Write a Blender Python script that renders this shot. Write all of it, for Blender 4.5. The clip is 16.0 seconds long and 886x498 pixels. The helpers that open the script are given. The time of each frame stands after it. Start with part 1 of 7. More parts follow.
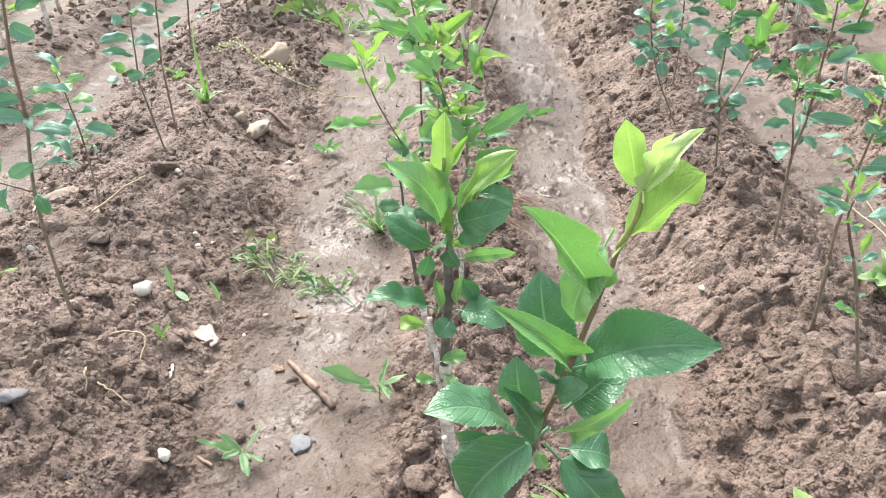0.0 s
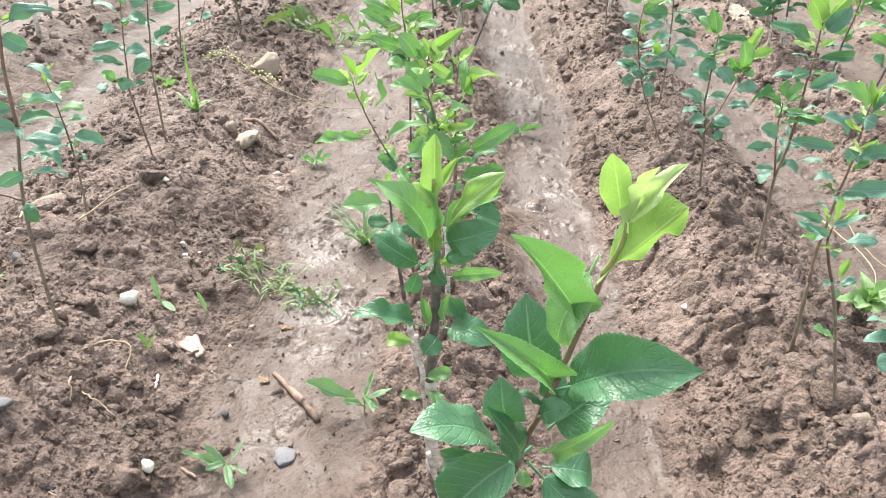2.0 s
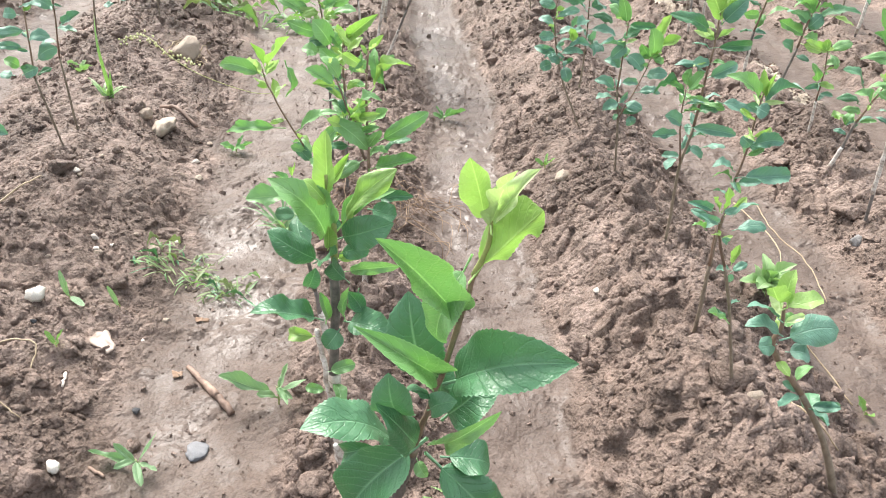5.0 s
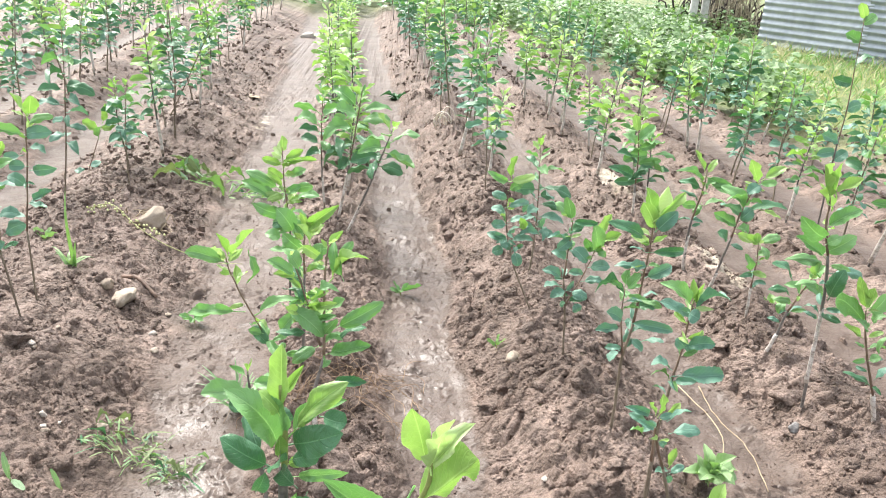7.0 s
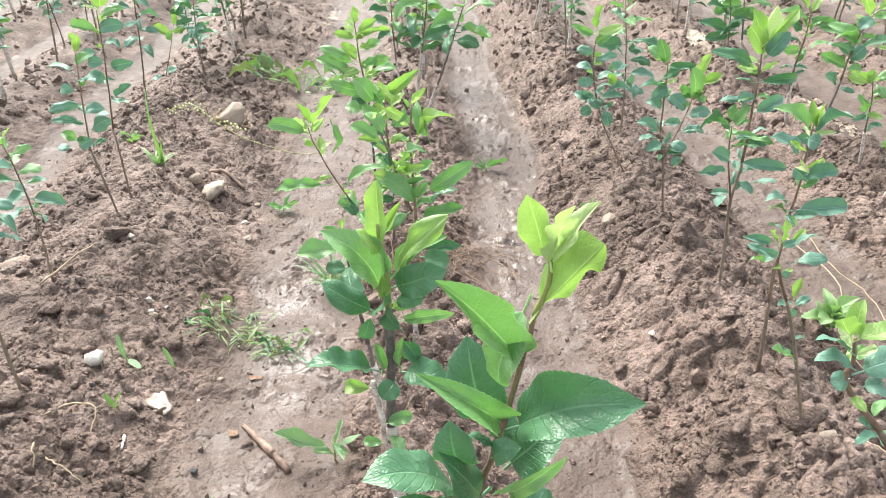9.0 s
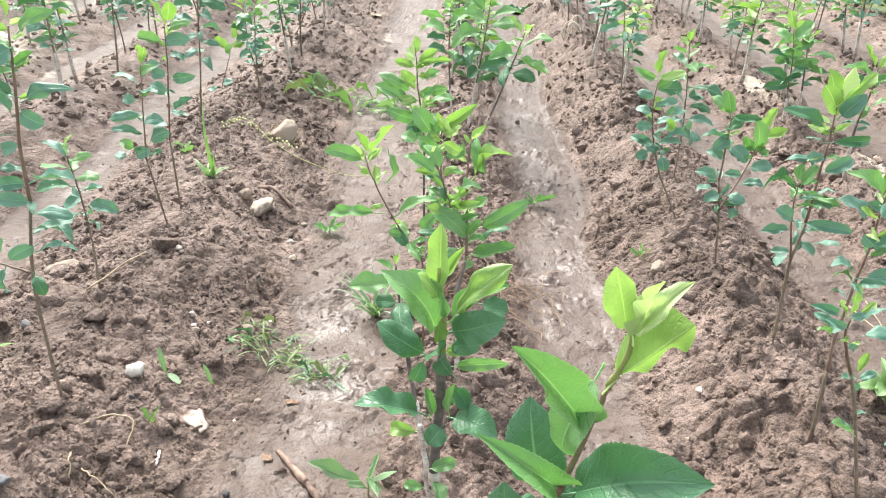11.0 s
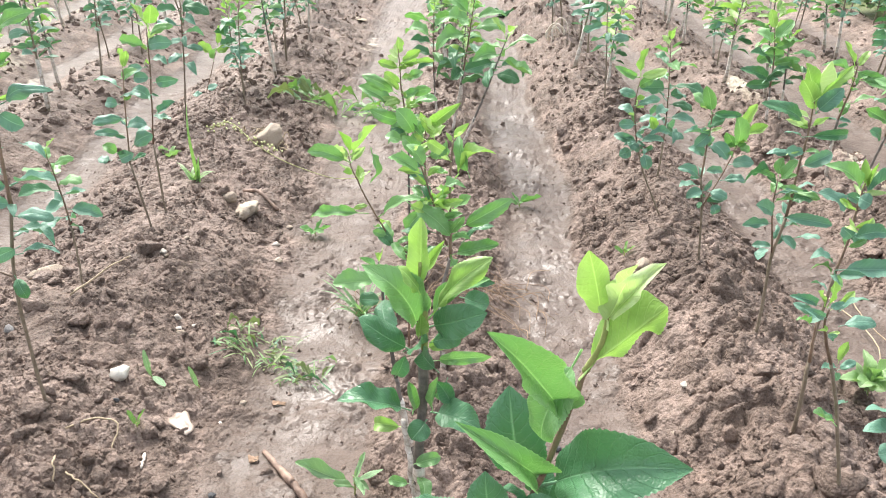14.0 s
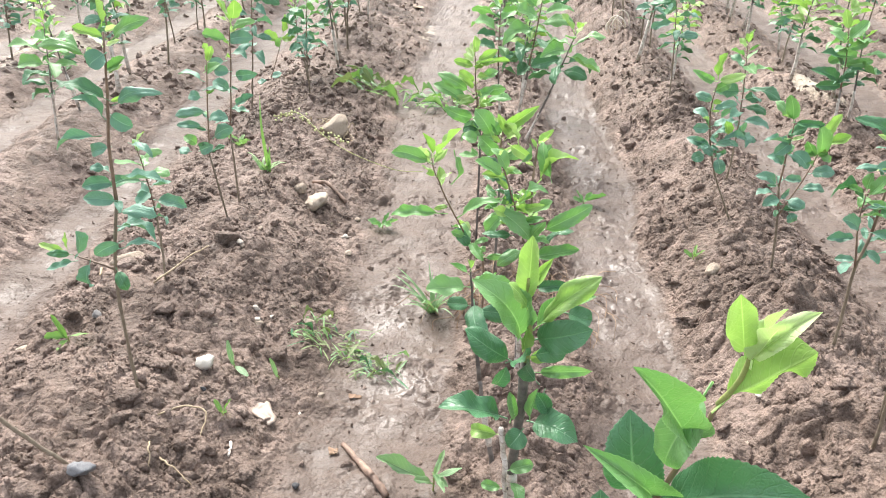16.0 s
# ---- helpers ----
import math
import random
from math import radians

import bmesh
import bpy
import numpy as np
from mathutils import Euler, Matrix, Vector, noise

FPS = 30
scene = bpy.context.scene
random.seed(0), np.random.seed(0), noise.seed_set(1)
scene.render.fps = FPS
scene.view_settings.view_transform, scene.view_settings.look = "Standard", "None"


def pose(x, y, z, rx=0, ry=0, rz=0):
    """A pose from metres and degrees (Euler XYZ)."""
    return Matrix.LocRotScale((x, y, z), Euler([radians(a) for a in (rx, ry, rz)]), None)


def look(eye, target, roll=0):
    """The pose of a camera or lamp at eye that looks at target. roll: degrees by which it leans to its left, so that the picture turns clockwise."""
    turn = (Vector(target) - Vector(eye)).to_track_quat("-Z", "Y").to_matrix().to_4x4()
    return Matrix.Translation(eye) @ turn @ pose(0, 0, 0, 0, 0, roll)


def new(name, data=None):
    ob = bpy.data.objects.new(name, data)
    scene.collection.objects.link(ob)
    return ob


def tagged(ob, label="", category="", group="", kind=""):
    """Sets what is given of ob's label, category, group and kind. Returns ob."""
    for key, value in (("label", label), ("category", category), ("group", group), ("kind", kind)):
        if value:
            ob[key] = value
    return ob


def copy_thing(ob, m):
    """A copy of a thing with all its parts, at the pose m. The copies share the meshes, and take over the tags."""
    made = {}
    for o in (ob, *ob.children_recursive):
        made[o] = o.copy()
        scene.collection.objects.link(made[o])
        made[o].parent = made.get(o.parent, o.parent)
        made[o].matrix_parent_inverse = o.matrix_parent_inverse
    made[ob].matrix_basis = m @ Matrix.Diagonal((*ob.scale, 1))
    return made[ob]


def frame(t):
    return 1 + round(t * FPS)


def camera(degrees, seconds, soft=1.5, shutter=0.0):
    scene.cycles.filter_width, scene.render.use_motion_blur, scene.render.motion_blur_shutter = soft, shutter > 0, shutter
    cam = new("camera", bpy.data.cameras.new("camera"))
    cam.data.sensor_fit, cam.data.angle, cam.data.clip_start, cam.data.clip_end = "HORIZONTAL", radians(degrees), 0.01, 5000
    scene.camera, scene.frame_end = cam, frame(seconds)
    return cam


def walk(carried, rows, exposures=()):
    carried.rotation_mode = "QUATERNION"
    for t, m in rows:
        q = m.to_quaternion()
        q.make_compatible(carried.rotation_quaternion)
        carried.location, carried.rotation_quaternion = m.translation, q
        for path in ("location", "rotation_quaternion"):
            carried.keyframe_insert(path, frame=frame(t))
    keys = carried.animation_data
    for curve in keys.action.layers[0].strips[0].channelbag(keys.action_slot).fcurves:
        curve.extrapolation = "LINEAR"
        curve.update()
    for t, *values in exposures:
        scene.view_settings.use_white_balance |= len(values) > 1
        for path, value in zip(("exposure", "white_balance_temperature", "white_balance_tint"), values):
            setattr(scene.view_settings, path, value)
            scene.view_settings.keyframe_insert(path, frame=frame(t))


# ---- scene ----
import collections

cam = camera(58.8, 16.0, soft=1.0)
PATH = [
    (0, (0.226, 0.104, 1.166), (0.095, 1.79, 0.099), -1.0),
    (0.5, (0.235, 0.097, 1.151), (0.121, 1.751, 0.033), -2.2),
    (1, (0.228, 0.096, 1.173), (0.129, 1.769, 0.081), -1.3),
    (1.5, (0.217, 0.1, 1.206), (0.121, 1.819, 0.187), 0.8),
    (2, (0.223, 0.098, 1.187), (0.128, 1.799, 0.138), 0.7),
    (2.5, (0.229, 0.1, 1.173), (0.135, 1.773, 0.081), -0.3),
    (3, (0.228, 0.105, 1.167), (0.134, 1.767, 0.058), -0.6),
    (3.2, (0.227, 0.104, 1.165), (0.13, 1.764, 0.054), -0.6),
    (5.3, (0.297, 0.105, 1.213), (0.383, 1.789, 0.137), 2.9),
    (5.5, (0.298, 0.092, 1.21), (0.41, 1.786, 0.153), 3.3),
    (6, (0.321, 0.087, 1.237), (0.473, 1.803, 0.221), 4.2),
    (6.5, (0.331, 0.094, 1.284), (0.458, 1.868, 0.369), 4.1),
    (7, (0.299, 0.084, 1.325), (0.436, 1.934, 0.576), 4.8),
    (7.5, (0.294, 0.097, 1.307), (0.38, 1.957, 0.575), 4.3),
    (8, (0.295, 0.099, 1.261), (0.29, 1.931, 0.459), 2.2),
    (8.5, (0.299, 0.103, 1.22), (0.273, 1.899, 0.341), -0.5),
    (9, (0.278, 0.104, 1.197), (0.215, 1.851, 0.225), -2.1),
    (9.5, (0.263, 0.106, 1.207), (0.17, 1.855, 0.241), -1.4),
    (10, (0.241, 0.124, 1.226), (0.104, 1.89, 0.296), 0.3),
    (10.2, (0.236, 0.132, 1.223), (0.097, 1.903, 0.305), 1.2),
    (12.3, (0.234, 0.138, 1.215), (0.068, 1.901, 0.284), -0.0),
    (12.5, (0.235, 0.138, 1.225), (0.066, 1.903, 0.301), -0.1),
    (13, (0.237, 0.128, 1.228), (0.088, 1.909, 0.33), 0.6),
    (13.5, (0.245, 0.127, 1.222), (0.121, 1.913, 0.33), 0.9),
    (14, (0.248, 0.127, 1.205), (0.13, 1.904, 0.295), 0.6),
    (14.5, (0.23, 0.129, 1.192), (0.085, 1.87, 0.218), -1.0),
    (15, (0.226, 0.13, 1.202), (0.052, 1.861, 0.215), -1.3),
    (15.5, (0.199, 0.129, 1.226), (0.028, 1.859, 0.237), -1.0),
    (16, (0.147, 0.113, 1.257), (-0.06, 1.86, 0.307), 1.0),
]
walk(cam, [(t, look(eye, target, roll)) for t, eye, target, roll in PATH])

# ---------------------------------------------------------------- light
world = bpy.data.worlds.new("overcast_sky")
scene.world = world
world.use_nodes = True
wn = world.node_tree.nodes
sky = wn.new("ShaderNodeTexSky")
sky.sky_type = "NISHITA"
sky.sun_disc = False
SUN_UP, SUN_TURN = radians(50), radians(-30)
sky.sun_elevation, sky.sun_rotation = SUN_UP, SUN_TURN
sky.air_density, sky.dust_density, sky.ozone_density = 1.0, 4.0, 1.0
haze = wn.new("ShaderNodeMix")
haze.data_type = "RGBA"
haze.inputs[0].default_value = 0.6
haze.inputs[7].default_value = (7.6, 8.0, 8.5, 1)
world.node_tree.links.new(sky.outputs[0], haze.inputs[6])
world.node_tree.links.new(haze.outputs[2], wn["Background"].inputs[0])
wn["Background"].inputs[1].default_value = 0.09

sun = new("sun", bpy.data.lights.new("sun", "SUN"))
sun.data.energy, sun.data.angle, sun.data.color = 3.5, radians(36), (1.0, 0.97, 0.92)
sun.matrix_world = look((math.sin(SUN_TURN) * math.cos(SUN_UP) * 20, math.cos(SUN_TURN) * math.cos(SUN_UP) * 20, math.sin(SUN_UP) * 20), (0, 0, 0))
scene.view_settings.exposure = 1.53


# ---------------------------------------------------------------- materials
def material(name, colour, rough=0.6, metal=0.0):
    m = bpy.data.materials.new(name)
    m.use_nodes = True
    b = m.node_tree.nodes["Principled BSDF"]
    b.inputs["Base Color"].default_value = (*colour, 1)
    b.inputs["Roughness"].default_value = rough
    b.inputs["Metallic"].default_value = metal
    return m, m.node_tree.nodes, m.node_tree.links, b


def noise_node(nodes, links, scale, detail=4.0, vec=None, rough=0.55):
    n = nodes.new("ShaderNodeTexNoise")
    n.inputs["Scale"].default_value, n.inputs["Detail"].default_value, n.inputs["Roughness"].default_value = scale, detail, rough
    if vec is not None:
        links.new(vec, n.inputs["Vector"])
    return n.outputs["Fac"]


def ramp(nodes, links, fac, stops):
    r = nodes.new("ShaderNodeValToRGB")
    e = r.color_ramp.elements
    e[0].position, e[0].color = stops[0][0], (*stops[0][1], 1)
    e[1].position, e[1].color = stops[-1][0], (*stops[-1][1], 1)
    for p, c in stops[1:-1]:
        e.new(p).color = (*c, 1)
    links.new(fac, r.inputs[0])
    return r.outputs[0]


def mix(nodes, links, fac, a, b, blend="MIX"):
    n = nodes.new("ShaderNodeMix")
    n.data_type, n.blend_type = "RGBA", blend
    for value, slot in ((fac, 0), (a, 6), (b, 7)):
        if isinstance(value, (int, float)):
            n.inputs[slot].default_value = value
        elif isinstance(value, tuple):
            n.inputs[slot].default_value = (*value, 1)
        else:
            links.new(value, n.inputs[slot])
    return n.outputs[2]


def calc(nodes, links, op, a, b=0.0, clamp=False):
    n = nodes.new("ShaderNodeMath")
    n.operation, n.use_clamp = op, clamp
    for value, slot in ((a, 0), (b, 1)):
        if isinstance(value, (int, float)):
            n.inputs[slot].default_value = value
        else:
            links.new(value, n.inputs[slot])
    return n.outputs[0]


def bump(nodes, links, b, height, strength, distance):
    n = nodes.new("ShaderNodeBump")
    n.inputs["Strength"].default_value, n.inputs["Distance"].default_value = strength, distance
    links.new(height, n.inputs["Height"])
    links.new(n.outputs[0], b.inputs["Normal"])


def soil_material(name, use_wet):
    m, n, l, b = material(name, (0.2, 0.12, 0.08), 0.8)
    pos = n.new("ShaderNodeNewGeometry").outputs["Position"]
    tone = noise_node(n, l, 4.2, 6, pos, 0.6)
    earth = ramp(n, l, tone, [(0.3, (0.104, 0.074, 0.059)), (0.5, (0.194, 0.142, 0.116)), (0.72, (0.288, 0.218, 0.184))])
    fine = noise_node(n, l, 34, 8, pos, 0.66)
    earth = mix(n, l, 0.6, earth, ramp(n, l, fine, [(0.36, (0.5, 0.48, 0.46)), (0.5, (1.0, 1.0, 1.0)), (0.66, (1.35, 1.34, 1.33))]), "MULTIPLY")
    grit = noise_node(n, l, 240, 4, pos, 0.65)
    earth = mix(n, l, 0.55, earth, ramp(n, l, grit, [(0.36, (0.35, 0.33, 0.31)), (0.47, (1, 1, 1)), (0.6, (1.15, 1.14, 1.13)), (0.72, (1.9, 1.88, 1.82))]), "MULTIPLY")
    moist = noise_node(n, l, 15, 5, pos, 0.6)
    earth = mix(n, l, 0.7, earth, ramp(n, l, moist, [(0.36, (0.62, 0.6, 0.58)), (0.5, (1, 1, 1)), (0.66, (1.22, 1.21, 1.2))]), "MULTIPLY")
    patch = noise_node(n, l, 7.5, 5, pos, 0.6)
    grainy = n.new("ShaderNodeTexVoronoi")
    grainy.feature = "SMOOTH_F1"
    grainy.inputs["Scale"].default_value = 105
    grainy.inputs["Smoothness"].default_value = 0.4
    grainy.inputs["Randomness"].default_value = 1.0
    warp = n.new("ShaderNodeVectorMath")
    warp.operation = "MULTIPLY_ADD"
    wob = n.new("ShaderNodeTexNoise")
    wob.inputs["Scale"].default_value, wob.inputs["Detail"].default_value = 45, 4
    l.new(pos, wob.inputs["Vector"])
    l.new(wob.outputs["Color"], warp.inputs[0])
    warp.inputs[1].default_value = (0.02, 0.02, 0.02)
    l.new(pos, warp.inputs[2])
    l.new(warp.outputs[0], grainy.inputs["Vector"])
    crumb = calc(n, l, "MULTIPLY", calc(n, l, "SUBTRACT", 1.0, grainy.outputs["Distance"]), 0.3)
    h = calc(n, l, "ADD", calc(n, l, "ADD", crumb, fine), calc(n, l, "MULTIPLY", grit, 0.13))
    if use_wet:
        at = n.new("ShaderNodeAttribute")
        at.attribute_name = "wet"
        wet = calc(n, l, "ADD", at.outputs["Fac"], calc(n, l, "MULTIPLY", calc(n, l, "SUBTRACT", patch, 0.5), 1.5))
        wet = ramp(n, l, wet, [(0.3, (0, 0, 0)), (0.8, (1, 1, 1))])
        silt = ramp(n, l, noise_node(n, l, 9, 7, pos, 0.65), [(0.34, (0.072, 0.05, 0.039)), (0.55, (0.109, 0.08, 0.065)), (0.78, (0.162, 0.126, 0.107))])
        silt = mix(n, l, 0.6, silt, ramp(n, l, grit, [(0.34, (0.45, 0.43, 0.41)), (0.45, (1, 1, 1)), (0.7, (1.15, 1.15, 1.15))]), "MULTIPLY")
        colour = mix(n, l, calc(n, l, "MULTIPLY", wet, 0.9), earth, silt)
        sand = n.new("ShaderNodeAttribute")
        sand.attribute_name = "sand"
        pale = ramp(n, l, noise_node(n, l, 6, 5, pos), [(0.3, (0.36, 0.29, 0.22)), (0.7, (0.56, 0.49, 0.4))])
        colour = mix(n, l, ramp(n, l, calc(n, l, "ADD", sand.outputs["Fac"], calc(n, l, "MULTIPLY", calc(n, l, "SUBTRACT", patch, 0.5), 1.2)), [(0.42, (0, 0, 0)), (0.62, (1, 1, 1))]), colour, pale)
        cover = n.new("ShaderNodeAttribute")
        cover.attribute_name = "cover"
        turf = ramp(n, l, noise_node(n, l, 4, 5, pos), [(0.3, (0.07, 0.11, 0.035)), (0.7, (0.22, 0.24, 0.09))])
        colour = mix(n, l, cover.outputs["Fac"], colour, turf)
        l.new(colour, b.inputs["Base Color"])
        damp = noise_node(n, l, 6, 5, pos, 0.6)
        r = calc(n, l, "SUBTRACT", calc(n, l, "ADD", 0.5, calc(n, l, "MULTIPLY", fine, 0.2)), calc(n, l, "MULTIPLY", wet, calc(n, l, "MULTIPLY", damp, 0.26)))
        l.new(r, b.inputs["Roughness"])
        h = calc(n, l, "MULTIPLY", h, calc(n, l, "SUBTRACT", 1.0, calc(n, l, "MULTIPLY", wet, 0.6)))
    else:
        l.new(earth, b.inputs["Base Color"])
        b.inputs["Roughness"].default_value = 0.58
    b.inputs["Specular IOR Level"].default_value = 0.24
    bump(n, l, b, h, 1.0, 0.02)
    film = ramp(n, l, noise_node(n, l, 22, 4, pos, 0.6), [(0.45, (0.0, 0.0, 0.0)), (0.7, (0.13, 0.13, 0.13))])
    if use_wet:
        pool = n.new("ShaderNodeAttribute")
        pool.attribute_name = "pool"
        drench = calc(n, l, "MULTIPLY", wet, calc(n, l, "ADD", pool.outputs["Fac"], calc(n, l, "MULTIPLY", calc(n, l, "SUBTRACT", noise_node(n, l, 8, 6, pos, 0.65), 0.5), 1.8)), True)
        film = mix(n, l, wet, film, mix(n, l, drench, (0.0, 0.0, 0.0), (1.0, 1.0, 1.0)))
    l.new(film, b.inputs["Coat Weight"])
    b.inputs["Coat Roughness"].default_value = 0.27
    b.inputs["Coat IOR"].default_value = 1.4
    ripple = n.new("ShaderNodeBump")
    ripple.inputs["Strength"].default_value, ripple.inputs["Distance"].default_value = 0.7, 0.006
    l.new(h, ripple.inputs["Height"])
    l.new(ripple.outputs[0], b.inputs["Coat Normal"])
    return m


SOIL = soil_material("damp_brown_soil", True)
CLOD = soil_material("soil_clod", False)


def leaf_material(name, dark, light, gloss, through_light):
    """Blade with a pale midrib and side veins, from the leaf's own coordinates."""
    m, n, l, b = material(name, dark, gloss)
    uv = n.new("ShaderNodeUVMap").outputs[0]
    sep = n.new("ShaderNodeSeparateXYZ")
    l.new(uv, sep.inputs[0])
    side = calc(n, l, "ABSOLUTE", calc(n, l, "SUBTRACT", sep.outputs[0], 0.5))
    rnd = n.new("ShaderNodeObjectInfo").outputs["Random"]
    island = n.new("ShaderNodeNewGeometry")
    tone = calc(n, l, "ADD", calc(n, l, "MULTIPLY", rnd, 0.55), calc(n, l, "MULTIPLY", island.outputs["Random Per Island"], 0.45))
    mott = noise_node(n, l, 35, 3, island.outputs["Position"])
    tone = calc(n, l, "ADD", calc(n, l, "MULTIPLY", tone, 0.75), calc(n, l, "MULTIPLY", calc(n, l, "SUBTRACT", mott, 0.35), 0.6))
    blade = mix(n, l, tone, dark, light)
    wavy = calc(n, l, "MULTIPLY", calc(n, l, "SUBTRACT", noise_node(n, l, 90, 2, island.outputs["Position"]), 0.5), 0.07)
    along = calc(n, l, "ADD", calc(n, l, "SUBTRACT", sep.outputs[1], calc(n, l, "MULTIPLY", side, 0.5)), wavy)
    veins = calc(n, l, "ABSOLUTE", calc(n, l, "SUBTRACT", calc(n, l, "FRACT", calc(n, l, "MULTIPLY", along, 9.0)), 0.5))
    vein = calc(n, l, "SUBTRACT", 1.0, calc(n, l, "MULTIPLY", veins, 11.0), True)
    rib = calc(n, l, "SUBTRACT", 1.0, calc(n, l, "MULTIPLY", side, 30.0), True)
    rim = calc(n, l, "MULTIPLY", calc(n, l, "SUBTRACT", side, 0.455), 18.0, True)
    net = n.new("ShaderNodeTexVoronoi")
    net.feature = "DISTANCE_TO_EDGE"
    net.inputs["Scale"].default_value = 210
    l.new(island.outputs["Position"], net.inputs["Vector"])
    cell = calc(n, l, "MINIMUM", calc(n, l, "MULTIPLY", net.outputs["Distance"], 3.0), 1.0)
    line = calc(n, l, "MAXIMUM", calc(n, l, "MAXIMUM", calc(n, l, "MULTIPLY", vein, 0.17), calc(n, l, "MULTIPLY", rim, 0.5)), rib)
    pale = tuple(min(1.0, c * 1.25 + 0.08) for c in light)
    blade = mix(n, l, calc(n, l, "MULTIPLY", line, 0.8), blade, pale)
    l.new(blade, b.inputs["Base Color"])
    b.inputs["Specular IOR Level"].default_value = 0.6
    h = calc(n, l, "ADD", calc(n, l, "MULTIPLY", vein, -0.9), calc(n, l, "ADD", calc(n, l, "MULTIPLY", cell, 0.35), calc(n, l, "MULTIPLY", rib, -1.2)))
    bump(n, l, b, calc(n, l, "ADD", h, calc(n, l, "MULTIPLY", mott, 3.0)), 0.6, 0.0016)
    tr = n.new("ShaderNodeBsdfTranslucent")
    l.new(mix(n, l, 1.0, blade, (1.02, 1.22, 0.62), "MULTIPLY"), tr.inputs["Color"])
    sh = n.new("ShaderNodeMixShader")
    sh.inputs[0].default_value = through_light
    l.new(b.outputs[0], sh.inputs[1])
    l.new(tr.outputs[0], sh.inputs[2])
    l.new(sh.outputs[0], n["Material Output"].inputs["Surface"])
    return m


LEAF = {
    "tender": leaf_material("tender_leaf", (0.34, 0.47, 0.2), (0.55, 0.64, 0.39), 0.42, 0.36),
    "young": leaf_material("young_leaf", (0.175, 0.33, 0.07), (0.36, 0.5, 0.18), 0.38, 0.34),
    "fresh": leaf_material("fresh_leaf", (0.10, 0.25, 0.075), (0.225, 0.4, 0.165), 0.34, 0.28),
    "mature": leaf_material("mature_leaf", (0.036, 0.128, 0.05), (0.095, 0.235, 0.115), 0.32, 0.18),
    "teal": leaf_material("blue_green_leaf", (0.07, 0.185, 0.125), (0.155, 0.305, 0.225), 0.42, 0.22),
    "wilted": leaf_material("wilted_grass", (0.12, 0.16, 0.06), (0.27, 0.32, 0.15), 0.55, 0.25),
    "seedling": leaf_material("seedling_leaf", (0.15, 0.28, 0.13), (0.28, 0.41, 0.22), 0.45, 0.3),
    "grass": leaf_material("grass_blade", (0.12, 0.25, 0.06), (0.25, 0.40, 0.13), 0.45, 0.3),
    "veg": leaf_material("vegetable_leaf", (0.085, 0.165, 0.055), (0.27, 0.39, 0.17), 0.42, 0.3),
    "pale": leaf_material("pale_weed_leaf", (0.19, 0.33, 0.13), (0.33, 0.46, 0.22), 0.45, 0.3),
    "dry": leaf_material("dry_grass_blade", (0.34, 0.33, 0.16), (0.52, 0.5, 0.27), 0.6, 0.2),
}


def mottled(name, a, b_, rough, scale, depth=0.4, dist=0.004, metal=0.0):
    m, n, l, b = material(name, a, rough, metal)
    pos = n.new("ShaderNodeTexCoord").outputs["Object"]
    f = noise_node(n, l, scale, 6, pos, 0.6)
    f2 = noise_node(n, l, scale * 6, 3, pos)
    rnd = n.new("ShaderNodeObjectInfo").outputs["Random"]
    f = calc(n, l, "ADD", f, calc(n, l, "MULTIPLY", calc(n, l, "SUBTRACT", rnd, 0.5), 0.25))
    c = ramp(n, l, f, [(0.3, a), (0.68, b_)])
    c = mix(n, l, 0.3, c, ramp(n, l, f2, [(0.3, (0.5, 0.5, 0.5)), (0.65, (1.2, 1.2, 1.2))]), "MULTIPLY")
    l.new(c, b.inputs["Base Color"])
    bump(n, l, b, calc(n, l, "ADD", f, calc(n, l, "MULTIPLY", f2, 0.4)), depth, dist)
    return m


BARK = mottled("dark_bark", (0.072, 0.063, 0.057), (0.18, 0.157, 0.14), 0.6, 60)
SHOOT = mottled("red_brown_shoot", (0.13, 0.082, 0.057), (0.235, 0.16, 0.11), 0.5, 50)
GREEN_SHOOT = mottled("green_shoot", (0.24, 0.28, 0.09), (0.36, 0.36, 0.14), 0.5, 50)
GREY_STEM = mottled("grey_brown_stem", (0.12, 0.09, 0.062), (0.235, 0.19, 0.135), 0.65, 60)


def tape_material():
    """Weathered film wound round a stem: pale turns with blotchy grime, darker at the overlaps."""
    m, n, l, b = material("pale_graft_tape", (0.6, 0.56, 0.52), 0.42)
    pos = n.new("ShaderNodeTexCoord").outputs["Object"]
    sep = n.new("ShaderNodeSeparateXYZ")
    l.new(pos, sep.inputs[0])
    slope = calc(n, l, "ADD", sep.outputs[2], calc(n, l, "ADD", calc(n, l, "MULTIPLY", sep.outputs[0], 0.35), calc(n, l, "MULTIPLY", noise_node(n, l, 30, 3, pos), 0.02)))
    turns = calc(n, l, "FRACT", calc(n, l, "MULTIPLY", slope, 62.0))
    grime = noise_node(n, l, 38, 6, pos, 0.65)
    tint = ramp(n, l, grime, [(0.36, (0.27, 0.22, 0.18)), (0.52, (0.55, 0.5, 0.45)), (0.68, (0.76, 0.73, 0.69))])
    tint = mix(n, l, 0.75, tint, ramp(n, l, turns, [(0.0, (0.42, 0.37, 0.33)), (0.16, (1, 1, 1)), (0.9, (1, 1, 1)), (1.0, (0.5, 0.45, 0.4))]), "MULTIPLY")
    l.new(tint, b.inputs["Base Color"])
    bump(n, l, b, calc(n, l, "ADD", turns, grime), 0.5, 0.002)
    return m


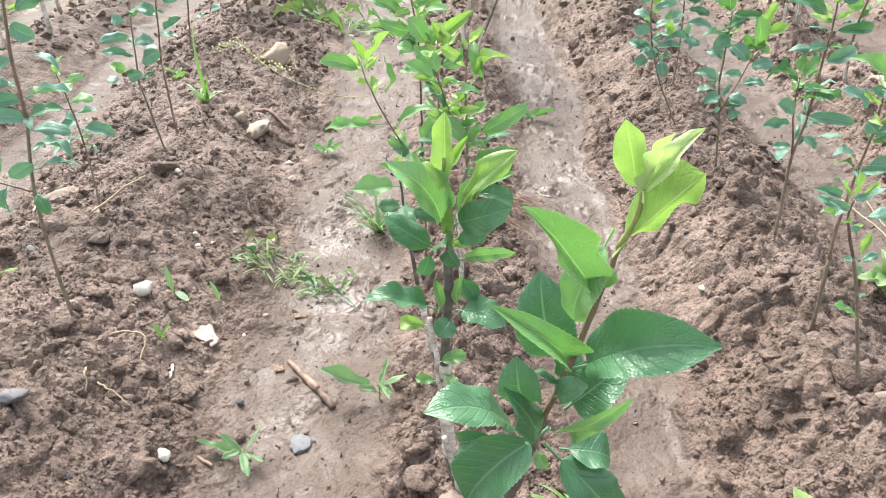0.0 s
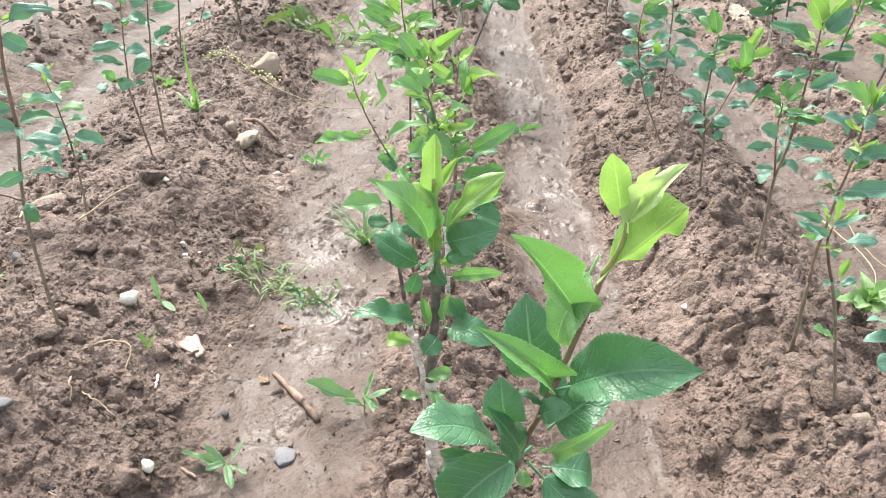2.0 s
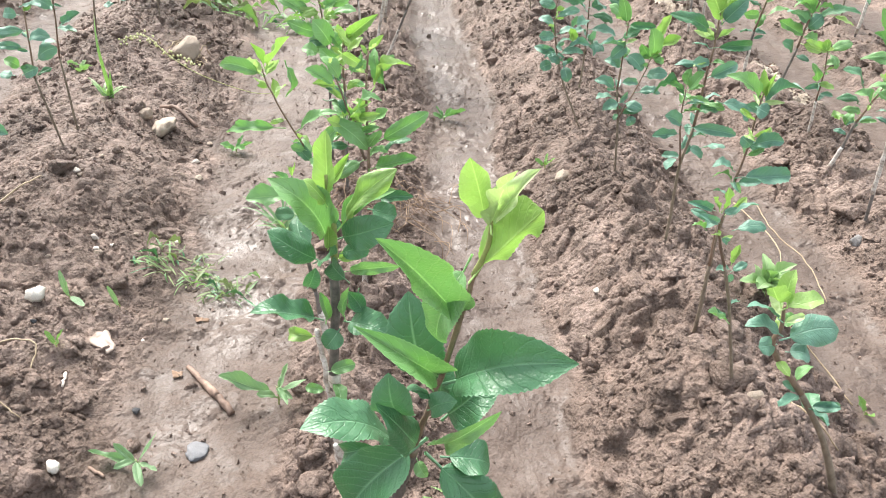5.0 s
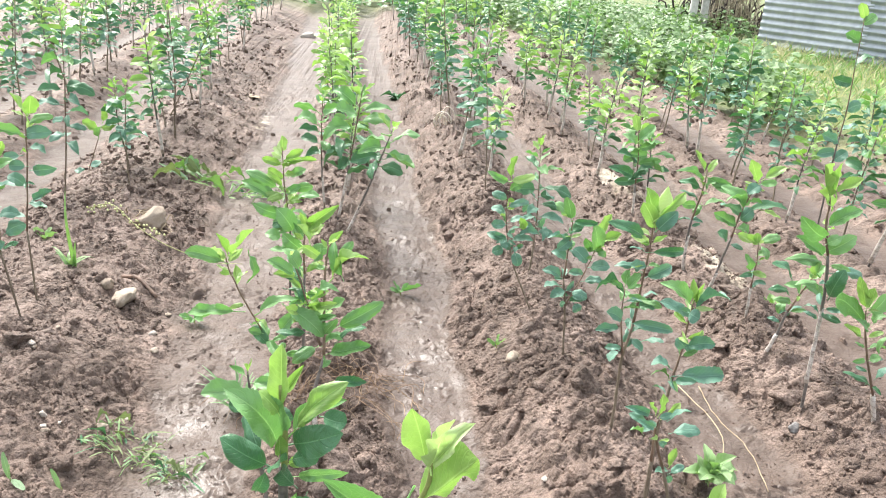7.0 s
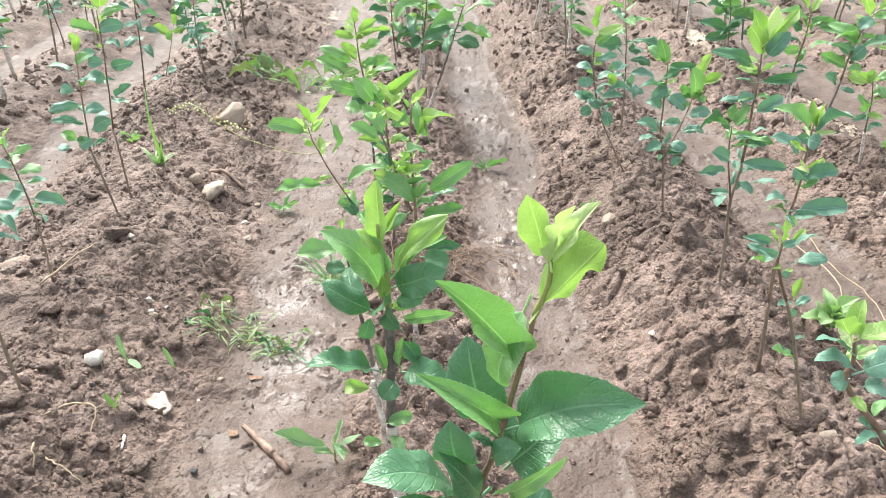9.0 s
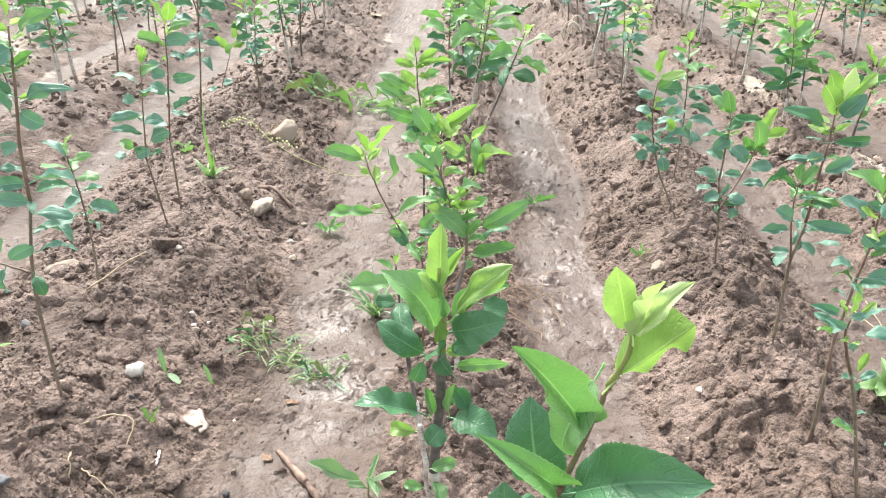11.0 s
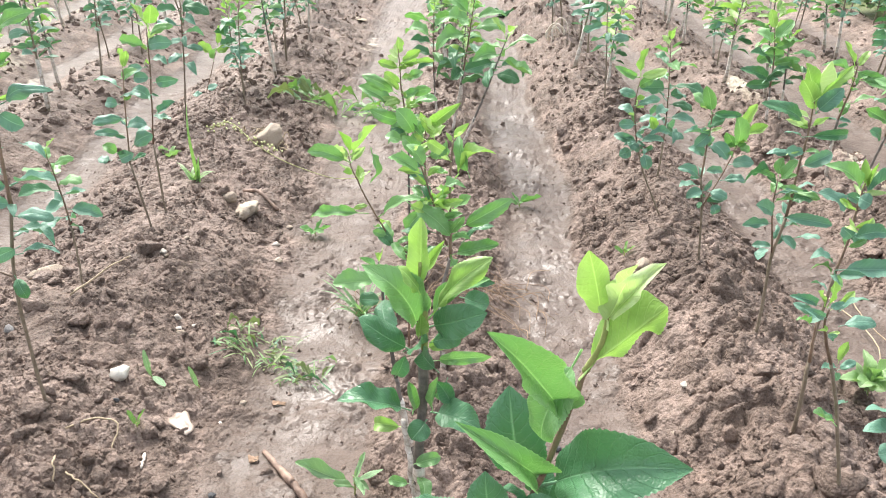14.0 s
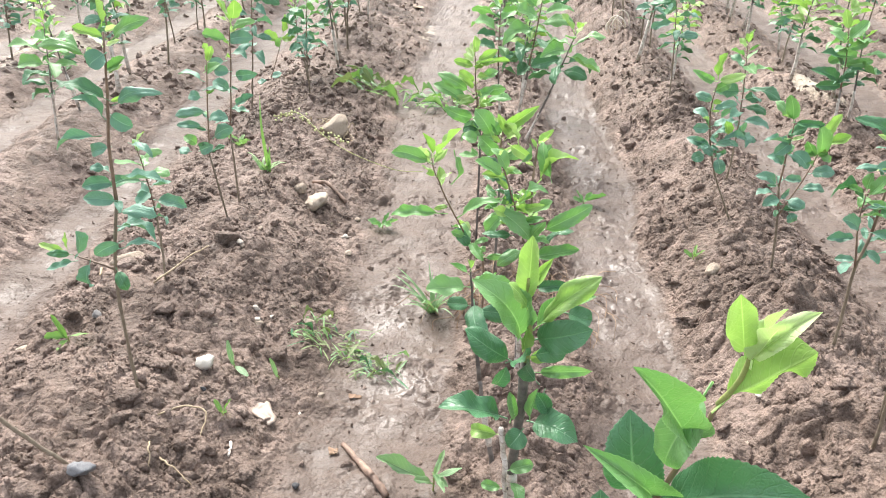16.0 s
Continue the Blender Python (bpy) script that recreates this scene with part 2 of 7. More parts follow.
WRAP = tape_material()
STONE_W = mottled("white_stone", (0.36, 0.31, 0.26), (0.56, 0.51, 0.45), 0.65, 40)
CHALK = mottled("chalky_stone", (0.6, 0.55, 0.47), (0.8, 0.77, 0.7), 0.65, 40)
STONE_G = mottled("grey_stone", (0.15, 0.14, 0.135), (0.28, 0.265, 0.25), 0.6, 30)
STONE_B = mottled("buff_stone", (0.29, 0.225, 0.172), (0.48, 0.395, 0.31), 0.8, 30, 0.6, 0.007)
SLATE = mottled("blue_grey_slate", (0.10, 0.10, 0.106), (0.2, 0.2, 0.21), 0.5, 30)
MUDDY = mottled("mud_stained_stone", (0.15, 0.105, 0.078), (0.3, 0.23, 0.18), 0.75, 30)
COAL = mottled("charcoal", (0.02, 0.02, 0.022), (0.06, 0.06, 0.065), 0.6, 60)
WOOD = mottled("peeled_wood", (0.12, 0.075, 0.056), (0.34, 0.23, 0.17), 0.7, 40)
STRAW = mottled("dry_straw", (0.24, 0.175, 0.105), (0.43, 0.34, 0.22), 0.6, 40)
ROOT = mottled("dry_root", (0.2, 0.12, 0.075), (0.36, 0.25, 0.16), 0.75, 40)
WHITE_ROOT = mottled("bleached_root", (0.55, 0.46, 0.38), (0.72, 0.64, 0.55), 0.6, 40)
PLASTIC = mottled("pale_flake", (0.2, 0.14, 0.105), (0.4, 0.32, 0.26), 0.45, 25)
SEED = mottled("pale_seed_pod", (0.4, 0.42, 0.18), (0.6, 0.6, 0.32), 0.6, 60)
SHEET = mottled("weathered_zinc_sheet", (0.28, 0.31, 0.34), (0.5, 0.53, 0.56), 0.4, 1.6, 0.1, 0.002, 0.35)
DARK_POST = mottled("grey_timber", (0.32, 0.3, 0.29), (0.6, 0.58, 0.56), 0.75, 12)
BRUSH = mottled("dead_brush", (0.16, 0.13, 0.09), (0.38, 0.34, 0.24), 0.85, 12)
# brushwood with the shade inside the pile put into its near-black colour
SHADE = mottled("shaded_brushwood", (0.025, 0.02, 0.017), (0.07, 0.055, 0.045), 0.9, 12)


# ---------------------------------------------------------------- building helpers
def link_mesh(name, verts, faces, mat, uvs=None, smooth=True):
    me = bpy.data.meshes.new(name)
    me.from_pydata([tuple(v) for v in verts], [], faces)
    if uvs is not None:
        layer = me.uv_layers.new(name="UVMap")
        idx = np.empty(len(me.loops), np.int32)
        me.loops.foreach_get("vertex_index", idx)
        layer.data.foreach_set("uv", np.asarray(uvs, np.float32)[idx].ravel())
    me.materials.append(mat)
    if smooth:
        me.polygons.foreach_set("use_smooth", [True] * len(me.polygons))
    me.update()
    return me


def thing(name, at, label, category, group="", kind=""):
    ob = new(name)
    ob.empty_display_size = 0.02
    ob.matrix_basis = Matrix.Translation(at)
    return tagged(ob, label, category, group, kind)


def part_mesh(name, me, parent, m=None, label=""):
    ob = new(name, me)
    ob.parent = parent
    if m is not None:
        ob.matrix_basis = m
    return tagged(ob, label)


def tube(points, radii, sides=7):
    """Vertices and faces of a closed tapered tube along points."""
    pts = [Vector(p) for p in points]
    verts, faces = [], []
    for i, p in enumerate(pts):
        d = (pts[min(i + 1, len(pts) - 1)] - pts[max(i - 1, 0)]).normalized()
        a = d.cross(Vector((0.31, 0.95, 0.05))).normalized()
        if a.length < 0.1:
            a = d.cross(Vector((1, 0, 0))).normalized()
        b = d.cross(a)
        for k in range(sides):
            t = 2 * math.pi * k / sides
            verts.append(p + (a * math.cos(t) + b * math.sin(t)) * radii[i])
    n = len(pts)
    for i in range(n - 1):
        for k in range(sides):
            k2 = (k + 1) % sides
            faces.append((i * sides + k, i * sides + k2, (i + 1) * sides + k2, (i + 1) * sides + k))
    faces.append(tuple(range(sides))[::-1])
    faces.append(tuple((n - 1) * sides + k for k in range(sides)))
    return verts, faces


def joined(pieces):
    verts, faces = [], []
    for v, f in pieces:
        o = len(verts)
        verts += list(v)
        faces += [tuple(i + o for i in q) for q in f]
    return verts, faces


def smooth_line(points, steps=4, wobble=0.0, rng=None):
    """Catmull-Rom through points, with a slight wobble."""
    p = [Vector(q) for q in points]
    p = [p[0] * 2 - p[1]] + p + [p[-1] * 2 - p[-2]]
    out = []
    for i in range(1, len(p) - 2):
        for s in range(steps):
            t = s / steps
            q = 0.5 * (2 * p[i] + (p[i + 1] - p[i - 1]) * t + (2 * p[i - 1] - 5 * p[i] + 4 * p[i + 1] - p[i + 2]) * t * t + (3 * p[i] - p[i - 1] - 3 * p[i + 1] + p[i + 2]) * t ** 3)
            if wobble and rng and (i, s) != (1, 0):
                q += Vector((rng.uniform(-1, 1), rng.uniform(-1, 1), rng.uniform(-1, 1))) * wobble
            out.append(q)
    out.append(p[-2])
    return out


# ---------------------------------------------------------------- terrain
def hash2(ix, iy, seed):
    h = (ix.astype(np.int64) * 374761393 + iy.astype(np.int64) * 668265263 + seed * 1442695041) & 0xFFFFFFFF
    h = ((h ^ (h >> 13)) * 1274126177) & 0xFFFFFFFF
    h = ((h ^ (h >> 16)) * 2246822519) & 0xFFFFFFFF
    return ((h ^ (h >> 15)) & 0xFFFFFF) / float(0xFFFFFF)


def grain(x, y, seed):
    """Smooth noise, about -1 to 1."""
    ix, iy = np.floor(x), np.floor(y)
    fx, fy = x - ix, y - iy
    ux, uy = fx * fx * fx * (fx * (fx * 6 - 15) + 10), fy * fy * fy * (fy * (fy * 6 - 15) + 10)
    total = 0
    for dx in (0, 1):
        for dy in (0, 1):
            a = hash2(ix + dx, iy + dy, seed) * 2 * np.pi
            g = np.cos(a) * (fx - dx) + np.sin(a) * (fy - dy)
            total = total + g * (ux if dx else 1 - ux) * (uy if dy else 1 - uy)
    return total * 1.5


def lumps(x, y, seed, share):
    """Rounded clods on a jittered lattice: 0 between them, up to 1 on top."""
    ix, iy = np.floor(x), np.floor(y)
    best = np.zeros_like(x)
    for dx in (-1, 0, 1):
        for dy in (-1, 0, 1):
            cx, cy = ix + dx, iy + dy
            px = cx + 0.15 + 0.7 * hash2(cx, cy, seed)
            py = cy + 0.15 + 0.7 * hash2(cx, cy, seed + 7)
            size = 0.35 + 0.42 * hash2(cx, cy, seed + 13)
            a = hash2(cx, cy, seed + 29) * np.pi
            k = 0.65 + 0.35 * hash2(cx, cy, seed + 31)
            ex, ey = x - px, y - py
            rx, ry = ex * np.cos(a) + ey * np.sin(a), (-ex * np.sin(a) + ey * np.cos(a)) / k
            d = (rx * rx + ry * ry) / (size * size)
            top = np.where(hash2(cx, cy, seed + 41) < share, size / 0.77, 0) * np.sqrt(np.clip(1 - d, 0, 1))
            best = np.maximum(best, top)
    return best


def crackle(x, y, seed):
    """Packed clods: 0 in the crevices between them, towards 1 on top; and a random number for each clod."""
    ix, iy = np.floor(x), np.floor(y)
    f1, f2, own = np.full_like(x, 9.0), np.full_like(x, 9.0), np.zeros_like(x)
    for dx in (-1, 0, 1):
        for dy in (-1, 0, 1):
            cx, cy = ix + dx, iy + dy
            d = np.hypot(x - cx - hash2(cx, cy, seed), y - cy - hash2(cx, cy, seed + 7))
            nearer = d < f1
            f2 = np.where(nearer, f1, np.minimum(f2, d))
            own = np.where(nearer, hash2(cx, cy, seed + 13), own)
            f1 = np.where(nearer, d, f1)
    edge = np.clip((f2 - f1) / 0.34, 0, 1)
    return 1 - (1 - edge) ** 2.4, own


DRIFT = 0.07
# row name: place across at y = 1.5, half width of the ridge, height
RIDGES = {"N": (-4.0, 0.32, 0.10), "M": (-3.25, 0.32, 0.10), "K": (-2.45, 0.32, 0.10), "J": (-1.70, 0.34, 0.11), "L": (-0.78, 0.50, 0.13), "C": (0.19, 0.24, 0.07), "R": (0.92, 0.32, 0.165), "S": (1.70, 0.32, 0.11), "T": (2.47, 0.32, 0.11), "U": (3.24, 0.32, 0.10), "V": (4.0, 0.32, 0.10)}


def terrain(x, y):
    """Height of the ground and how wet it is, for arrays of places."""
    x, y = np.asarray(x, float), np.asarray(y, float)
    wob = 0.05 * grain(x * 0.9 + 3, y * 0.9, 5) + 0.025 * grain(x * 3.1, y * 3.1, 6)
    u = x + DRIFT * (y - 1.5) + wob
    z = np.zeros_like(x)
    for c, w, h in RIDGES.values():
        d = np.clip(np.abs(u - c) / w, 0, 1)
        z = np.maximum(z, h * (0.5 + 0.5 * np.cos(np.pi * d)) ** 0.75)
    near = np.clip((16 - y) / 4, 0, 1) * np.clip((8 - np.abs(x)) / 2, 0, 1)
    z = z * near
    rough = np.clip(z / 0.036, 0, 1)
    rough = np.clip(rough + 0.4 * grain(x * 2.3, y * 2.3, 9) + 0.5 * grain(x * 8, y * 8, 10), 0.0, 1) * near
    wet = np.clip(1.1 - z / 0.034, 0, 1) * near
    jx = x + 0.02 * grain(x * 14, y * 14, 51) + 0.007 * grain(x * 40, y * 40, 53)
    jy = y + 0.02 * grain(x * 14 + 40, y * 14, 52) + 0.007 * grain(x * 40 + 9, y * 40, 54)
    big = lumps(jx / 0.15, jy / 0.15, 11, 0.45)
    mid = lumps(jx / 0.07 + 7, jy / 0.07, 12, 0.5)
    small = lumps(jx / 0.032, jy / 0.032 + 5, 13, 0.7)
    tiny = lumps(x / 0.0175 + 3, y / 0.0175, 14, 0.6)
    slab, slab_own = crackle(jx / 0.10, jy / 0.085, 81)
    chunk, chunk_own = crackle(jx / 0.045, jy / 0.04 + 3, 82)
    broken = np.clip(0.5 + 1.1 * grain(x * 3.7, y * 3.7, 21), 0.0, 1.0)
    crumbly = np.clip(0.45 + 1.2 * grain(x * 5.9 + 8, y * 5.9, 22), 0.0, 1.0)
    lower = np.where(u < -0.3, 0.72, 1.0)
    clods = 0.030 * big + 0.034 * (slab * (0.45 + 0.55 * slab_own) - 0.75) * (0.3 + 0.7 * broken) + 0.026 * (chunk * (0.4 + 0.6 * chunk_own) - 0.7) * (0.25 + 0.75 * crumbly)
    clods = clods + 0.024 * mid * crumbly + 0.013 * small * (0.25 + 0.75 * broken) + 0.006 * tiny * (0.4 + 0.6 * crumbly)
    clods = lower * clods + 0.012 * grain(x * 9, y * 9, 15) + 0.005 * grain(x * 24, y * 24, 16) + 0.0022 * grain(x * 62, y * 62, 17)
    dips = np.clip(grain(x * 7.5, y * 7.5, 25) - 0.4, 0, 1) * 0.05
    dents = np.clip(grain(x * 16, y * 16, 26) - 0.35, 0, 1)
    strewn = np.clip(grain(x * 6, y * 6, 23) + 0.02, 0, 1)
    flat = 0.011 * grain(x * 5, y * 5, 18) + 0.003 * grain(x * 15, y * 15, 19) - 0.010 * dents + 0.005 * tiny * np.clip(grain(x * 9, y * 9, 27) + 0.1, 0, 1) + 0.016 * small * strewn + 0.02 * mid * np.clip(strewn - 0.25, 0, 1)
    z = z + rough * (clods - dips) + (1 - rough) * flat + 0.04 * grain(x * 0.35, y * 0.35, 30) * np.clip((y - 6) / 6, 0, 1)
    return z, np.clip(wet - 0.4 * rough, 0, 1)


def spread(lo, hi, step, far_lo, far_hi, grow, back):
    out = list(np.arange(lo, hi, step))
    s = step
    while out[-1] < far_hi:
        s *= grow if s < 0.04 else 1.25
        out.append(out[-1] + s)
    s = step
    first = [lo]
    while first[-1] > far_lo:
        s *= back if s < 0.05 else 1.25
        first.append(first[-1] - s)
    return np.array(first[:0:-1] + out)


gx = spread(-1.1, 1.45, 0.0046, -400, 400, 1.024, 1.026)
gy = spread(0.88, 2.45, 0.0046, -400, 600, 1.0085, 1.06)
GX, GY = np.meshgrid(gx, gy)
GZ, GW = terrain(GX, GY)
nx, ny = len(gx), len(gy)
ground_me = bpy.data.meshes.new("ground")
ground_me.vertices.add(nx * ny)
ground_me.vertices.foreach_set("co", np.stack([GX, GY, GZ], -1).astype(np.float32).ravel())
cell = (np.arange(ny - 1)[:, None] * nx + np.arange(nx - 1)[None, :]).ravel()
quads = np.stack([cell, cell + 1, cell + nx + 1, cell + nx], -1).astype(np.int32)
ground_me.loops.add(quads.size)
ground_me.loops.foreach_set("vertex_index", quads.ravel())
ground_me.polygons.add(len(quads))
ground_me.polygons.foreach_set("loop_start", np.arange(0, quads.size, 4, dtype=np.int32))
ground_me.polygons.foreach_set("use_smooth", np.ones(len(quads), bool))
ground_me.attributes.new("wet", "FLOAT", "POINT").data.foreach_set("value", GW.astype(np.float32).ravel())
sand = np.zeros_like(GX)
for sx, sy, rx, ry, amount in ((-2.75, 4.3, 0.55, 0.9, 0.55), (-3.4, 9.6, 0.5, 1.2, 0.8), (-2.9, 6.5, 0.3, 1.4, 0.55), (1.72, 3.1, 0.13, 0.3, 0.75), (1.55, 4.2, 0.12, 0.35, 0.8), (0.36, 3.3, 0.10, 0.5, 0.34), (-0.28, 1.95, 0.10, 0.2, 0.3), (-0.6, 5.2, 0.12, 1.2, 0.4)):
    sand = np.maximum(sand, amount * np.exp(-((GX - sx) / rx) ** 2 - ((GY - sy) / ry) ** 2))
ground_me.attributes.new("sand", "FLOAT", "POINT").data.foreach_set("value", sand.astype(np.float32).ravel())
pool = np.zeros_like(GX)
for sx, sy, rx, ry, amount in ((0.44, 2.3, 0.15, 0.75, 0.46), (0.33, 3.5, 0.13, 0.8, 0.46), (0.62, 1.15, 0.12, 0.35, 0.3), (-0.16, 1.72, 0.13, 0.2, 0.5), (-0.22, 2.0, 0.1, 0.2, 0.42), (-0.22, 1.3, 0.12, 0.2, 0.2), (1.3, 1.9, 0.12, 0.8, 0.25), (1.2, 3.2, 0.12, 0.8, 0.25), (-1.35, 2.6, 0.15, 0.7, 0.2)):
    pool = np.maximum(pool, amount * np.exp(-((GX - sx) / rx) ** 2 - ((GY - sy) / ry) ** 2))
ground_me.attributes.new("pool", "FLOAT", "POINT").data.foreach_set("value", pool.astype(np.float32).ravel())
cover = np.clip((GX - 3.6 + (GY - 4.6) * 0.27) / 0.5, 0, 1) + np.clip((GY - 13.0) / 1.0, 0, 1) + np.clip((-GX - 4.2 + 0.0 * GY) / 0.8, 0, 1)
ground_me.attributes.new("cover", "FLOAT", "POINT").data.foreach_set("value", np.clip(cover, 0, 1).astype(np.float32).ravel())
ground_me.materials.append(SOIL)
ground_me.update(calc_edges=True)
tagged(new("ground", ground_me), "ridged brown clay soil with wet silty furrows", "ground", kind="structure")


def ground_z(x, y):
    """Height of the ground's mesh at a place."""
    i, j = int(np.searchsorted(gx, x)) - 1, int(np.searchsorted(gy, y)) - 1
    a, b = (x - gx[i]) / (gx[i + 1] - gx[i]), (y - gy[j]) / (gy[j + 1] - gy[j])
    return float((GZ[j, i] * (1 - a) + GZ[j, i + 1] * a) * (1 - b) + (GZ[j + 1, i] * (1 - a) + GZ[j + 1, i + 1] * a) * b)


# ---------------------------------------------------------------- loose soil
def lump_shape(seed, level, rough):
    """A broken clod of about unit radius."""
    rng = random.Random(seed)
    bm = bmesh.new()
    if level:
        bmesh.ops.create_icosphere(bm, subdivisions=level, radius=1.0)
    else:
        for p in ((1, 0, 0), (0, 1, 0), (-1, 0, 0), (0, -1, 0), (0, 0, 1), (0, 0, -1)):
            bm.verts.new(Vector(p) + Vector((rng.uniform(-0.3, 0.3), rng.uniform(-0.3, 0.3), rng.uniform(-0.3, 0.3))))
        bm.verts.ensure_lookup_table()
        for k in range(4):
            bm.faces.new((bm.verts[k], bm.verts[(k + 1) % 4], bm.verts[4]))
            bm.faces.new((bm.verts[(k + 1) % 4], bm.verts[k], bm.verts[5]))
        bm.verts.index_update()
    off = Vector((rng.uniform(0, 50), rng.uniform(0, 50), rng.uniform(0, 50)))
    cuts = [(Vector((rng.gauss(0, 1), rng.gauss(0, 1), rng.gauss(0, 1))).normalized(), rng.uniform(0.45, 0.8)) for _ in range(8)]
    for v in bm.verts:
        p = v.co.copy()
        p *= 1 + rough * noise.noise(p * 1.3 + off) + rough * 0.6 * noise.noise(p * 3.1 + off)
        for n, d in cuts:
            over = p.dot(n) - d
            if over > 0:
                p -= n * over * 0.92
        if level > 2:
            p *= 1 + 0.16 * noise.noise(p * 4.5 + off) + 0.12 * noise.noise(p * 9 + off)
        v.co = p
    verts = [v.co.copy() for v in bm.verts]
    faces = [tuple(v.index for v in f.verts) for f in bm.faces]
    bm.free()
    return verts, faces


def crumbs(name, label, count, seed, lo, hi, ridge_share, level, box):
    """Countless soil crumbs lying on the ridges, joined into one mesh."""
    rng = np.random.default_rng(seed)
    kinds = [lump_shape(seed * 10 + i, level, 0.8) for i in range(9)]
    x = rng.uniform(box[0], box[1], count * 4)
    y = box[2] + (box[3] - box[2]) * rng.uniform(0, 1, count * 4) ** 1.5
    z, w = terrain(x, y)
    keep = (w < 0.05) & (grain(x * 5, y * 5, 71) > -0.25) | (rng.uniform(0, 1, len(x)) < (1 - ridge_share) * 0.4)
    x, y, z = x[keep][:count], y[keep][:count], z[keep][:count]
    V, F = [], []
    total = 0
    for i in range(len(x)):
        kv, kf = kinds[i % 9]
        r = lo * (hi / lo) ** (rng.uniform() ** 2.2)
        a = Euler(rng.uniform(0, 6.28, 3).tolist()).to_matrix()
        m = np.array(a) @ np.diag(rng.uniform(0.55, 1.25, 3)) * r
        V.append(np.asarray(kv) @ m.T + (x[i], y[i], z[i] - 0.05 * r))
        F.append(np.asarray(kf, np.int32) + total)
        total += len(kv)
    V, F = np.concatenate(V), np.concatenate(F)
    me = bpy.data.meshes.new(name)
    me.vertices.add(len(V))
    me.vertices.foreach_set("co", V.astype(np.float32).ravel())
    me.loops.add(F.size)
    me.loops.foreach_set("vertex_index", F.ravel().astype(np.int32))
    me.polygons.add(len(F))
    me.polygons.foreach_set("loop_start", np.arange(0, F.size, 3, dtype=np.int32))
    me.polygons.foreach_set("use_smooth", np.full(len(F), level > 1))
    me.materials.append(CLOD)
    me.update(calc_edges=True)
    return tagged(new(name, me), label, "soil", kind="stuff")


crumbs("soil_crumbs", "small brown soil crumbs scattered over the ridges", 56000, 5, 0.0024, 0.010, 0.72, 0, (-1.4, 1.9, 0.9, 3.8))
crumbs("soil_lumps", "broken brown clay lumps strewn over the ridges", 4300, 6, 0.007, 0.024, 0.95, 2, (-1.6, 2.1, 0.9, 4.4))
crumbs("far_soil_lumps", "brown clay lumps on the farther ridges", 7000, 7, 0.012, 0.036, 0.98, 1, (-4.2, 4.0, 3.3, 11.0))

clod_rng = random.Random(91)
CLOD_MESHES = []
for k in range(6):
    cv, cf = lump_shape(300 + k, 3, 0.75)
    CLOD_MESHES.append(link_mesh("soil_clod", cv, cf, CLOD))


def clod(x, y, r, flat=0.75):
    ob = new("soil_clod", CLOD_MESHES[clod_rng.randrange(6)])
    z = ground_z(x, y)
    ob.matrix_basis = Matrix.LocRotScale((x, y, z + r * flat * 0.12), Euler((clod_rng.uniform(-0.3, 0.3), clod_rng.uniform(-0.3, 0.3), clod_rng.uniform(0, 6.28))), (r * clod_rng.uniform(0.85, 1.25), r * clod_rng.uniform(0.8, 1.1), r * flat))
    return tagged(ob, "rough brown clay clod lying on the ridge", "clod", "clods on the ridges")


count = 0
while count < 190:
    x, y = clod_rng.uniform(-1.5, 2.0), 0.95 + 3.2 * clod_rng.random() ** 1.3
    z0, w0 = terrain(np.array([x]), np.array([y]))
    if w0[0] > 0.02 or z0[0] < 0.03:
        continue
    clod(x, y, clod_rng.uniform(0.013, 0.03) if clod_rng.random() < 0.85 else clod_rng.uniform(0.03, 0.05))
    count += 1


# ---------------------------------------------------------------- leaves
SEVEN, THREE = (-1.0, -0.76, -0.38, 0.0, 0.38, 0.76, 1.0), (-1.0, 0.0, 1.0)


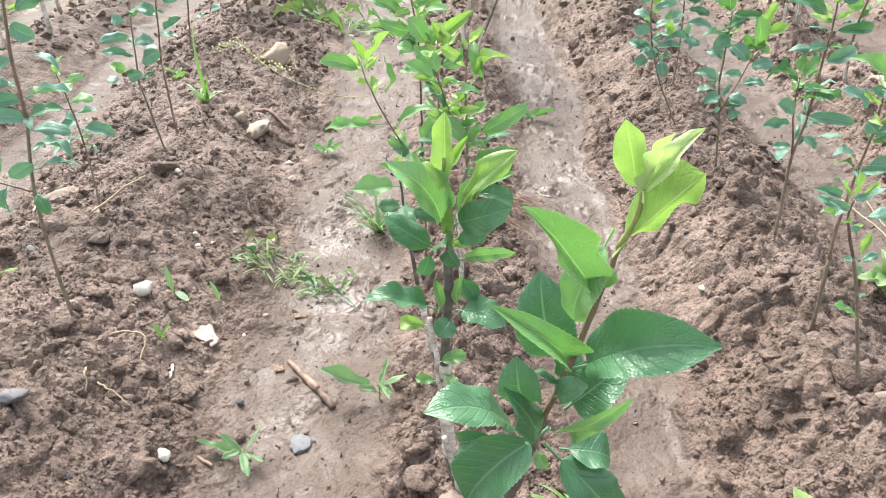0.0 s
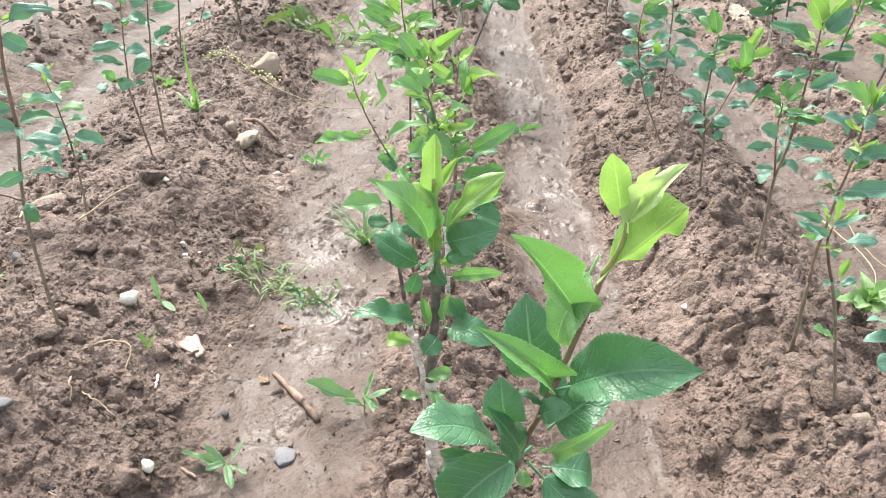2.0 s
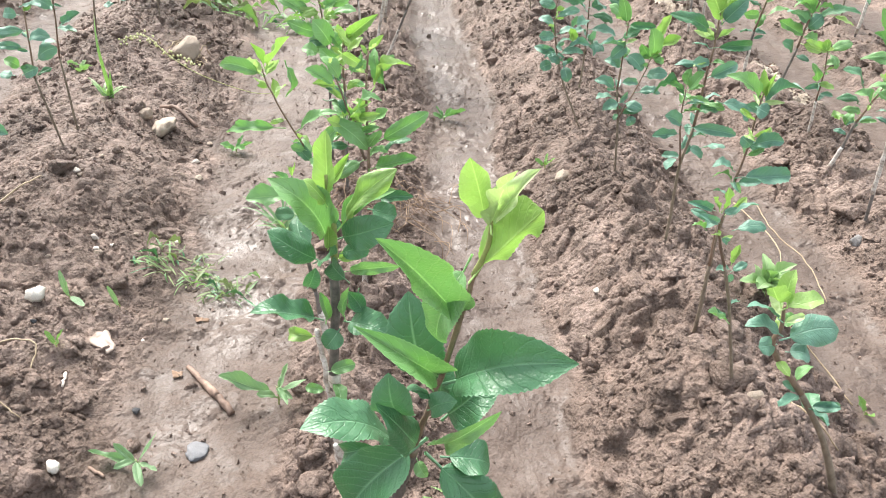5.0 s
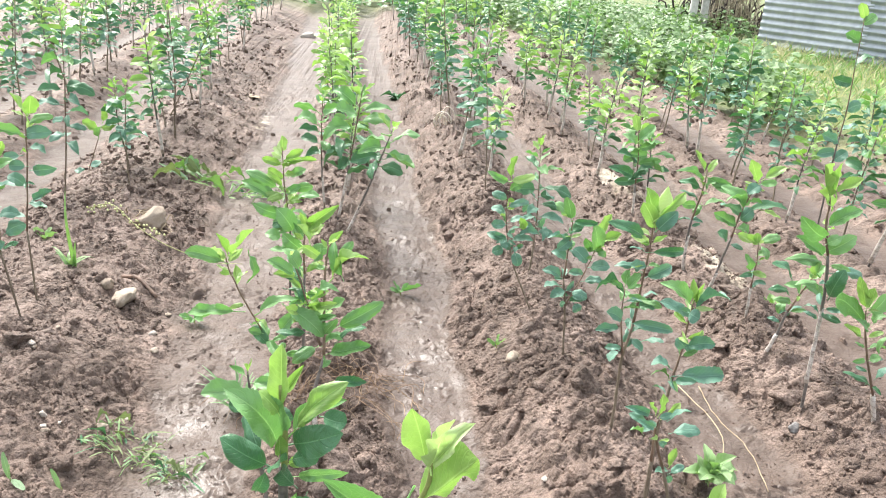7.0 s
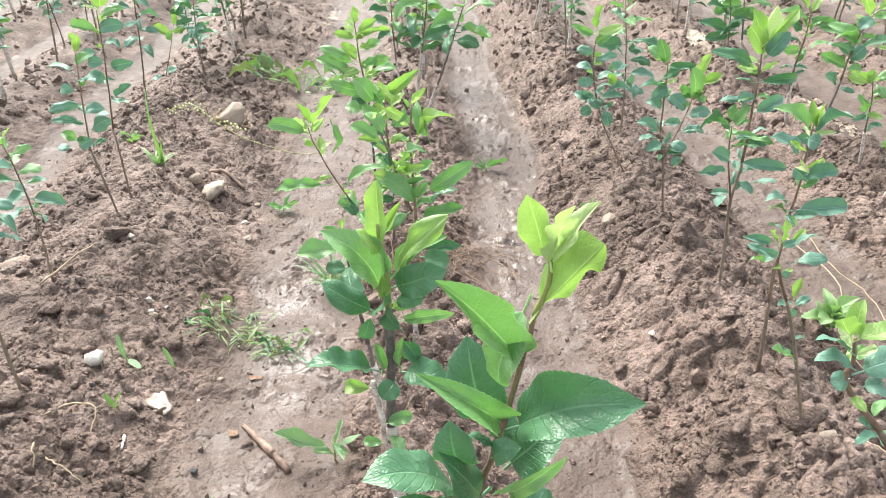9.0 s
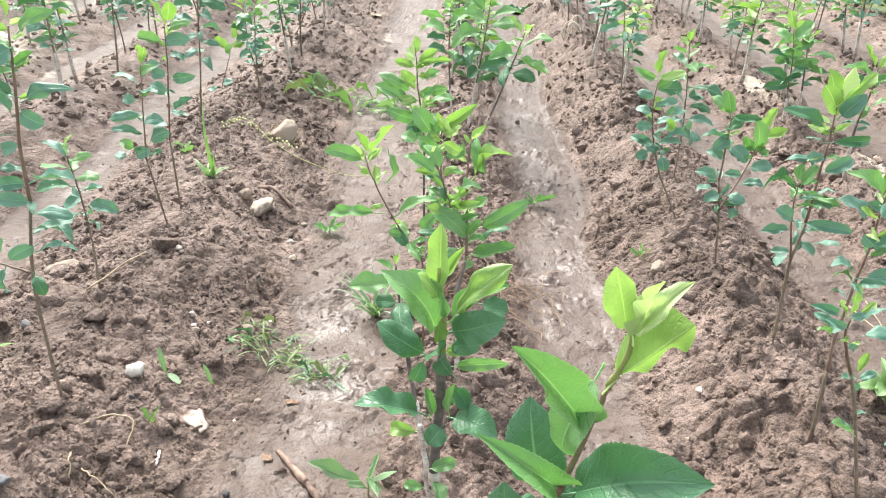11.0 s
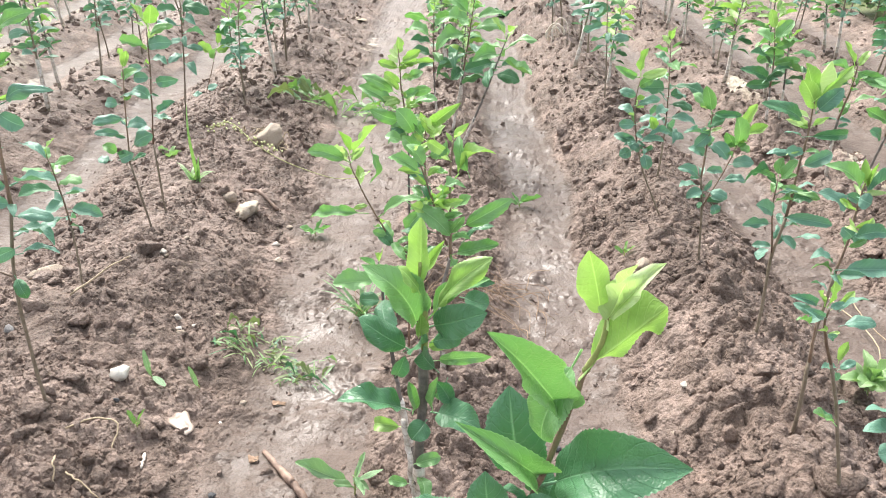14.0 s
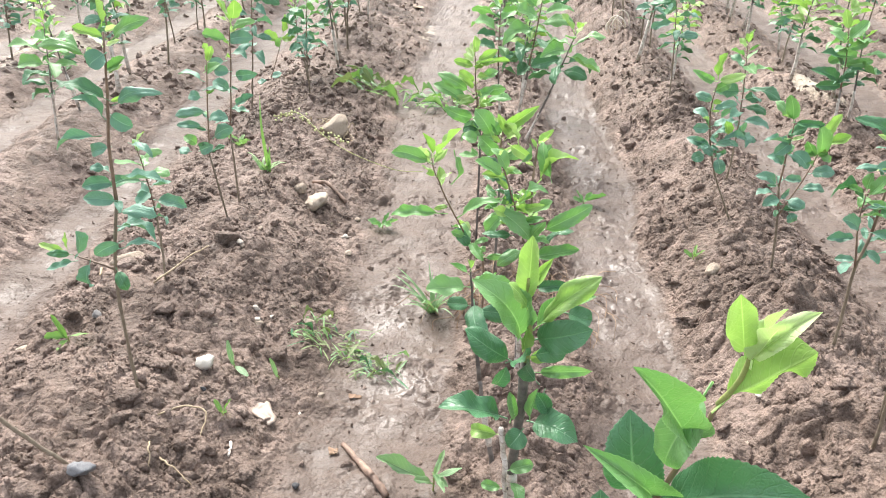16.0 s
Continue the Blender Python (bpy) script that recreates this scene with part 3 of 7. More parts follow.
def leaf_shape(shape, rows, serrate, rng, across=SEVEN):
    """A blade one unit long along y, up to one unit wide along x, with a stalk behind the origin.
    Shapes: 0 spread, 1 upright, 2 folded bud leaf, 3 wavy and arched, 4 grass, 5 seedling."""
    verts, faces, uvs = [], [], []
    slim = {4: 0.04, 5: 0.3}.get(shape, 1.0)
    fold = {0: 0.38, 1: 0.62, 2: 0.62, 3: 0.55, 4: 0.35, 5: 0.2}[shape] * slim
    folds = {-1: fold * rng.uniform(0.2, 1.7), 1: fold * rng.uniform(0.2, 1.7)}
    arch = {0: 0.12, 1: -0.06, 2: -0.09, 3: 0.17, 4: 0.10, 5: 0.05}[shape] * rng.uniform(0.2, 1.6)
    hook = {0: -0.16, 1: -0.08, 2: -0.05, 3: -0.26, 4: -0.25, 5: -0.05}[shape] * rng.uniform(0.1, 1.5)
    sway = rng.uniform(-0.08, 0.08) if shape < 4 else rng.uniform(-0.02, 0.02)
    wave = {0: 0.042, 1: 0.05, 2: 0.045, 3: 0.07, 4: 0.0, 5: 0.01}[shape] * rng.uniform(0.5, 1.5)
    roll = {0: 0.11, 1: 0.05, 2: -0.08, 3: 0.15, 4: 0.0, 5: 0.0}[shape] * rng.uniform(-0.3, 1.6)
    twist = rng.uniform(-0.55, 0.55) if shape < 4 else 0.1 * rng.uniform(-0.5, 0.5)
    phase, speed = rng.uniform(0, 6), rng.uniform(8, 15)
    plump, widest = rng.uniform(0.54, 0.68), rng.uniform(0.84, 1.02)
    for i in range(rows + 1):
        t = i / rows
        if shape == 4:
            w = 0.5 * min(1.0, t * 6 + 0.35) * (1 - t) ** 0.6
        elif shape == 5:
            w = 0.5 * math.sin(math.pi * min(1, t * 0.93 + 0.03)) ** 0.6
        elif shape == 2:
            w = 0.5 * max(0.0, math.sin(math.pi * t ** 0.8)) ** 0.9
        else:
            w = 0.5 * max(0.0, 1 - abs(2 * t ** widest - 1) ** 2.5) ** plump
            w *= max(0.0, 1 - max(0.0, t - 0.86) / 0.14) ** 0.35
        tooth = i % 2 and 0 < i < rows
        bend = arch * 4 * t * (1 - t) + hook * max(0.0, t - 0.55) ** 2 * 3
        ends = min(1, t * 4) * min(1, (1 - t) * 4)
        for s in across:
            e = abs(s)
            half = 1 if s > 0 else -1
            x = s * w * (1 + serrate * (1 if tooth else -1) * (e == 1)) * (1 - 0.12 * folds[half])
            y = t + (0.5 * serrate * 10 / rows if tooth and e == 1 else 0)
            z = w * (folds[half] * 0.6 * e - roll * 2.2 * e ** 3) + wave * math.sin(t * speed + phase + half * 1.1) * e ** 2 * ends
            if shape < 4:
                z += 0.010 * math.sin(6.283 * (6.5 * t - 1.5 * e) + phase) * e * (1.15 - e) * ends
            a = twist * (t - 0.3)
            verts.append((x * math.cos(a) - z * math.sin(a) * 0.5 + sway * 4 * t * (1 - t), y, z + x * math.sin(a) * 0.7 * slim + bend))
            uvs.append((0.5 + 0.5 * s, t))
    c = len(across)
    for i in range(rows):
        for k in range(c - 1):
            q = i * c + k
            faces.append((q, q + 1, q + c + 1, q + c))
    if shape != 4:
        o = len(verts)
        for j, (y, z) in enumerate(((-0.2, -0.06), (-0.1, -0.035), (0.03, 0.0))):
            for k in range(4):
                r = 0.022 - 0.003 * j
                verts.append((r * 1.6 * math.cos(k * math.pi / 2), y, z + r * math.sin(k * math.pi / 2) - 0.012))
                uvs.append((0.5, 0.5))
        for j in range(2):
            for k in range(4):
                k2 = (k + 1) % 4
                faces.append((o + j * 4 + k, o + j * 4 + k2, o + j * 4 + 4 + k2, o + j * 4 + 4 + k))
    return verts, faces, uvs


LEAF_MESHES = {}


def leaf_mesh(mat, shape, variant, teeth=9):
    """A shared leaf: teeth is how many there are along each margin."""
    key = (mat, shape, variant, teeth)
    if key not in LEAF_MESHES:
        rng = random.Random(shape * 31 + variant * 7 + 5)
        v, f, uv = leaf_shape(shape, teeth * 2 if shape < 4 else 10, (0.05 if teeth < 12 else 0.028) if shape < 4 else 0.0, rng)
        LEAF_MESHES[key] = link_mesh("leaf", v, f, LEAF[mat], uv)
    return LEAF_MESHES[key]


def leaf_pose(base, tip, width, facing):
    y = Vector(tip) - Vector(base)
    n = Vector(facing)
    x = y.cross(n)
    if x.length < 1e-6:
        x = y.cross(Vector((1, 0, 0)))
    x.normalize()
    z = x.cross(y).normalized()
    s = y.length
    yy = y / s
    m = Matrix(((x.x * width, yy.x * s, z.x * s, base[0]), (x.y * width, yy.y * s, z.y * s, base[1]), (x.z * width, yy.z * s, z.z * s, base[2]), (0, 0, 0, 1)))
    return m


leaf_rng = random.Random(4)


def lf(plant, base, tip, width, mat, shape, name="leaf"):
    """One leaf of a plant, from its base to its tip in the place's own metres."""
    o = Vector(plant.location)
    if plant.location.y > 1.1:
        width, tip = width * 0.76, Vector(base) + (Vector(tip) - Vector(base)) * 1.04
    elif width > 0.02 and mat == "mature":
        width *= 1.2
    loose = 0.3 if width > 0.037 and plant.location.y < 1.2 else 1.05
    middle = (Vector(base) + Vector(tip)) / 2
    facing = Vector((0.24 - middle.x, 0.1 - middle.y, 1.2 - middle.z)).normalized() + Vector((leaf_rng.uniform(-1, 1) * loose, leaf_rng.uniform(-1, 1) * loose, 0.3 + leaf_rng.uniform(0, 0.6) * loose))
    m = leaf_pose(Vector(base) - o, Vector(tip) - o, width, facing)
    return part_mesh(name, leaf_mesh(mat, shape, leaf_rng.randrange(9), 26 if plant.location.y < 1.1 else 9), plant, m)


STEMS = collections.defaultdict(list)


def stem_part(name, plant, points, r0, r1, mat, steps=4, wobble=0.0, label="", sides=8, seed=0):
    o = Vector(plant.location)
    rng = random.Random(seed)
    if plant.name.startswith("apple_sapling") and (o.y > 1.2 or o.x < -0.3):
        r0, r1 = r0 * 0.64, r1 * 0.64
    line = smooth_line([Vector(p) - o for p in points], steps, wobble, rng)
    STEMS[plant.name].append([p + o for p in line])
    n = len(line) - 1
    radii = [(r0 + (r1 - r0) * i / n) * (1 + 0.10 * rng.uniform(-1, 1)) for i in range(n + 1)]
    v, f = tube(line, radii, sides)
    return part_mesh(name, link_mesh(name, v, f, mat), plant, None, label)


# ---------------------------------------------------------------- saplings
def sapling(base, top, seed, leaves=18, size=0.075, style="teal", radius=0.006, wrap=None, bend=0.02, start=0.35, label="", fork=None):
    """A young tree from its foot on the ground to its tip; wrap: share of the stem bound in pale tape."""
    rng = random.Random(seed)
    foot = Vector((base[0], base[1], ground_z(base[0], base[1])))
    tip = Vector(top)
    ob = thing("apple_sapling", foot, label or "slender apple sapling with blue-green leaves on ridged soil", "sapling", "apple saplings in rows")
    run = tip - foot
    side = Vector((rng.uniform(-1, 1), rng.uniform(-1, 1), 0)) * bend
    at = lambda t: foot + run * t + side * math.sin(math.pi * t) + Vector((0, 0, 0))
    low = [foot - Vector((0, 0, 0.05)) - run * 0.02] + [at(t) for t in (0.0, 0.15, 0.3, 0.45)]
    high = [at(t) for t in (0.45, 0.6, 0.75, 0.88, 0.985)]
    bark = {"teal": GREY_STEM, "fresh": BARK, "bright": BARK}[style]
    stem_part("trunk", ob, low, radius, radius * 0.72, bark, 4, 0.0012, seed=seed)
    stem_part("shoot", ob, high, radius * 0.72, radius * 0.3, SHOOT if style != "fresh" else BARK, 3, 0.0008, seed=seed + 1)
    if wrap:
        stem_part("graft_tape", ob, [at(wrap[0]), at((wrap[0] + wrap[1]) / 2), at(wrap[1])], radius * 1.22, radius * 1.05, WRAP, 5, 0.0008, "pale weathered graft tape", seed=seed + 2)
    if style == "teal":
        palette = ("teal", "teal", "mature", "fresh", "young")
    elif style == "fresh":
        palette = ("mature", "mature", "fresh", "fresh", "young")
    else:
        palette = ("mature", "mature", "fresh", "fresh", "young")
    turn = rng.uniform(0, 6.28)

    def clothe(axis, count, t0, scale):
        nonlocal turn
        for i in range(count):
            t = t0 + (1 - t0) * (i + rng.uniform(0.1, 0.7)) / count
            turn += 2.4 + rng.uniform(-0.35, 0.35)
            late = (t - t0) / (1 - t0)
            length = scale * (0.62 + 0.55 * math.sin(math.pi * min(1, late * 0.85 + 0.12))) * rng.uniform(0.75, 1.15)
            if late > 0.82:
                length *= 0.72
            up = -0.15 + 0.45 * late + (0.6 if late > 0.82 else 0) + rng.uniform(-0.3, 0.3)
            d = Vector((math.cos(turn), math.sin(turn), up)).normalized()
            p = axis(t)
            b = p + d * length * 0.2
            q = b + d * length + Vector((0, 0, -0.10 * length if late < 0.7 else 0.05 * length))
            which = palette[min(4, int(late * 4.2 + rng.uniform(0, 0.9)))]
            shape = rng.choice((0, 0, 3, 1)) if late < 0.8 else rng.choice((1, 1, 2))
            o = Vector(ob.location)
            facing = Vector((rng.uniform(-0.7, 0.7), -0.2 + rng.uniform(-0.7, 0.7), 0.9)) if late < 0.85 else Vector((-d.x, -d.y, 0.5))
            m = leaf_pose(b - o, q - o, length * rng.uniform(0.42, 0.54) * (0.7 if shape == 2 else 1), facing)
            part_mesh("leaf", leaf_mesh(which, shape, rng.randrange(6)), ob, m)

    clothe(at, int(leaves * 1.25), start, size * 1.15)
    for f in fork or ():
        t, end, count = f
        p0, p1 = at(t), Vector(end)
        stem_part("branch", ob, [p0, p0.lerp(p1, 0.35) + Vector((0, 0, -0.012)), p0.lerp(p1, 0.7), p1], radius * 0.6, radius * 0.28, SHOOT, 3, 0.0008, seed=seed + 9)
        clothe(lambda s, a=p0, b=p1: a.lerp(b, s), count, 0.25, size * 0.95)
    return ob


# the leafy sapling, leaning towards the path
A = thing("apple_sapling", (0.237, 0.946, ground_z(0.237, 0.946)), "grafted apple sapling with large glossy serrated leaves and bright shoot", "sapling", "apple saplings in rows")
A_STEM = [(0.236, 0.962, 0.02), (0.237, 0.946, 0.083), (0.255, 0.899, 0.234), (0.268, 0.875, 0.315), (0.281, 0.850, 0.400)]
stem_part("trunk", A, A_STEM, 0.0115, 0.0092, BARK, 5, 0.0012, seed=3)
stem_part("graft_tape", A, [(0.238, 0.943, 0.095), (0.247, 0.92, 0.165), (0.256, 0.897, 0.24)], 0.0132, 0.0112, WRAP, 7, 0.0012, "pale weathered graft tape", seed=4)
stem_part("cut_stub", A, [(0.281, 0.850, 0.396), (0.282, 0.846, 0.408), (0.2825, 0.844, 0.414)], 0.0098, 0.0086, GREY_STEM, 3, 0.0003, "pale cut end of the stock", seed=8)
stem_part("shoot", A, [(0.279, 0.853, 0.386), (0.287, 0.836, 0.432), (0.297, 0.818, 0.490), (0.306, 0.805, 0.539), (0.323, 0.774, 0.638), (0.334, 0.748, 0.722), (0.341, 0.732, 0.774)], 0.0043, 0.0029, SHOOT, 4, 0.0008, seed=5)
stem_part("shoot_tip", A, [(0.341, 0.732, 0.774), (0.351, 0.719, 0.816), (0.351, 0.707, 0.864)], 0.0034, 0.0018, GREEN_SHOOT, 4, 0.0004, "soft yellow-green growing tip", seed=6)
lf(A, (0.345, 0.708, 0.853), (0.328, 0.698, 0.916), 0.027, "young", 1)
lf(A, (0.353, 0.706, 0.850), (0.380, 0.667, 0.922), 0.022, "tender", 1)
lf(A, (0.347, 0.728, 0.788), (0.392, 0.678, 0.884), 0.036, "young", 1)
lf(A, (0.352, 0.718, 0.845), (0.366, 0.702, 0.905), 0.016, "tender", 1)
lf(A, (0.349, 0.700, 0.850), (0.353, 0.675, 0.903), 0.011, "tender", 1)
lf(A, (0.325, 0.751, 0.713), (0.257, 0.681, 0.841), 0.040, "fresh", 1)
lf(A, (0.331, 0.756, 0.761), (0.306, 0.754, 0.670), 0.044, "fresh", 0)
lf(A, (0.299, 0.827, 0.565), (0.275, 0.808, 0.691), 0.058, "mature", 0)
lf(A, (0.308, 0.788, 0.593), (0.237, 0.725, 0.702), 0.035, "fresh", 3)
lf(A, (0.333, 0.792, 0.582), (0.447, 0.737, 0.663), 0.061, "mature", 3)
lf(A, (0.328, 0.846, 0.472), (0.387, 0.843, 0.545), 0.056, "mature", 0)
lf(A, (0.270, 0.816, 0.502), (0.253, 0.790, 0.587), 0.044, "mature", 0)
lf(A, (0.287, 0.827, 0.436), (0.250, 0.770, 0.554), 0.045, "mature", 0)
lf(A, (0.253, 0.836, 0.438), (0.153, 0.783, 0.512), 0.060, "mature", 0)
lf(A, (0.278, 0.834, 0.413), (0.191, 0.831, 0.294), 0.070, "mature", 0)
lf(A, (0.228, 0.875, 0.377), (0.177, 0.897, 0.339), 0.028, "mature", 0)
lf(A, (0.324, 0.823, 0.449), (0.378, 0.774, 0.541), 0.028, "fresh", 3)
lf(A, (0.335, 0.882, 0.353), (0.397, 0.888, 0.336), 0.050, "mature", 0)
lf(A, (0.324, 0.863, 0.351), (0.412, 0.874, 0.219), 0.064, "mature", 0)
lf(A, (0.305, 0.809, 0.526), (0.276, 0.799, 0.560), 0.024, "mature", 0)
lf(A, (0.304, 0.798, 0.528), (0.334, 0.778, 0.561), 0.026, "mature", 0)
lf(A, (0.316, 0.830, 0.523), (0.326, 0.825, 0.573), 0.028, "mature", 0)
lf(A, (0.290, 0.858, 0.369), (0.303, 0.842, 0.355), 0.020, "fresh", 0)
# the second sapling of the middle row
B = thing("apple_sapling", (0.173, 1.062, ground_z(0.173, 1.062)), "apple sapling with dark bark, pale tape and bright leaf tuft", "sapling", "apple saplings in rows")
B_STEM = [(0.178, 1.062, 0.0), (0.173, 1.062, 0.059), (0.155, 1.062, 0.154), (0.151, 1.062, 0.324), (0.156, 1.062, 0.437), (0.160, 1.062, 0.564)]
stem_part("trunk", B, B_STEM, 0.0105, 0.0075, BARK, 5, 0.0012, seed=13)
stem_part("graft_tape", B, [(0.157, 1.062, 0.14), (0.152, 1.062, 0.24), (0.151, 1.062, 0.345)], 0.012, 0.0105, WRAP, 7, 0.0012, "pale weathered graft tape", seed=14)
stem_part("shoot", B, [(0.160, 1.062, 0.555), (0.162, 1.062, 0.618), (0.157, 1.062, 0.662), (0.155, 1.062, 0.705)], 0.0055, 0.003, GREEN_SHOOT, 4, 0.0005, seed=15)
lf(B, (0.154, 1.062, 0.676), (0.155, 1.062, 0.769), 0.034, "young", 1)
lf(B, (0.155, 1.042, 0.673), (0.132, 1.032, 0.713), 0.031, "young", 0)
lf(B, (0.157, 1.072, 0.685), (0.187, 1.072, 0.734), 0.018, "young", 2)
lf(B, (0.149, 1.062, 0.609), (0.087, 1.042, 0.707), 0.057, "fresh", 0)
lf(B, (0.181, 1.062, 0.638), (0.251, 1.042, 0.727), 0.037, "young", 3)
lf(B, (0.173, 1.072, 0.621), (0.247, 1.062, 0.686), 0.032, "fresh", 0)
lf(B, (0.175, 1.062, 0.605), (0.245, 1.032, 0.648), 0.041, "mature", 0)
lf(B, (0.133, 1.062, 0.566), (0.074, 1.042, 0.623), 0.035, "mature", 0)
lf(B, (0.174, 1.052, 0.584), (0.212, 1.032, 0.604), 0.024, "mature", 0)
lf(B, (0.183, 1.062, 0.546), (0.255, 1.052, 0.564), 0.019, "fresh", 3)
lf(B, (0.216, 1.082, 0.640), (0.251, 1.082, 0.632), 0.028, "mature", 0)
lf(B, (0.125, 1.062, 0.458), (0.040, 1.032, 0.493), 0.041, "mature", 3)
lf(B, (0.181, 1.062, 0.450), (0.245, 1.032, 0.451), 0.043, "mature", 0)
lf(B, (0.162, 1.052, 0.439), (0.144, 1.032, 0.422), 0.030, "mature", 0)
lf(B, (0.172, 1.052, 0.469), (0.180, 1.052, 0.523), 0.021, "fresh", 2)
lf(B, (0.146, 1.052, 0.461), (0.141, 1.042, 0.520), 0.020, "fresh", 2)
lf(B, (0.200, 1.062, 0.471), (0.177, 1.062, 0.508), 0.023, "mature", 2)
lf(B, (0.138, 1.052, 0.568), (0.161, 1.042, 0.608), 0.027, "mature", 0)
lf(B, (0.156, 1.042, 0.599), (0.159, 1.032, 0.641), 0.022, "young", 2)
lf(B, (0.118, 1.072, 0.508), (0.132, 1.062, 0.548), 0.021, "mature", 0)
lf(B, (0.192, 1.082, 0.493), (0.181, 1.072, 0.466), 0.024, "mature", 0)
lf(B, (0.176, 1.052, 0.538), (0.159, 1.032, 0.582), 0.024, "mature", 0)

stem_part("tape_strip", B, [(0.131, 1.045, 0.447), (0.139, 1.045, 0.382), (0.141, 1.042, 0.338), (0.146, 1.044, 0.30)], 0.005, 0.0035, WRAP, 5, 0.0014, "loose end of graft tape hanging down", 5, seed=16)
stem_part("root_sucker", B, [(0.150, 1.034, 0.21), (0.156, 1.030, 0.188), (0.166, 1.030, 0.14), (0.174, 1.030, 0.092), (0.18, 1.03, 0.04)], 0.005, 0.0065, WRAP, 5, 0.001, "bleached bark at the foot", 6, seed=17)

# a sapling beside the path whose topmost leaf just shows
N = thing("apple_sapling", (0.56, 0.56, ground_z(0.56, 0.56)), "apple sapling with one bright pointed leaf beside the furrow", "sapling", "apple saplings in rows")
stem_part("trunk", N, [(0.56, 0.56, -0.02), (0.55, 0.55, 0.2), (0.54, 0.54, 0.40), (0.535, 0.535, 0.50)], 0.007, 0.003, GREY_STEM, 4, 0.001, seed=7)
lf(N, (0.545, 0.545, 0.505), (0.502, 0.600, 0.607), 0.055, "young", 0)
lf(N, (0.535, 0.53, 0.48), (0.59, 0.50, 0.51), 0.05, "fresh", 0)
lf(N, (0.54, 0.535, 0.44), (0.50, 0.48, 0.46), 0.05, "mature", 0)

# more saplings close by, leaf by leaf
E = thing("apple_sapling", (0.046, 1.854, ground_z(0.046, 1.854)), "leaning apple sapling with thin red-brown shoot", "sapling", "apple saplings in rows")
stem_part("trunk", E, [(0.046, 1.854, ground_z(0.046, 1.854) - 0.04), (0.046, 1.854, 0.265), (0.020, 1.851, 0.320), (-0.007, 1.848, 0.365)], 0.0048, 0.0036, SHOOT, 4, 0.001, seed=1)
stem_part("shoot", E, [(-0.007, 1.848, 0.365), (-0.054, 1.842, 0.460), (-0.082, 1.838, 0.533), (-0.089, 1.836, 0.569)], 0.0036, 0.0017, SHOOT, 4, 0.0008, seed=2)
lf(E, (-0.095, 1.820, 0.560), (-0.177, 1.819, 0.583), 0.040, "fresh", 3)
lf(E, (-0.087, 1.848, 0.570), (-0.107, 1.834, 0.623), 0.022, "young", 2)
lf(E, (-0.074, 1.819, 0.580), (-0.022, 1.805, 0.652), 0.046, "young", 1)
lf(E, (-0.031, 1.835, 0.570), (-0.039, 1.843, 0.497), 0.064, "fresh", 0)
lf(E, (-0.076, 1.855, 0.410), (-0.195, 1.865, 0.394), 0.050, "fresh", 3)
lf(E, (-0.011, 1.846, 0.416), (0.078, 1.833, 0.461), 0.044, "fresh", 0)
lf(E, (-0.030, 1.851, 0.373), (0.007, 1.837, 0.336), 0.043, "mature", 0)
lf(E, (-0.006, 1.840, 0.361), (-0.035, 1.831, 0.374), 0.026, "fresh", 1)

D = thing("apple_sapling", (0.147, 1.672, ground_z(0.147, 1.672)), "leafy apple sapling with pale taped stem beside matted rootlets", "sapling", "apple saplings in rows")
stem_part("trunk", D, [(0.147, 1.672, ground_z(0.147, 1.672) - 0.04), (0.147, 1.672, 0.059), (0.144, 1.693, 0.163), (0.137, 1.713, 0.264), (0.159, 1.732, 0.361)], 0.0085, 0.0064, BARK, 4, 0.001, seed=12)
stem_part("shoot", D, [(0.159, 1.732, 0.361), (0.156, 1.751, 0.455), (0.153, 1.772, 0.561), (0.159, 1.786, 0.632)], 0.0064, 0.0030, SHOOT, 4, 0.0008, seed=13)
stem_part("branch", D, [(0.150, 1.738, 0.390), (0.127, 1.750, 0.449), (0.115, 1.758, 0.492), (0.093, 1.770, 0.552), (0.075, 1.780, 0.600)], 0.0048, 0.0026, SHOOT, 4, 0.0008, seed=14)
stem_part("graft_tape", D, [(0.148, 1.673, 0.067), (0.145, 1.696, 0.179), (0.138, 1.711, 0.256)], 0.0102, 0.0094, WRAP, 6, 0.0008, "pale weathered graft tape", seed=15)
lf(D, (0.159, 1.789, 0.631), (0.190, 1.791, 0.665), 0.024, "young", 2)
lf(D, (0.155, 1.770, 0.630), (0.143, 1.772, 0.648), 0.017, "young", 2)
lf(D, (0.170, 1.775, 0.552), (0.243, 1.798, 0.604), 0.043, "young", 3)
lf(D, (0.191, 1.785, 0.555), (0.168, 1.810, 0.627), 0.038, "fresh", 0)
lf(D, (0.192, 1.759, 0.434), (0.290, 1.775, 0.492), 0.053, "fresh", 0)
lf(D, (0.192, 1.748, 0.403), (0.253, 1.759, 0.434), 0.039, "mature", 0)
lf(D, (0.174, 1.742, 0.370), (0.263, 1.711, 0.413), 0.047, "fresh", 1)
lf(D, (0.185, 1.737, 0.287), (0.258, 1.722, 0.306), 0.040, "mature", 0)
lf(D, (0.076, 1.743, 0.484), (0.157, 1.723, 0.428), 0.056, "fresh", 0)
lf(D, (0.090, 1.770, 0.456), (0.163, 1.766, 0.452), 0.034, "fresh", 1)
lf(D, (0.092, 1.777, 0.571), (0.057, 1.780, 0.615), 0.051, "fresh", 0)
lf(D, (0.081, 1.758, 0.564), (0.024, 1.759, 0.594), 0.039, "fresh", 0)
lf(D, (0.099, 1.795, 0.620), (0.145, 1.785, 0.595), 0.037, "young", 1)
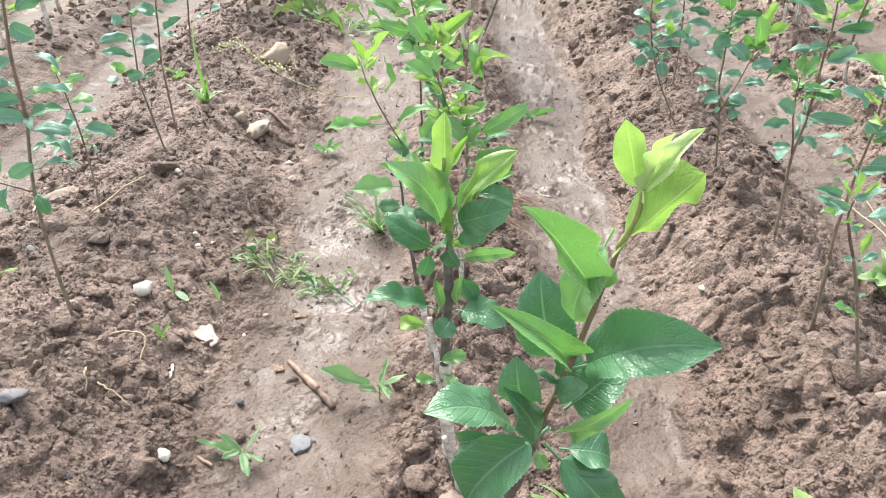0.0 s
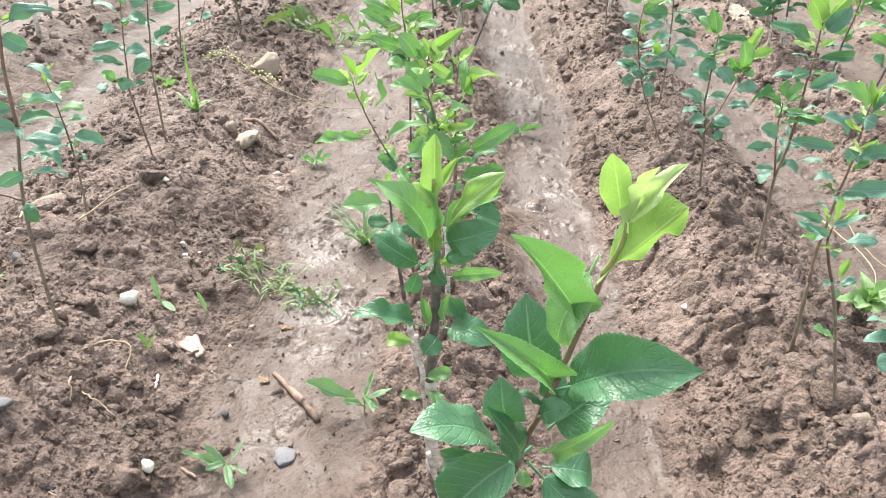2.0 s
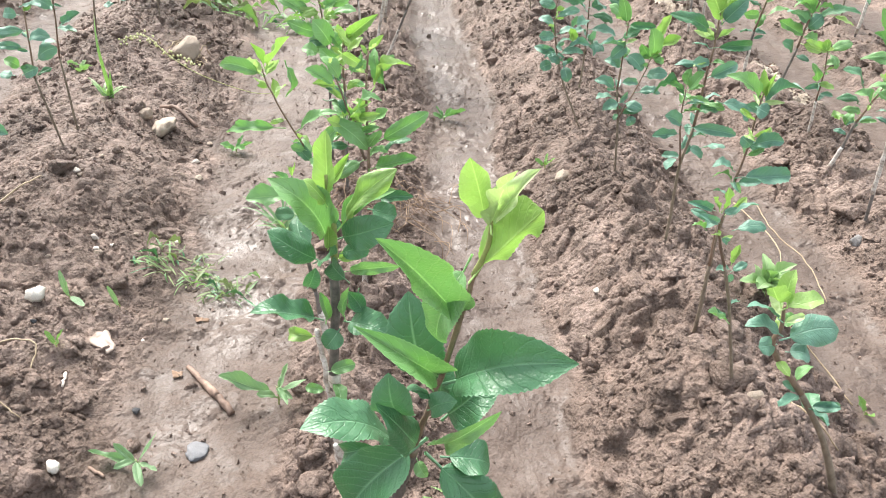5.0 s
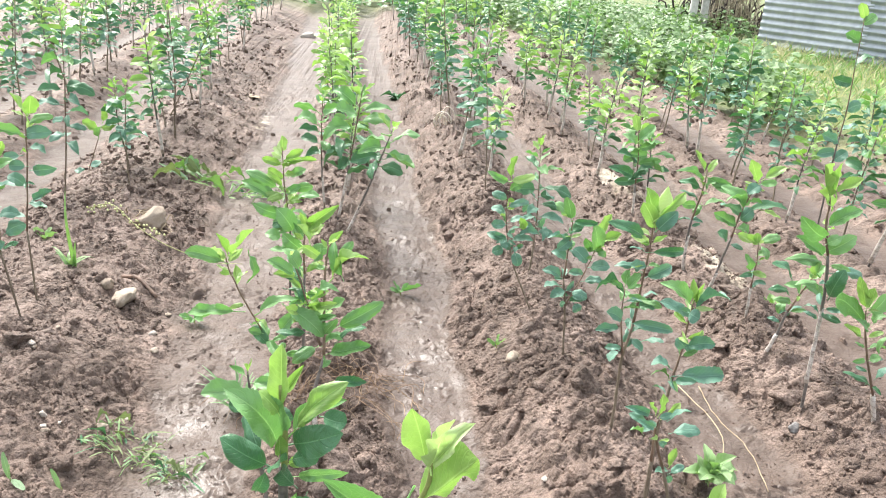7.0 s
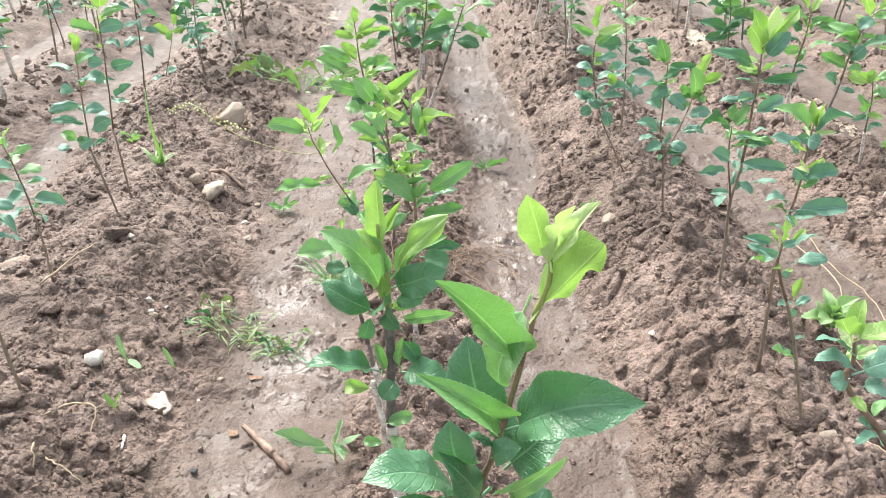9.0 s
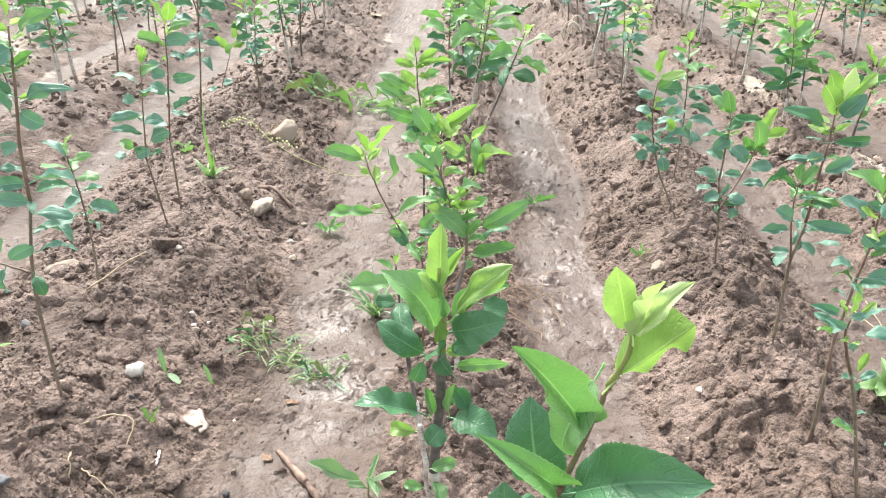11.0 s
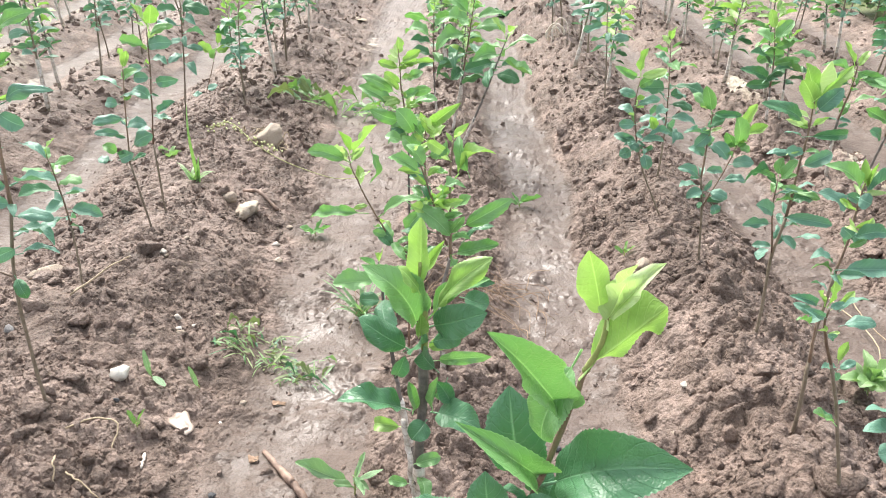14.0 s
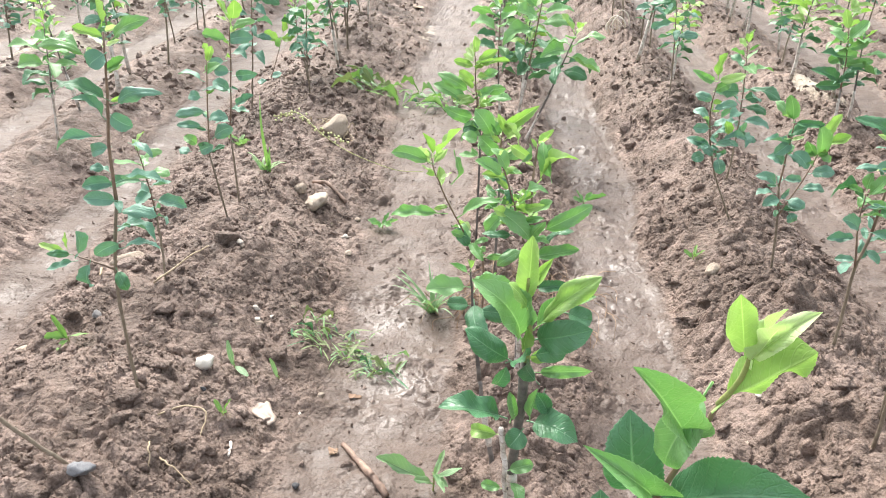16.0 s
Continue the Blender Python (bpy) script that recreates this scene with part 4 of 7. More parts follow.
lf(D, (0.114, 1.794, 0.634), (0.089, 1.793, 0.674), 0.032, "young", 1)
lf(D, (0.065, 1.773, 0.517), (0.109, 1.754, 0.492), 0.039, "mature", 3)
lf(D, (0.091, 1.764, 0.459), (0.055, 1.758, 0.411), 0.044, "fresh", 0)
lf(D, (0.123, 1.750, 0.377), (0.097, 1.732, 0.358), 0.039, "mature", 0)
lf(D, (0.163, 1.772, 0.469), (0.200, 1.768, 0.501), 0.037, "fresh", 1)
lf(D, (0.138, 1.745, 0.512), (0.182, 1.737, 0.544), 0.035, "fresh", 3)
lf(D, (0.126, 1.783, 0.587), (0.142, 1.781, 0.631), 0.032, "fresh", 0)
lf(D, (0.101, 1.783, 0.527), (0.053, 1.784, 0.551), 0.035, "mature", 0)
lf(D, (0.159, 1.728, 0.427), (0.186, 1.717, 0.470), 0.032, "fresh", 0)
lf(D, (0.111, 1.745, 0.420), (0.049, 1.727, 0.430), 0.037, "mature", 0)
lf(D, (0.137, 1.748, 0.378), (0.086, 1.726, 0.349), 0.041, "fresh", 3)

C = thing("apple_sapling", (-0.018, 2.450, ground_z(-0.018, 2.450)), "apple sapling with bright upright tip in the middle row", "sapling", "apple saplings in rows")
stem_part("trunk", C, [(-0.018, 2.450, ground_z(-0.018, 2.450) - 0.04), (-0.018, 2.450, 0.273), (-0.018, 2.450, 0.346), (-0.020, 2.450, 0.437)], 0.0060, 0.0045, BARK, 4, 0.001, seed=41)
stem_part("shoot", C, [(-0.020, 2.450, 0.437), (-0.036, 2.450, 0.544), (-0.042, 2.450, 0.628), (-0.045, 2.450, 0.674)], 0.0045, 0.0021, SHOOT, 4, 0.0008, seed=42)
lf(C, (-0.045, 2.456, 0.659), (-0.046, 2.462, 0.705), 0.034, "young", 1)
lf(C, (-0.030, 2.431, 0.642), (0.023, 2.410, 0.679), 0.032, "young", 1)
lf(C, (-0.043, 2.453, 0.626), (0.057, 2.455, 0.640), 0.030, "young", 1)
lf(C, (-0.049, 2.460, 0.615), (-0.106, 2.460, 0.631), 0.035, "young", 1)
lf(C, (-0.039, 2.447, 0.611), (-0.007, 2.440, 0.657), 0.030, "young", 1)
lf(C, (-0.066, 2.468, 0.540), (-0.148, 2.430, 0.595), 0.053, "fresh", 0)
lf(C, (-0.066, 2.441, 0.505), (-0.162, 2.439, 0.560), 0.052, "fresh", 0)
lf(C, (-0.029, 2.430, 0.535), (0.016, 2.428, 0.558), 0.045, "fresh", 1)
lf(C, (-0.003, 2.468, 0.500), (0.069, 2.442, 0.526), 0.053, "fresh", 0)
lf(C, (-0.003, 2.449, 0.539), (0.049, 2.427, 0.562), 0.041, "fresh", 0)
lf(C, (-0.048, 2.454, 0.456), (-0.123, 2.419, 0.491), 0.059, "fresh", 3)
lf(C, (-0.045, 2.470, 0.567), (-0.091, 2.477, 0.595), 0.044, "young", 1)
lf(C, (-0.020, 2.460, 0.579), (0.024, 2.464, 0.604), 0.041, "fresh", 3)
lf(C, (-0.013, 2.444, 0.468), (0.034, 2.442, 0.448), 0.055, "fresh", 0)
lf(C, (-0.024, 2.432, 0.433), (-0.071, 2.426, 0.427), 0.055, "mature", 3)
lf(C, (-0.014, 2.452, 0.396), (0.029, 2.456, 0.394), 0.049, "fresh", 3)

C2 = thing("apple_sapling", (0.061, 2.150, ground_z(0.061, 2.150)), "leafy apple sapling crowded between its neighbours", "sapling", "apple saplings in rows")
stem_part("trunk", C2, [(0.061, 2.150, ground_z(0.061, 2.150) - 0.04), (0.061, 2.150, 0.228), (0.062, 2.150, 0.306), (0.063, 2.150, 0.390)], 0.0070, 0.0053, BARK, 4, 0.001, seed=60)
stem_part("shoot", C2, [(0.063, 2.150, 0.390), (0.060, 2.150, 0.472), (0.064, 2.150, 0.542)], 0.0053, 0.0024, SHOOT, 4, 0.0008, seed=61)
stem_part("graft_tape", C2, [(0.061, 2.150, 0.228), (0.062, 2.150, 0.277), (0.063, 2.150, 0.325)], 0.0084, 0.0077, WRAP, 6, 0.0008, "pale weathered graft tape", seed=62)
lf(C2, (0.072, 2.152, 0.532), (0.147, 2.110, 0.608), 0.048, "young", 3)
lf(C2, (0.031, 2.138, 0.525), (-0.009, 2.127, 0.587), 0.071, "fresh", 0)
lf(C2, (0.081, 2.138, 0.519), (0.051, 2.141, 0.575), 0.032, "young", 1)
lf(C2, (-0.005, 2.142, 0.499), (-0.044, 2.138, 0.510), 0.052, "fresh", 0)
lf(C2, (0.048, 2.170, 0.456), (0.001, 2.160, 0.501), 0.059, "fresh", 0)
lf(C2, (0.075, 2.150, 0.507), (0.114, 2.152, 0.540), 0.042, "young", 1)
lf(C2, (0.055, 2.143, 0.518), (0.033, 2.142, 0.554), 0.042, "fresh", 3)
lf(C2, (0.075, 2.150, 0.454), (0.127, 2.156, 0.468), 0.048, "fresh", 0)
lf(C2, (0.057, 2.145, 0.429), (0.015, 2.142, 0.440), 0.048, "mature", 0)
lf(C2, (0.071, 2.165, 0.403), (0.123, 2.168, 0.400), 0.049, "fresh", 1)
lf(C2, (0.161, 2.141, 0.455), (0.196, 2.148, 0.495), 0.038, "fresh", 0)
lf(C2, (0.051, 2.169, 0.374), (0.018, 2.166, 0.385), 0.045, "mature", 3)

R2 = thing("apple_sapling", (0.890, 1.755, ground_z(0.890, 1.755)), "forked apple sapling with red-brown shoots on the ridge", "sapling", "apple saplings in rows")
stem_part("trunk", R2, [(0.890, 1.755, ground_z(0.890, 1.755) - 0.04), (0.890, 1.755, 0.170), (0.888, 1.751, 0.286), (0.884, 1.748, 0.391), (0.894, 1.745, 0.489)], 0.0068, 0.0051, GREY_STEM, 4, 0.001, seed=76)
stem_part("shoot", R2, [(0.894, 1.745, 0.489), (0.896, 1.742, 0.605), (0.898, 1.740, 0.677), (0.895, 1.737, 0.754)], 0.0051, 0.0024, SHOOT, 4, 0.0008, seed=77)
stem_part("branch", R2, [(0.882, 1.748, 0.399), (0.862, 1.745, 0.506), (0.858, 1.743, 0.579)], 0.0038, 0.0020, SHOOT, 4, 0.0008, seed=78)
lf(R2, (0.904, 1.754, 0.749), (0.922, 1.761, 0.826), 0.027, "tender", 2)
lf(R2, (0.897, 1.754, 0.757), (0.875, 1.761, 0.821), 0.041, "young", 1)
lf(R2, (0.897, 1.721, 0.765), (0.949, 1.725, 0.826), 0.028, "young", 1)
lf(R2, (0.901, 1.737, 0.737), (0.863, 1.730, 0.795), 0.047, "young", 1)
lf(R2, (0.902, 1.722, 0.739), (0.932, 1.708, 0.786), 0.048, "teal", 0)
lf(R2, (0.878, 1.739, 0.713), (0.790, 1.718, 0.751), 0.040, "mature", 0)
lf(R2, (0.902, 1.724, 0.682), (0.978, 1.733, 0.686), 0.032, "mature", 3)
lf(R2, (0.913, 1.760, 0.605), (0.968, 1.766, 0.633), 0.042, "teal", 0)
lf(R2, (0.890, 1.755, 0.673), (0.855, 1.743, 0.686), 0.038, "teal", 0)
lf(R2, (0.889, 1.759, 0.621), (0.826, 1.741, 0.637), 0.033, "teal", 0)
lf(R2, (0.940, 1.725, 0.558), (0.998, 1.708, 0.528), 0.050, "teal", 0)
lf(R2, (0.911, 1.760, 0.551), (0.948, 1.765, 0.558), 0.025, "teal", 0)
lf(R2, (0.902, 1.763, 0.521), (0.941, 1.749, 0.533), 0.039, "mature", 3)
lf(R2, (0.888, 1.731, 0.495), (0.978, 1.711, 0.490), 0.035, "teal", 0)
lf(R2, (0.901, 1.764, 0.433), (0.929, 1.747, 0.413), 0.031, "teal", 0)
lf(R2, (0.928, 1.758, 0.434), (0.971, 1.736, 0.451), 0.027, "teal", 0)
lf(R2, (0.858, 1.745, 0.590), (0.861, 1.745, 0.625), 0.034, "fresh", 1)
lf(R2, (0.858, 1.722, 0.590), (0.877, 1.713, 0.631), 0.037, "fresh", 0)
lf(R2, (0.862, 1.757, 0.561), (0.790, 1.745, 0.580), 0.030, "mature", 3)
lf(R2, (0.860, 1.764, 0.539), (0.877, 1.766, 0.560), 0.038, "fresh", 3)
lf(R2, (0.862, 1.740, 0.500), (0.821, 1.725, 0.524), 0.047, "teal", 0)
lf(R2, (0.859, 1.743, 0.475), (0.803, 1.734, 0.472), 0.026, "teal", 1)
lf(R2, (0.865, 1.734, 0.415), (0.845, 1.723, 0.394), 0.039, "teal", 0)
lf(R2, (0.891, 1.725, 0.647), (0.854, 1.718, 0.650), 0.030, "teal", 1)
lf(R2, (0.893, 1.750, 0.455), (0.929, 1.754, 0.468), 0.030, "teal", 0)

R2C = thing("apple_sapling", (0.916, 1.510, ground_z(0.916, 1.510)), "slender apple sapling with sparse large leaves", "sapling", "apple saplings in rows")
stem_part("trunk", R2C, [(0.916, 1.510, ground_z(0.916, 1.510) - 0.04), (0.916, 1.510, 0.162), (0.909, 1.510, 0.324), (0.916, 1.510, 0.476)], 0.0060, 0.0045, GREY_STEM, 4, 0.001, seed=105)
stem_part("shoot", R2C, [(0.916, 1.510, 0.476), (0.924, 1.510, 0.553), (0.925, 1.510, 0.627), (0.927, 1.510, 0.666)], 0.0045, 0.0021, SHOOT, 4, 0.0008, seed=106)
lf(R2C, (0.929, 1.516, 0.664), (0.917, 1.510, 0.712), 0.018, "young", 2)
lf(R2C, (0.934, 1.510, 0.658), (0.934, 1.496, 0.710), 0.015, "young", 2)
lf(R2C, (0.919, 1.510, 0.659), (0.859, 1.518, 0.698), 0.041, "fresh", 0)
lf(R2C, (0.935, 1.507, 0.647), (0.979, 1.475, 0.694), 0.041, "teal", 0)
lf(R2C, (0.917, 1.497, 0.643), (0.936, 1.488, 0.636), 0.045, "teal", 0)
lf(R2C, (0.924, 1.499, 0.562), (0.903, 1.500, 0.579), 0.037, "teal", 0)
lf(R2C, (0.928, 1.494, 0.566), (0.975, 1.479, 0.584), 0.037, "teal", 3)
lf(R2C, (0.913, 1.529, 0.494), (0.874, 1.528, 0.504), 0.043, "teal", 0)
lf(R2C, (0.932, 1.503, 0.492), (1.025, 1.511, 0.495), 0.052, "teal", 0)
lf(R2C, (0.936, 1.527, 0.621), (0.908, 1.526, 0.635), 0.026, "teal", 0)
lf(R2C, (0.926, 1.511, 0.560), (0.957, 1.511, 0.545), 0.026, "teal", 0)

R1 = thing("apple_sapling", (0.840, 2.140, ground_z(0.840, 2.140)), "bushy forked apple sapling with blue-green leaves", "sapling", "apple saplings in rows")
stem_part("trunk", R1, [(0.840, 2.140, ground_z(0.840, 2.140) - 0.04), (0.840, 2.140, 0.153), (0.824, 2.140, 0.324), (0.807, 2.140, 0.420)], 0.0060, 0.0045, GREY_STEM, 4, 0.001, seed=119)
stem_part("shoot", R1, [(0.807, 2.140, 0.420), (0.809, 2.140, 0.530), (0.809, 2.140, 0.609)], 0.0045, 0.0021, SHOOT, 4, 0.0008, seed=120)
stem_part("branch", R1, [(0.823, 2.140, 0.334), (0.872, 2.140, 0.465), (0.887, 2.140, 0.524)], 0.0034, 0.0018, SHOOT, 4, 0.0008, seed=121)
lf(R1, (0.800, 2.127, 0.611), (0.779, 2.122, 0.672), 0.048, "fresh", 1)
lf(R1, (0.811, 2.128, 0.602), (0.870, 2.106, 0.608), 0.028, "mature", 1)
lf(R1, (0.790, 2.151, 0.613), (0.758, 2.156, 0.645), 0.045, "fresh", 0)
lf(R1, (0.812, 2.156, 0.532), (0.747, 2.132, 0.552), 0.041, "teal", 3)
lf(R1, (0.813, 2.145, 0.544), (0.777, 2.134, 0.513), 0.045, "teal", 0)
lf(R1, (0.819, 2.126, 0.524), (0.856, 2.105, 0.491), 0.055, "teal", 0)
lf(R1, (0.818, 2.140, 0.441), (0.861, 2.140, 0.442), 0.031, "teal", 0)
lf(R1, (0.793, 2.124, 0.434), (0.745, 2.130, 0.455), 0.035, "teal", 3)
lf(R1, (0.797, 2.145, 0.398), (0.754, 2.136, 0.395), 0.042, "teal", 0)
lf(R1, (0.885, 2.134, 0.521), (0.864, 2.105, 0.602), 0.060, "fresh", 0)
lf(R1, (0.895, 2.132, 0.546), (0.942, 2.110, 0.580), 0.035, "young", 1)
lf(R1, (0.891, 2.131, 0.573), (0.905, 2.111, 0.633), 0.039, "young", 1)
lf(R1, (0.876, 2.121, 0.470), (0.923, 2.104, 0.481), 0.046, "teal", 0)
lf(R1, (0.873, 2.154, 0.411), (0.927, 2.145, 0.415), 0.036, "teal", 3)
lf(R1, (0.849, 2.135, 0.345), (0.862, 2.132, 0.321), 0.042, "teal", 3)
lf(R1, (0.851, 2.133, 0.486), (0.812, 2.131, 0.515), 0.041, "teal", 0)
lf(R1, (0.803, 2.135, 0.487), (0.764, 2.141, 0.504), 0.041, "teal", 0)
lf(R1, (0.804, 2.151, 0.562), (0.838, 2.131, 0.589), 0.041, "mature", 3)
lf(R1, (0.812, 2.129, 0.387), (0.773, 2.124, 0.370), 0.042, "teal", 3)
lf(R1, (0.834, 2.126, 0.387), (0.875, 2.110, 0.378), 0.042, "teal", 0)
lf(R1, (0.883, 2.153, 0.506), (0.857, 2.152, 0.543), 0.042, "fresh", 1)
lf(R1, (0.888, 2.123, 0.516), (0.912, 2.115, 0.509), 0.031, "fresh", 0)

R0 = thing("apple_sapling", (0.795, 2.460, ground_z(0.795, 2.460)), "leaning apple sapling with blue-green leaves on the ridge", "sapling", "apple saplings in rows")
stem_part("trunk", R0, [(0.795, 2.460, ground_z(0.795, 2.460) - 0.04), (0.795, 2.460, 0.144), (0.715, 2.460, 0.313), (0.684, 2.460, 0.410)], 0.0055, 0.0041, GREY_STEM, 4, 0.001, seed=145)
stem_part("shoot", R0, [(0.684, 2.460, 0.410), (0.667, 2.460, 0.513), (0.672, 2.460, 0.601)], 0.0041, 0.0019, SHOOT, 4, 0.0008, seed=146)
lf(R0, (0.674, 2.480, 0.617), (0.680, 2.458, 0.688), 0.044, "young", 1)
lf(R0, (0.662, 2.462, 0.608), (0.598, 2.441, 0.638), 0.032, "fresh", 3)
lf(R0, (0.675, 2.451, 0.611), (0.745, 2.458, 0.630), 0.037, "young", 1)
lf(R0, (0.674, 2.468, 0.577), (0.710, 2.464, 0.601), 0.039, "fresh", 3)
lf(R0, (0.666, 2.463, 0.549), (0.618, 2.467, 0.562), 0.039, "teal", 0)
lf(R0, (0.673, 2.440, 0.530), (0.735, 2.450, 0.545), 0.034, "teal", 0)
lf(R0, (0.666, 2.478, 0.495), (0.623, 2.484, 0.507), 0.047, "teal", 0)
lf(R0, (0.681, 2.476, 0.403), (0.619, 2.484, 0.419), 0.040, "teal", 0)
lf(R0, (0.673, 2.477, 0.371), (0.639, 2.467, 0.359), 0.047, "teal", 0)
lf(R0, (0.709, 2.444, 0.371), (0.721, 2.426, 0.332), 0.047, "teal", 0)
lf(R0, (0.729, 2.451, 0.451), (0.716, 2.445, 0.490), 0.035, "young", 1)
lf(R0, (0.698, 2.457, 0.409), (0.758, 2.437, 0.421), 0.040, "teal", 0)
lf(R0, (0.714, 2.441, 0.434), (0.780, 2.440, 0.445), 0.035, "teal", 3)
lf(R0, (0.668, 2.446, 0.466), (0.624, 2.446, 0.467), 0.042, "teal", 1)
lf(R0, (0.687, 2.474, 0.467), (0.736, 2.474, 0.481), 0.040, "teal", 3)
lf(R0, (0.693, 2.442, 0.384), (0.654, 2.432, 0.410), 0.040, "teal", 0)

R3 = thing("apple_sapling", (0.901, 1.240, ground_z(0.901, 1.240)), "thin apple sapling with sparse small leaf tufts", "sapling", "apple saplings in rows")
stem_part("trunk", R3, [(0.901, 1.240, ground_z(0.901, 1.240) - 0.04), (0.901, 1.240, 0.153), (0.855, 1.240, 0.334), (0.818, 1.240, 0.451)], 0.0062, 0.0046, GREY_STEM, 4, 0.001, seed=164)
stem_part("shoot", R3, [(0.818, 1.240, 0.451), (0.792, 1.240, 0.521), (0.792, 1.240, 0.555)], 0.0046, 0.0022, SHOOT, 4, 0.0008, seed=165)
lf(R3, (0.795, 1.249, 0.560), (0.797, 1.251, 0.599), 0.015, "young", 1)
lf(R3, (0.803, 1.248, 0.553), (0.828, 1.249, 0.583), 0.018, "young", 1)
lf(R3, (0.792, 1.258, 0.555), (0.775, 1.251, 0.582), 0.015, "young", 1)
lf(R3, (0.806, 1.226, 0.566), (0.839, 1.224, 0.584), 0.021, "teal", 0)
lf(R3, (0.831, 1.257, 0.518), (0.877, 1.255, 0.526), 0.033, "teal", 0)
lf(R3, (0.779, 1.258, 0.554), (0.736, 1.253, 0.570), 0.021, "teal", 0)
lf(R3, (0.776, 1.258, 0.536), (0.746, 1.263, 0.550), 0.020, "teal", 0)
lf(R3, (0.758, 1.220, 0.539), (0.737, 1.217, 0.549), 0.025, "fresh", 3)
lf(R3, (0.791, 1.245, 0.544), (0.767, 1.239, 0.531), 0.026, "teal", 0)
lf(R3, (0.800, 1.239, 0.509), (0.814, 1.240, 0.500), 0.017, "teal", 3)
lf(R3, (0.827, 1.236, 0.461), (0.833, 1.236, 0.497), 0.017, "young", 1)
lf(R3, (0.830, 1.246, 0.442), (0.806, 1.240, 0.443), 0.019, "teal", 1)
lf(R3, (0.833, 1.236, 0.445), (0.855, 1.238, 0.459), 0.021, "teal", 3)
lf(R3, (0.838, 1.256, 0.423), (0.847, 1.258, 0.407), 0.019, "teal", 1)
lf(R3, (0.845, 1.231, 0.339), (0.802, 1.218, 0.368), 0.023, "fresh", 1)
lf(R3, (0.793, 1.240, 0.559), (0.813, 1.239, 0.568), 0.018, "teal", 1)
lf(R3, (0.780, 1.225, 0.549), (0.744, 1.214, 0.569), 0.018, "teal", 0)

R3B = thing("apple_sapling", (0.883, 1.440, ground_z(0.883, 1.440)), "leafless cut apple stock on the ridge", "sapling", "apple saplings in rows")
stem_part("trunk", R3B, [(0.883, 1.440, ground_z(0.883, 1.440) - 0.04), (0.883, 1.440, 0.212), (0.879, 1.440, 0.318)], 0.0070, 0.0053, GREY_STEM, 4, 0.001, seed=184)
stem_part("shoot", R3B, [(0.879, 1.440, 0.318), (0.872, 1.440, 0.415)], 0.0053, 0.0024, SHOOT, 4, 0.0008, seed=185)

R4 = thing("apple_sapling", (1.002, 1.000, ground_z(1.002, 1.000)), "bowed apple sapling with a dark leaf tuft", "sapling", "apple saplings in rows")
stem_part("trunk", R4, [(1.002, 1.000, ground_z(1.002, 1.000) - 0.04), (1.002, 1.000, 0.146), (0.948, 1.000, 0.270), (0.880, 1.000, 0.378)], 0.0068, 0.0051, GREY_STEM, 4, 0.001, seed=187)
stem_part("shoot", R4, [(0.880, 1.000, 0.378), (0.813, 1.000, 0.465), (0.814, 1.000, 0.504), (0.809, 1.000, 0.546)], 0.0051, 0.0024, SHOOT, 4, 0.0008, seed=188)
lf(R4, (0.810, 0.999, 0.552), (0.808, 1.003, 0.606), 0.029, "young", 0)
lf(R4, (0.801, 0.998, 0.552), (0.776, 0.986, 0.590), 0.029, "young", 1)
lf(R4, (0.807, 0.986, 0.555), (0.855, 0.992, 0.568), 0.033, "young", 0)
lf(R4, (0.799, 0.988, 0.533), (0.753, 0.994, 0.551), 0.030, "teal", 0)
lf(R4, (0.808, 0.990, 0.504), (0.754, 0.985, 0.523), 0.034, "teal", 0)
lf(R4, (0.813, 0.999, 0.475), (0.787, 0.993, 0.475), 0.031, "teal", 3)
lf(R4, (0.829, 0.994, 0.494), (0.904, 1.003, 0.506), 0.048, "teal", 0)
lf(R4, (0.829, 0.982, 0.476), (0.858, 0.975, 0.472), 0.037, "teal", 0)
lf(R4, (0.824, 1.019, 0.503), (0.837, 1.010, 0.518), 0.023, "fresh", 1)

L1 = thing("apple_sapling", (-0.691, 1.420, ground_z(-0.691, 1.420)), "tall slender apple sapling with blue-green leaves", "sapling", "apple saplings in rows")
stem_part("trunk", L1, [(-0.691, 1.420, ground_z(-0.691, 1.420) - 0.04), (-0.691, 1.420, 0.121), (-0.692, 1.420, 0.313), (-0.683, 1.420, 0.454), (-0.652, 1.420, 0.601)], 0.0066, 0.005, GREY_STEM, 4, 0.001, seed=199)
stem_part("shoot", L1, [(-0.652, 1.420, 0.601), (-0.644, 1.420, 0.720), (-0.627, 1.420, 0.825), (-0.614, 1.420, 0.928)], 0.0058, 0.0027, SHOOT, 4, 0.0008, seed=200)
stem_part("branch", L1, [(-0.686, 1.420, 0.445), (-0.723, 1.420, 0.455), (-0.770, 1.420, 0.470)], 0.0044, 0.0023, SHOOT, 4, 0.0008, seed=201)
lf(L1, (-0.609, 1.414, 0.947), (-0.608, 1.409, 0.988), 0.031, "young", 1)
lf(L1, (-0.625, 1.433, 0.917), (-0.668, 1.418, 0.936), 0.024, "young", 1)
lf(L1, (-0.590, 1.412, 0.923), (-0.522, 1.404, 0.958), 0.034, "fresh", 0)
lf(L1, (-0.663, 1.423, 0.886), (-0.723, 1.394, 0.908), 0.032, "fresh", 3)
lf(L1, (-0.614, 1.408, 0.892), (-0.637, 1.393, 0.875), 0.052, "teal", 0)
lf(L1, (-0.626, 1.431, 0.860), (-0.588, 1.425, 0.882), 0.029, "fresh", 1)
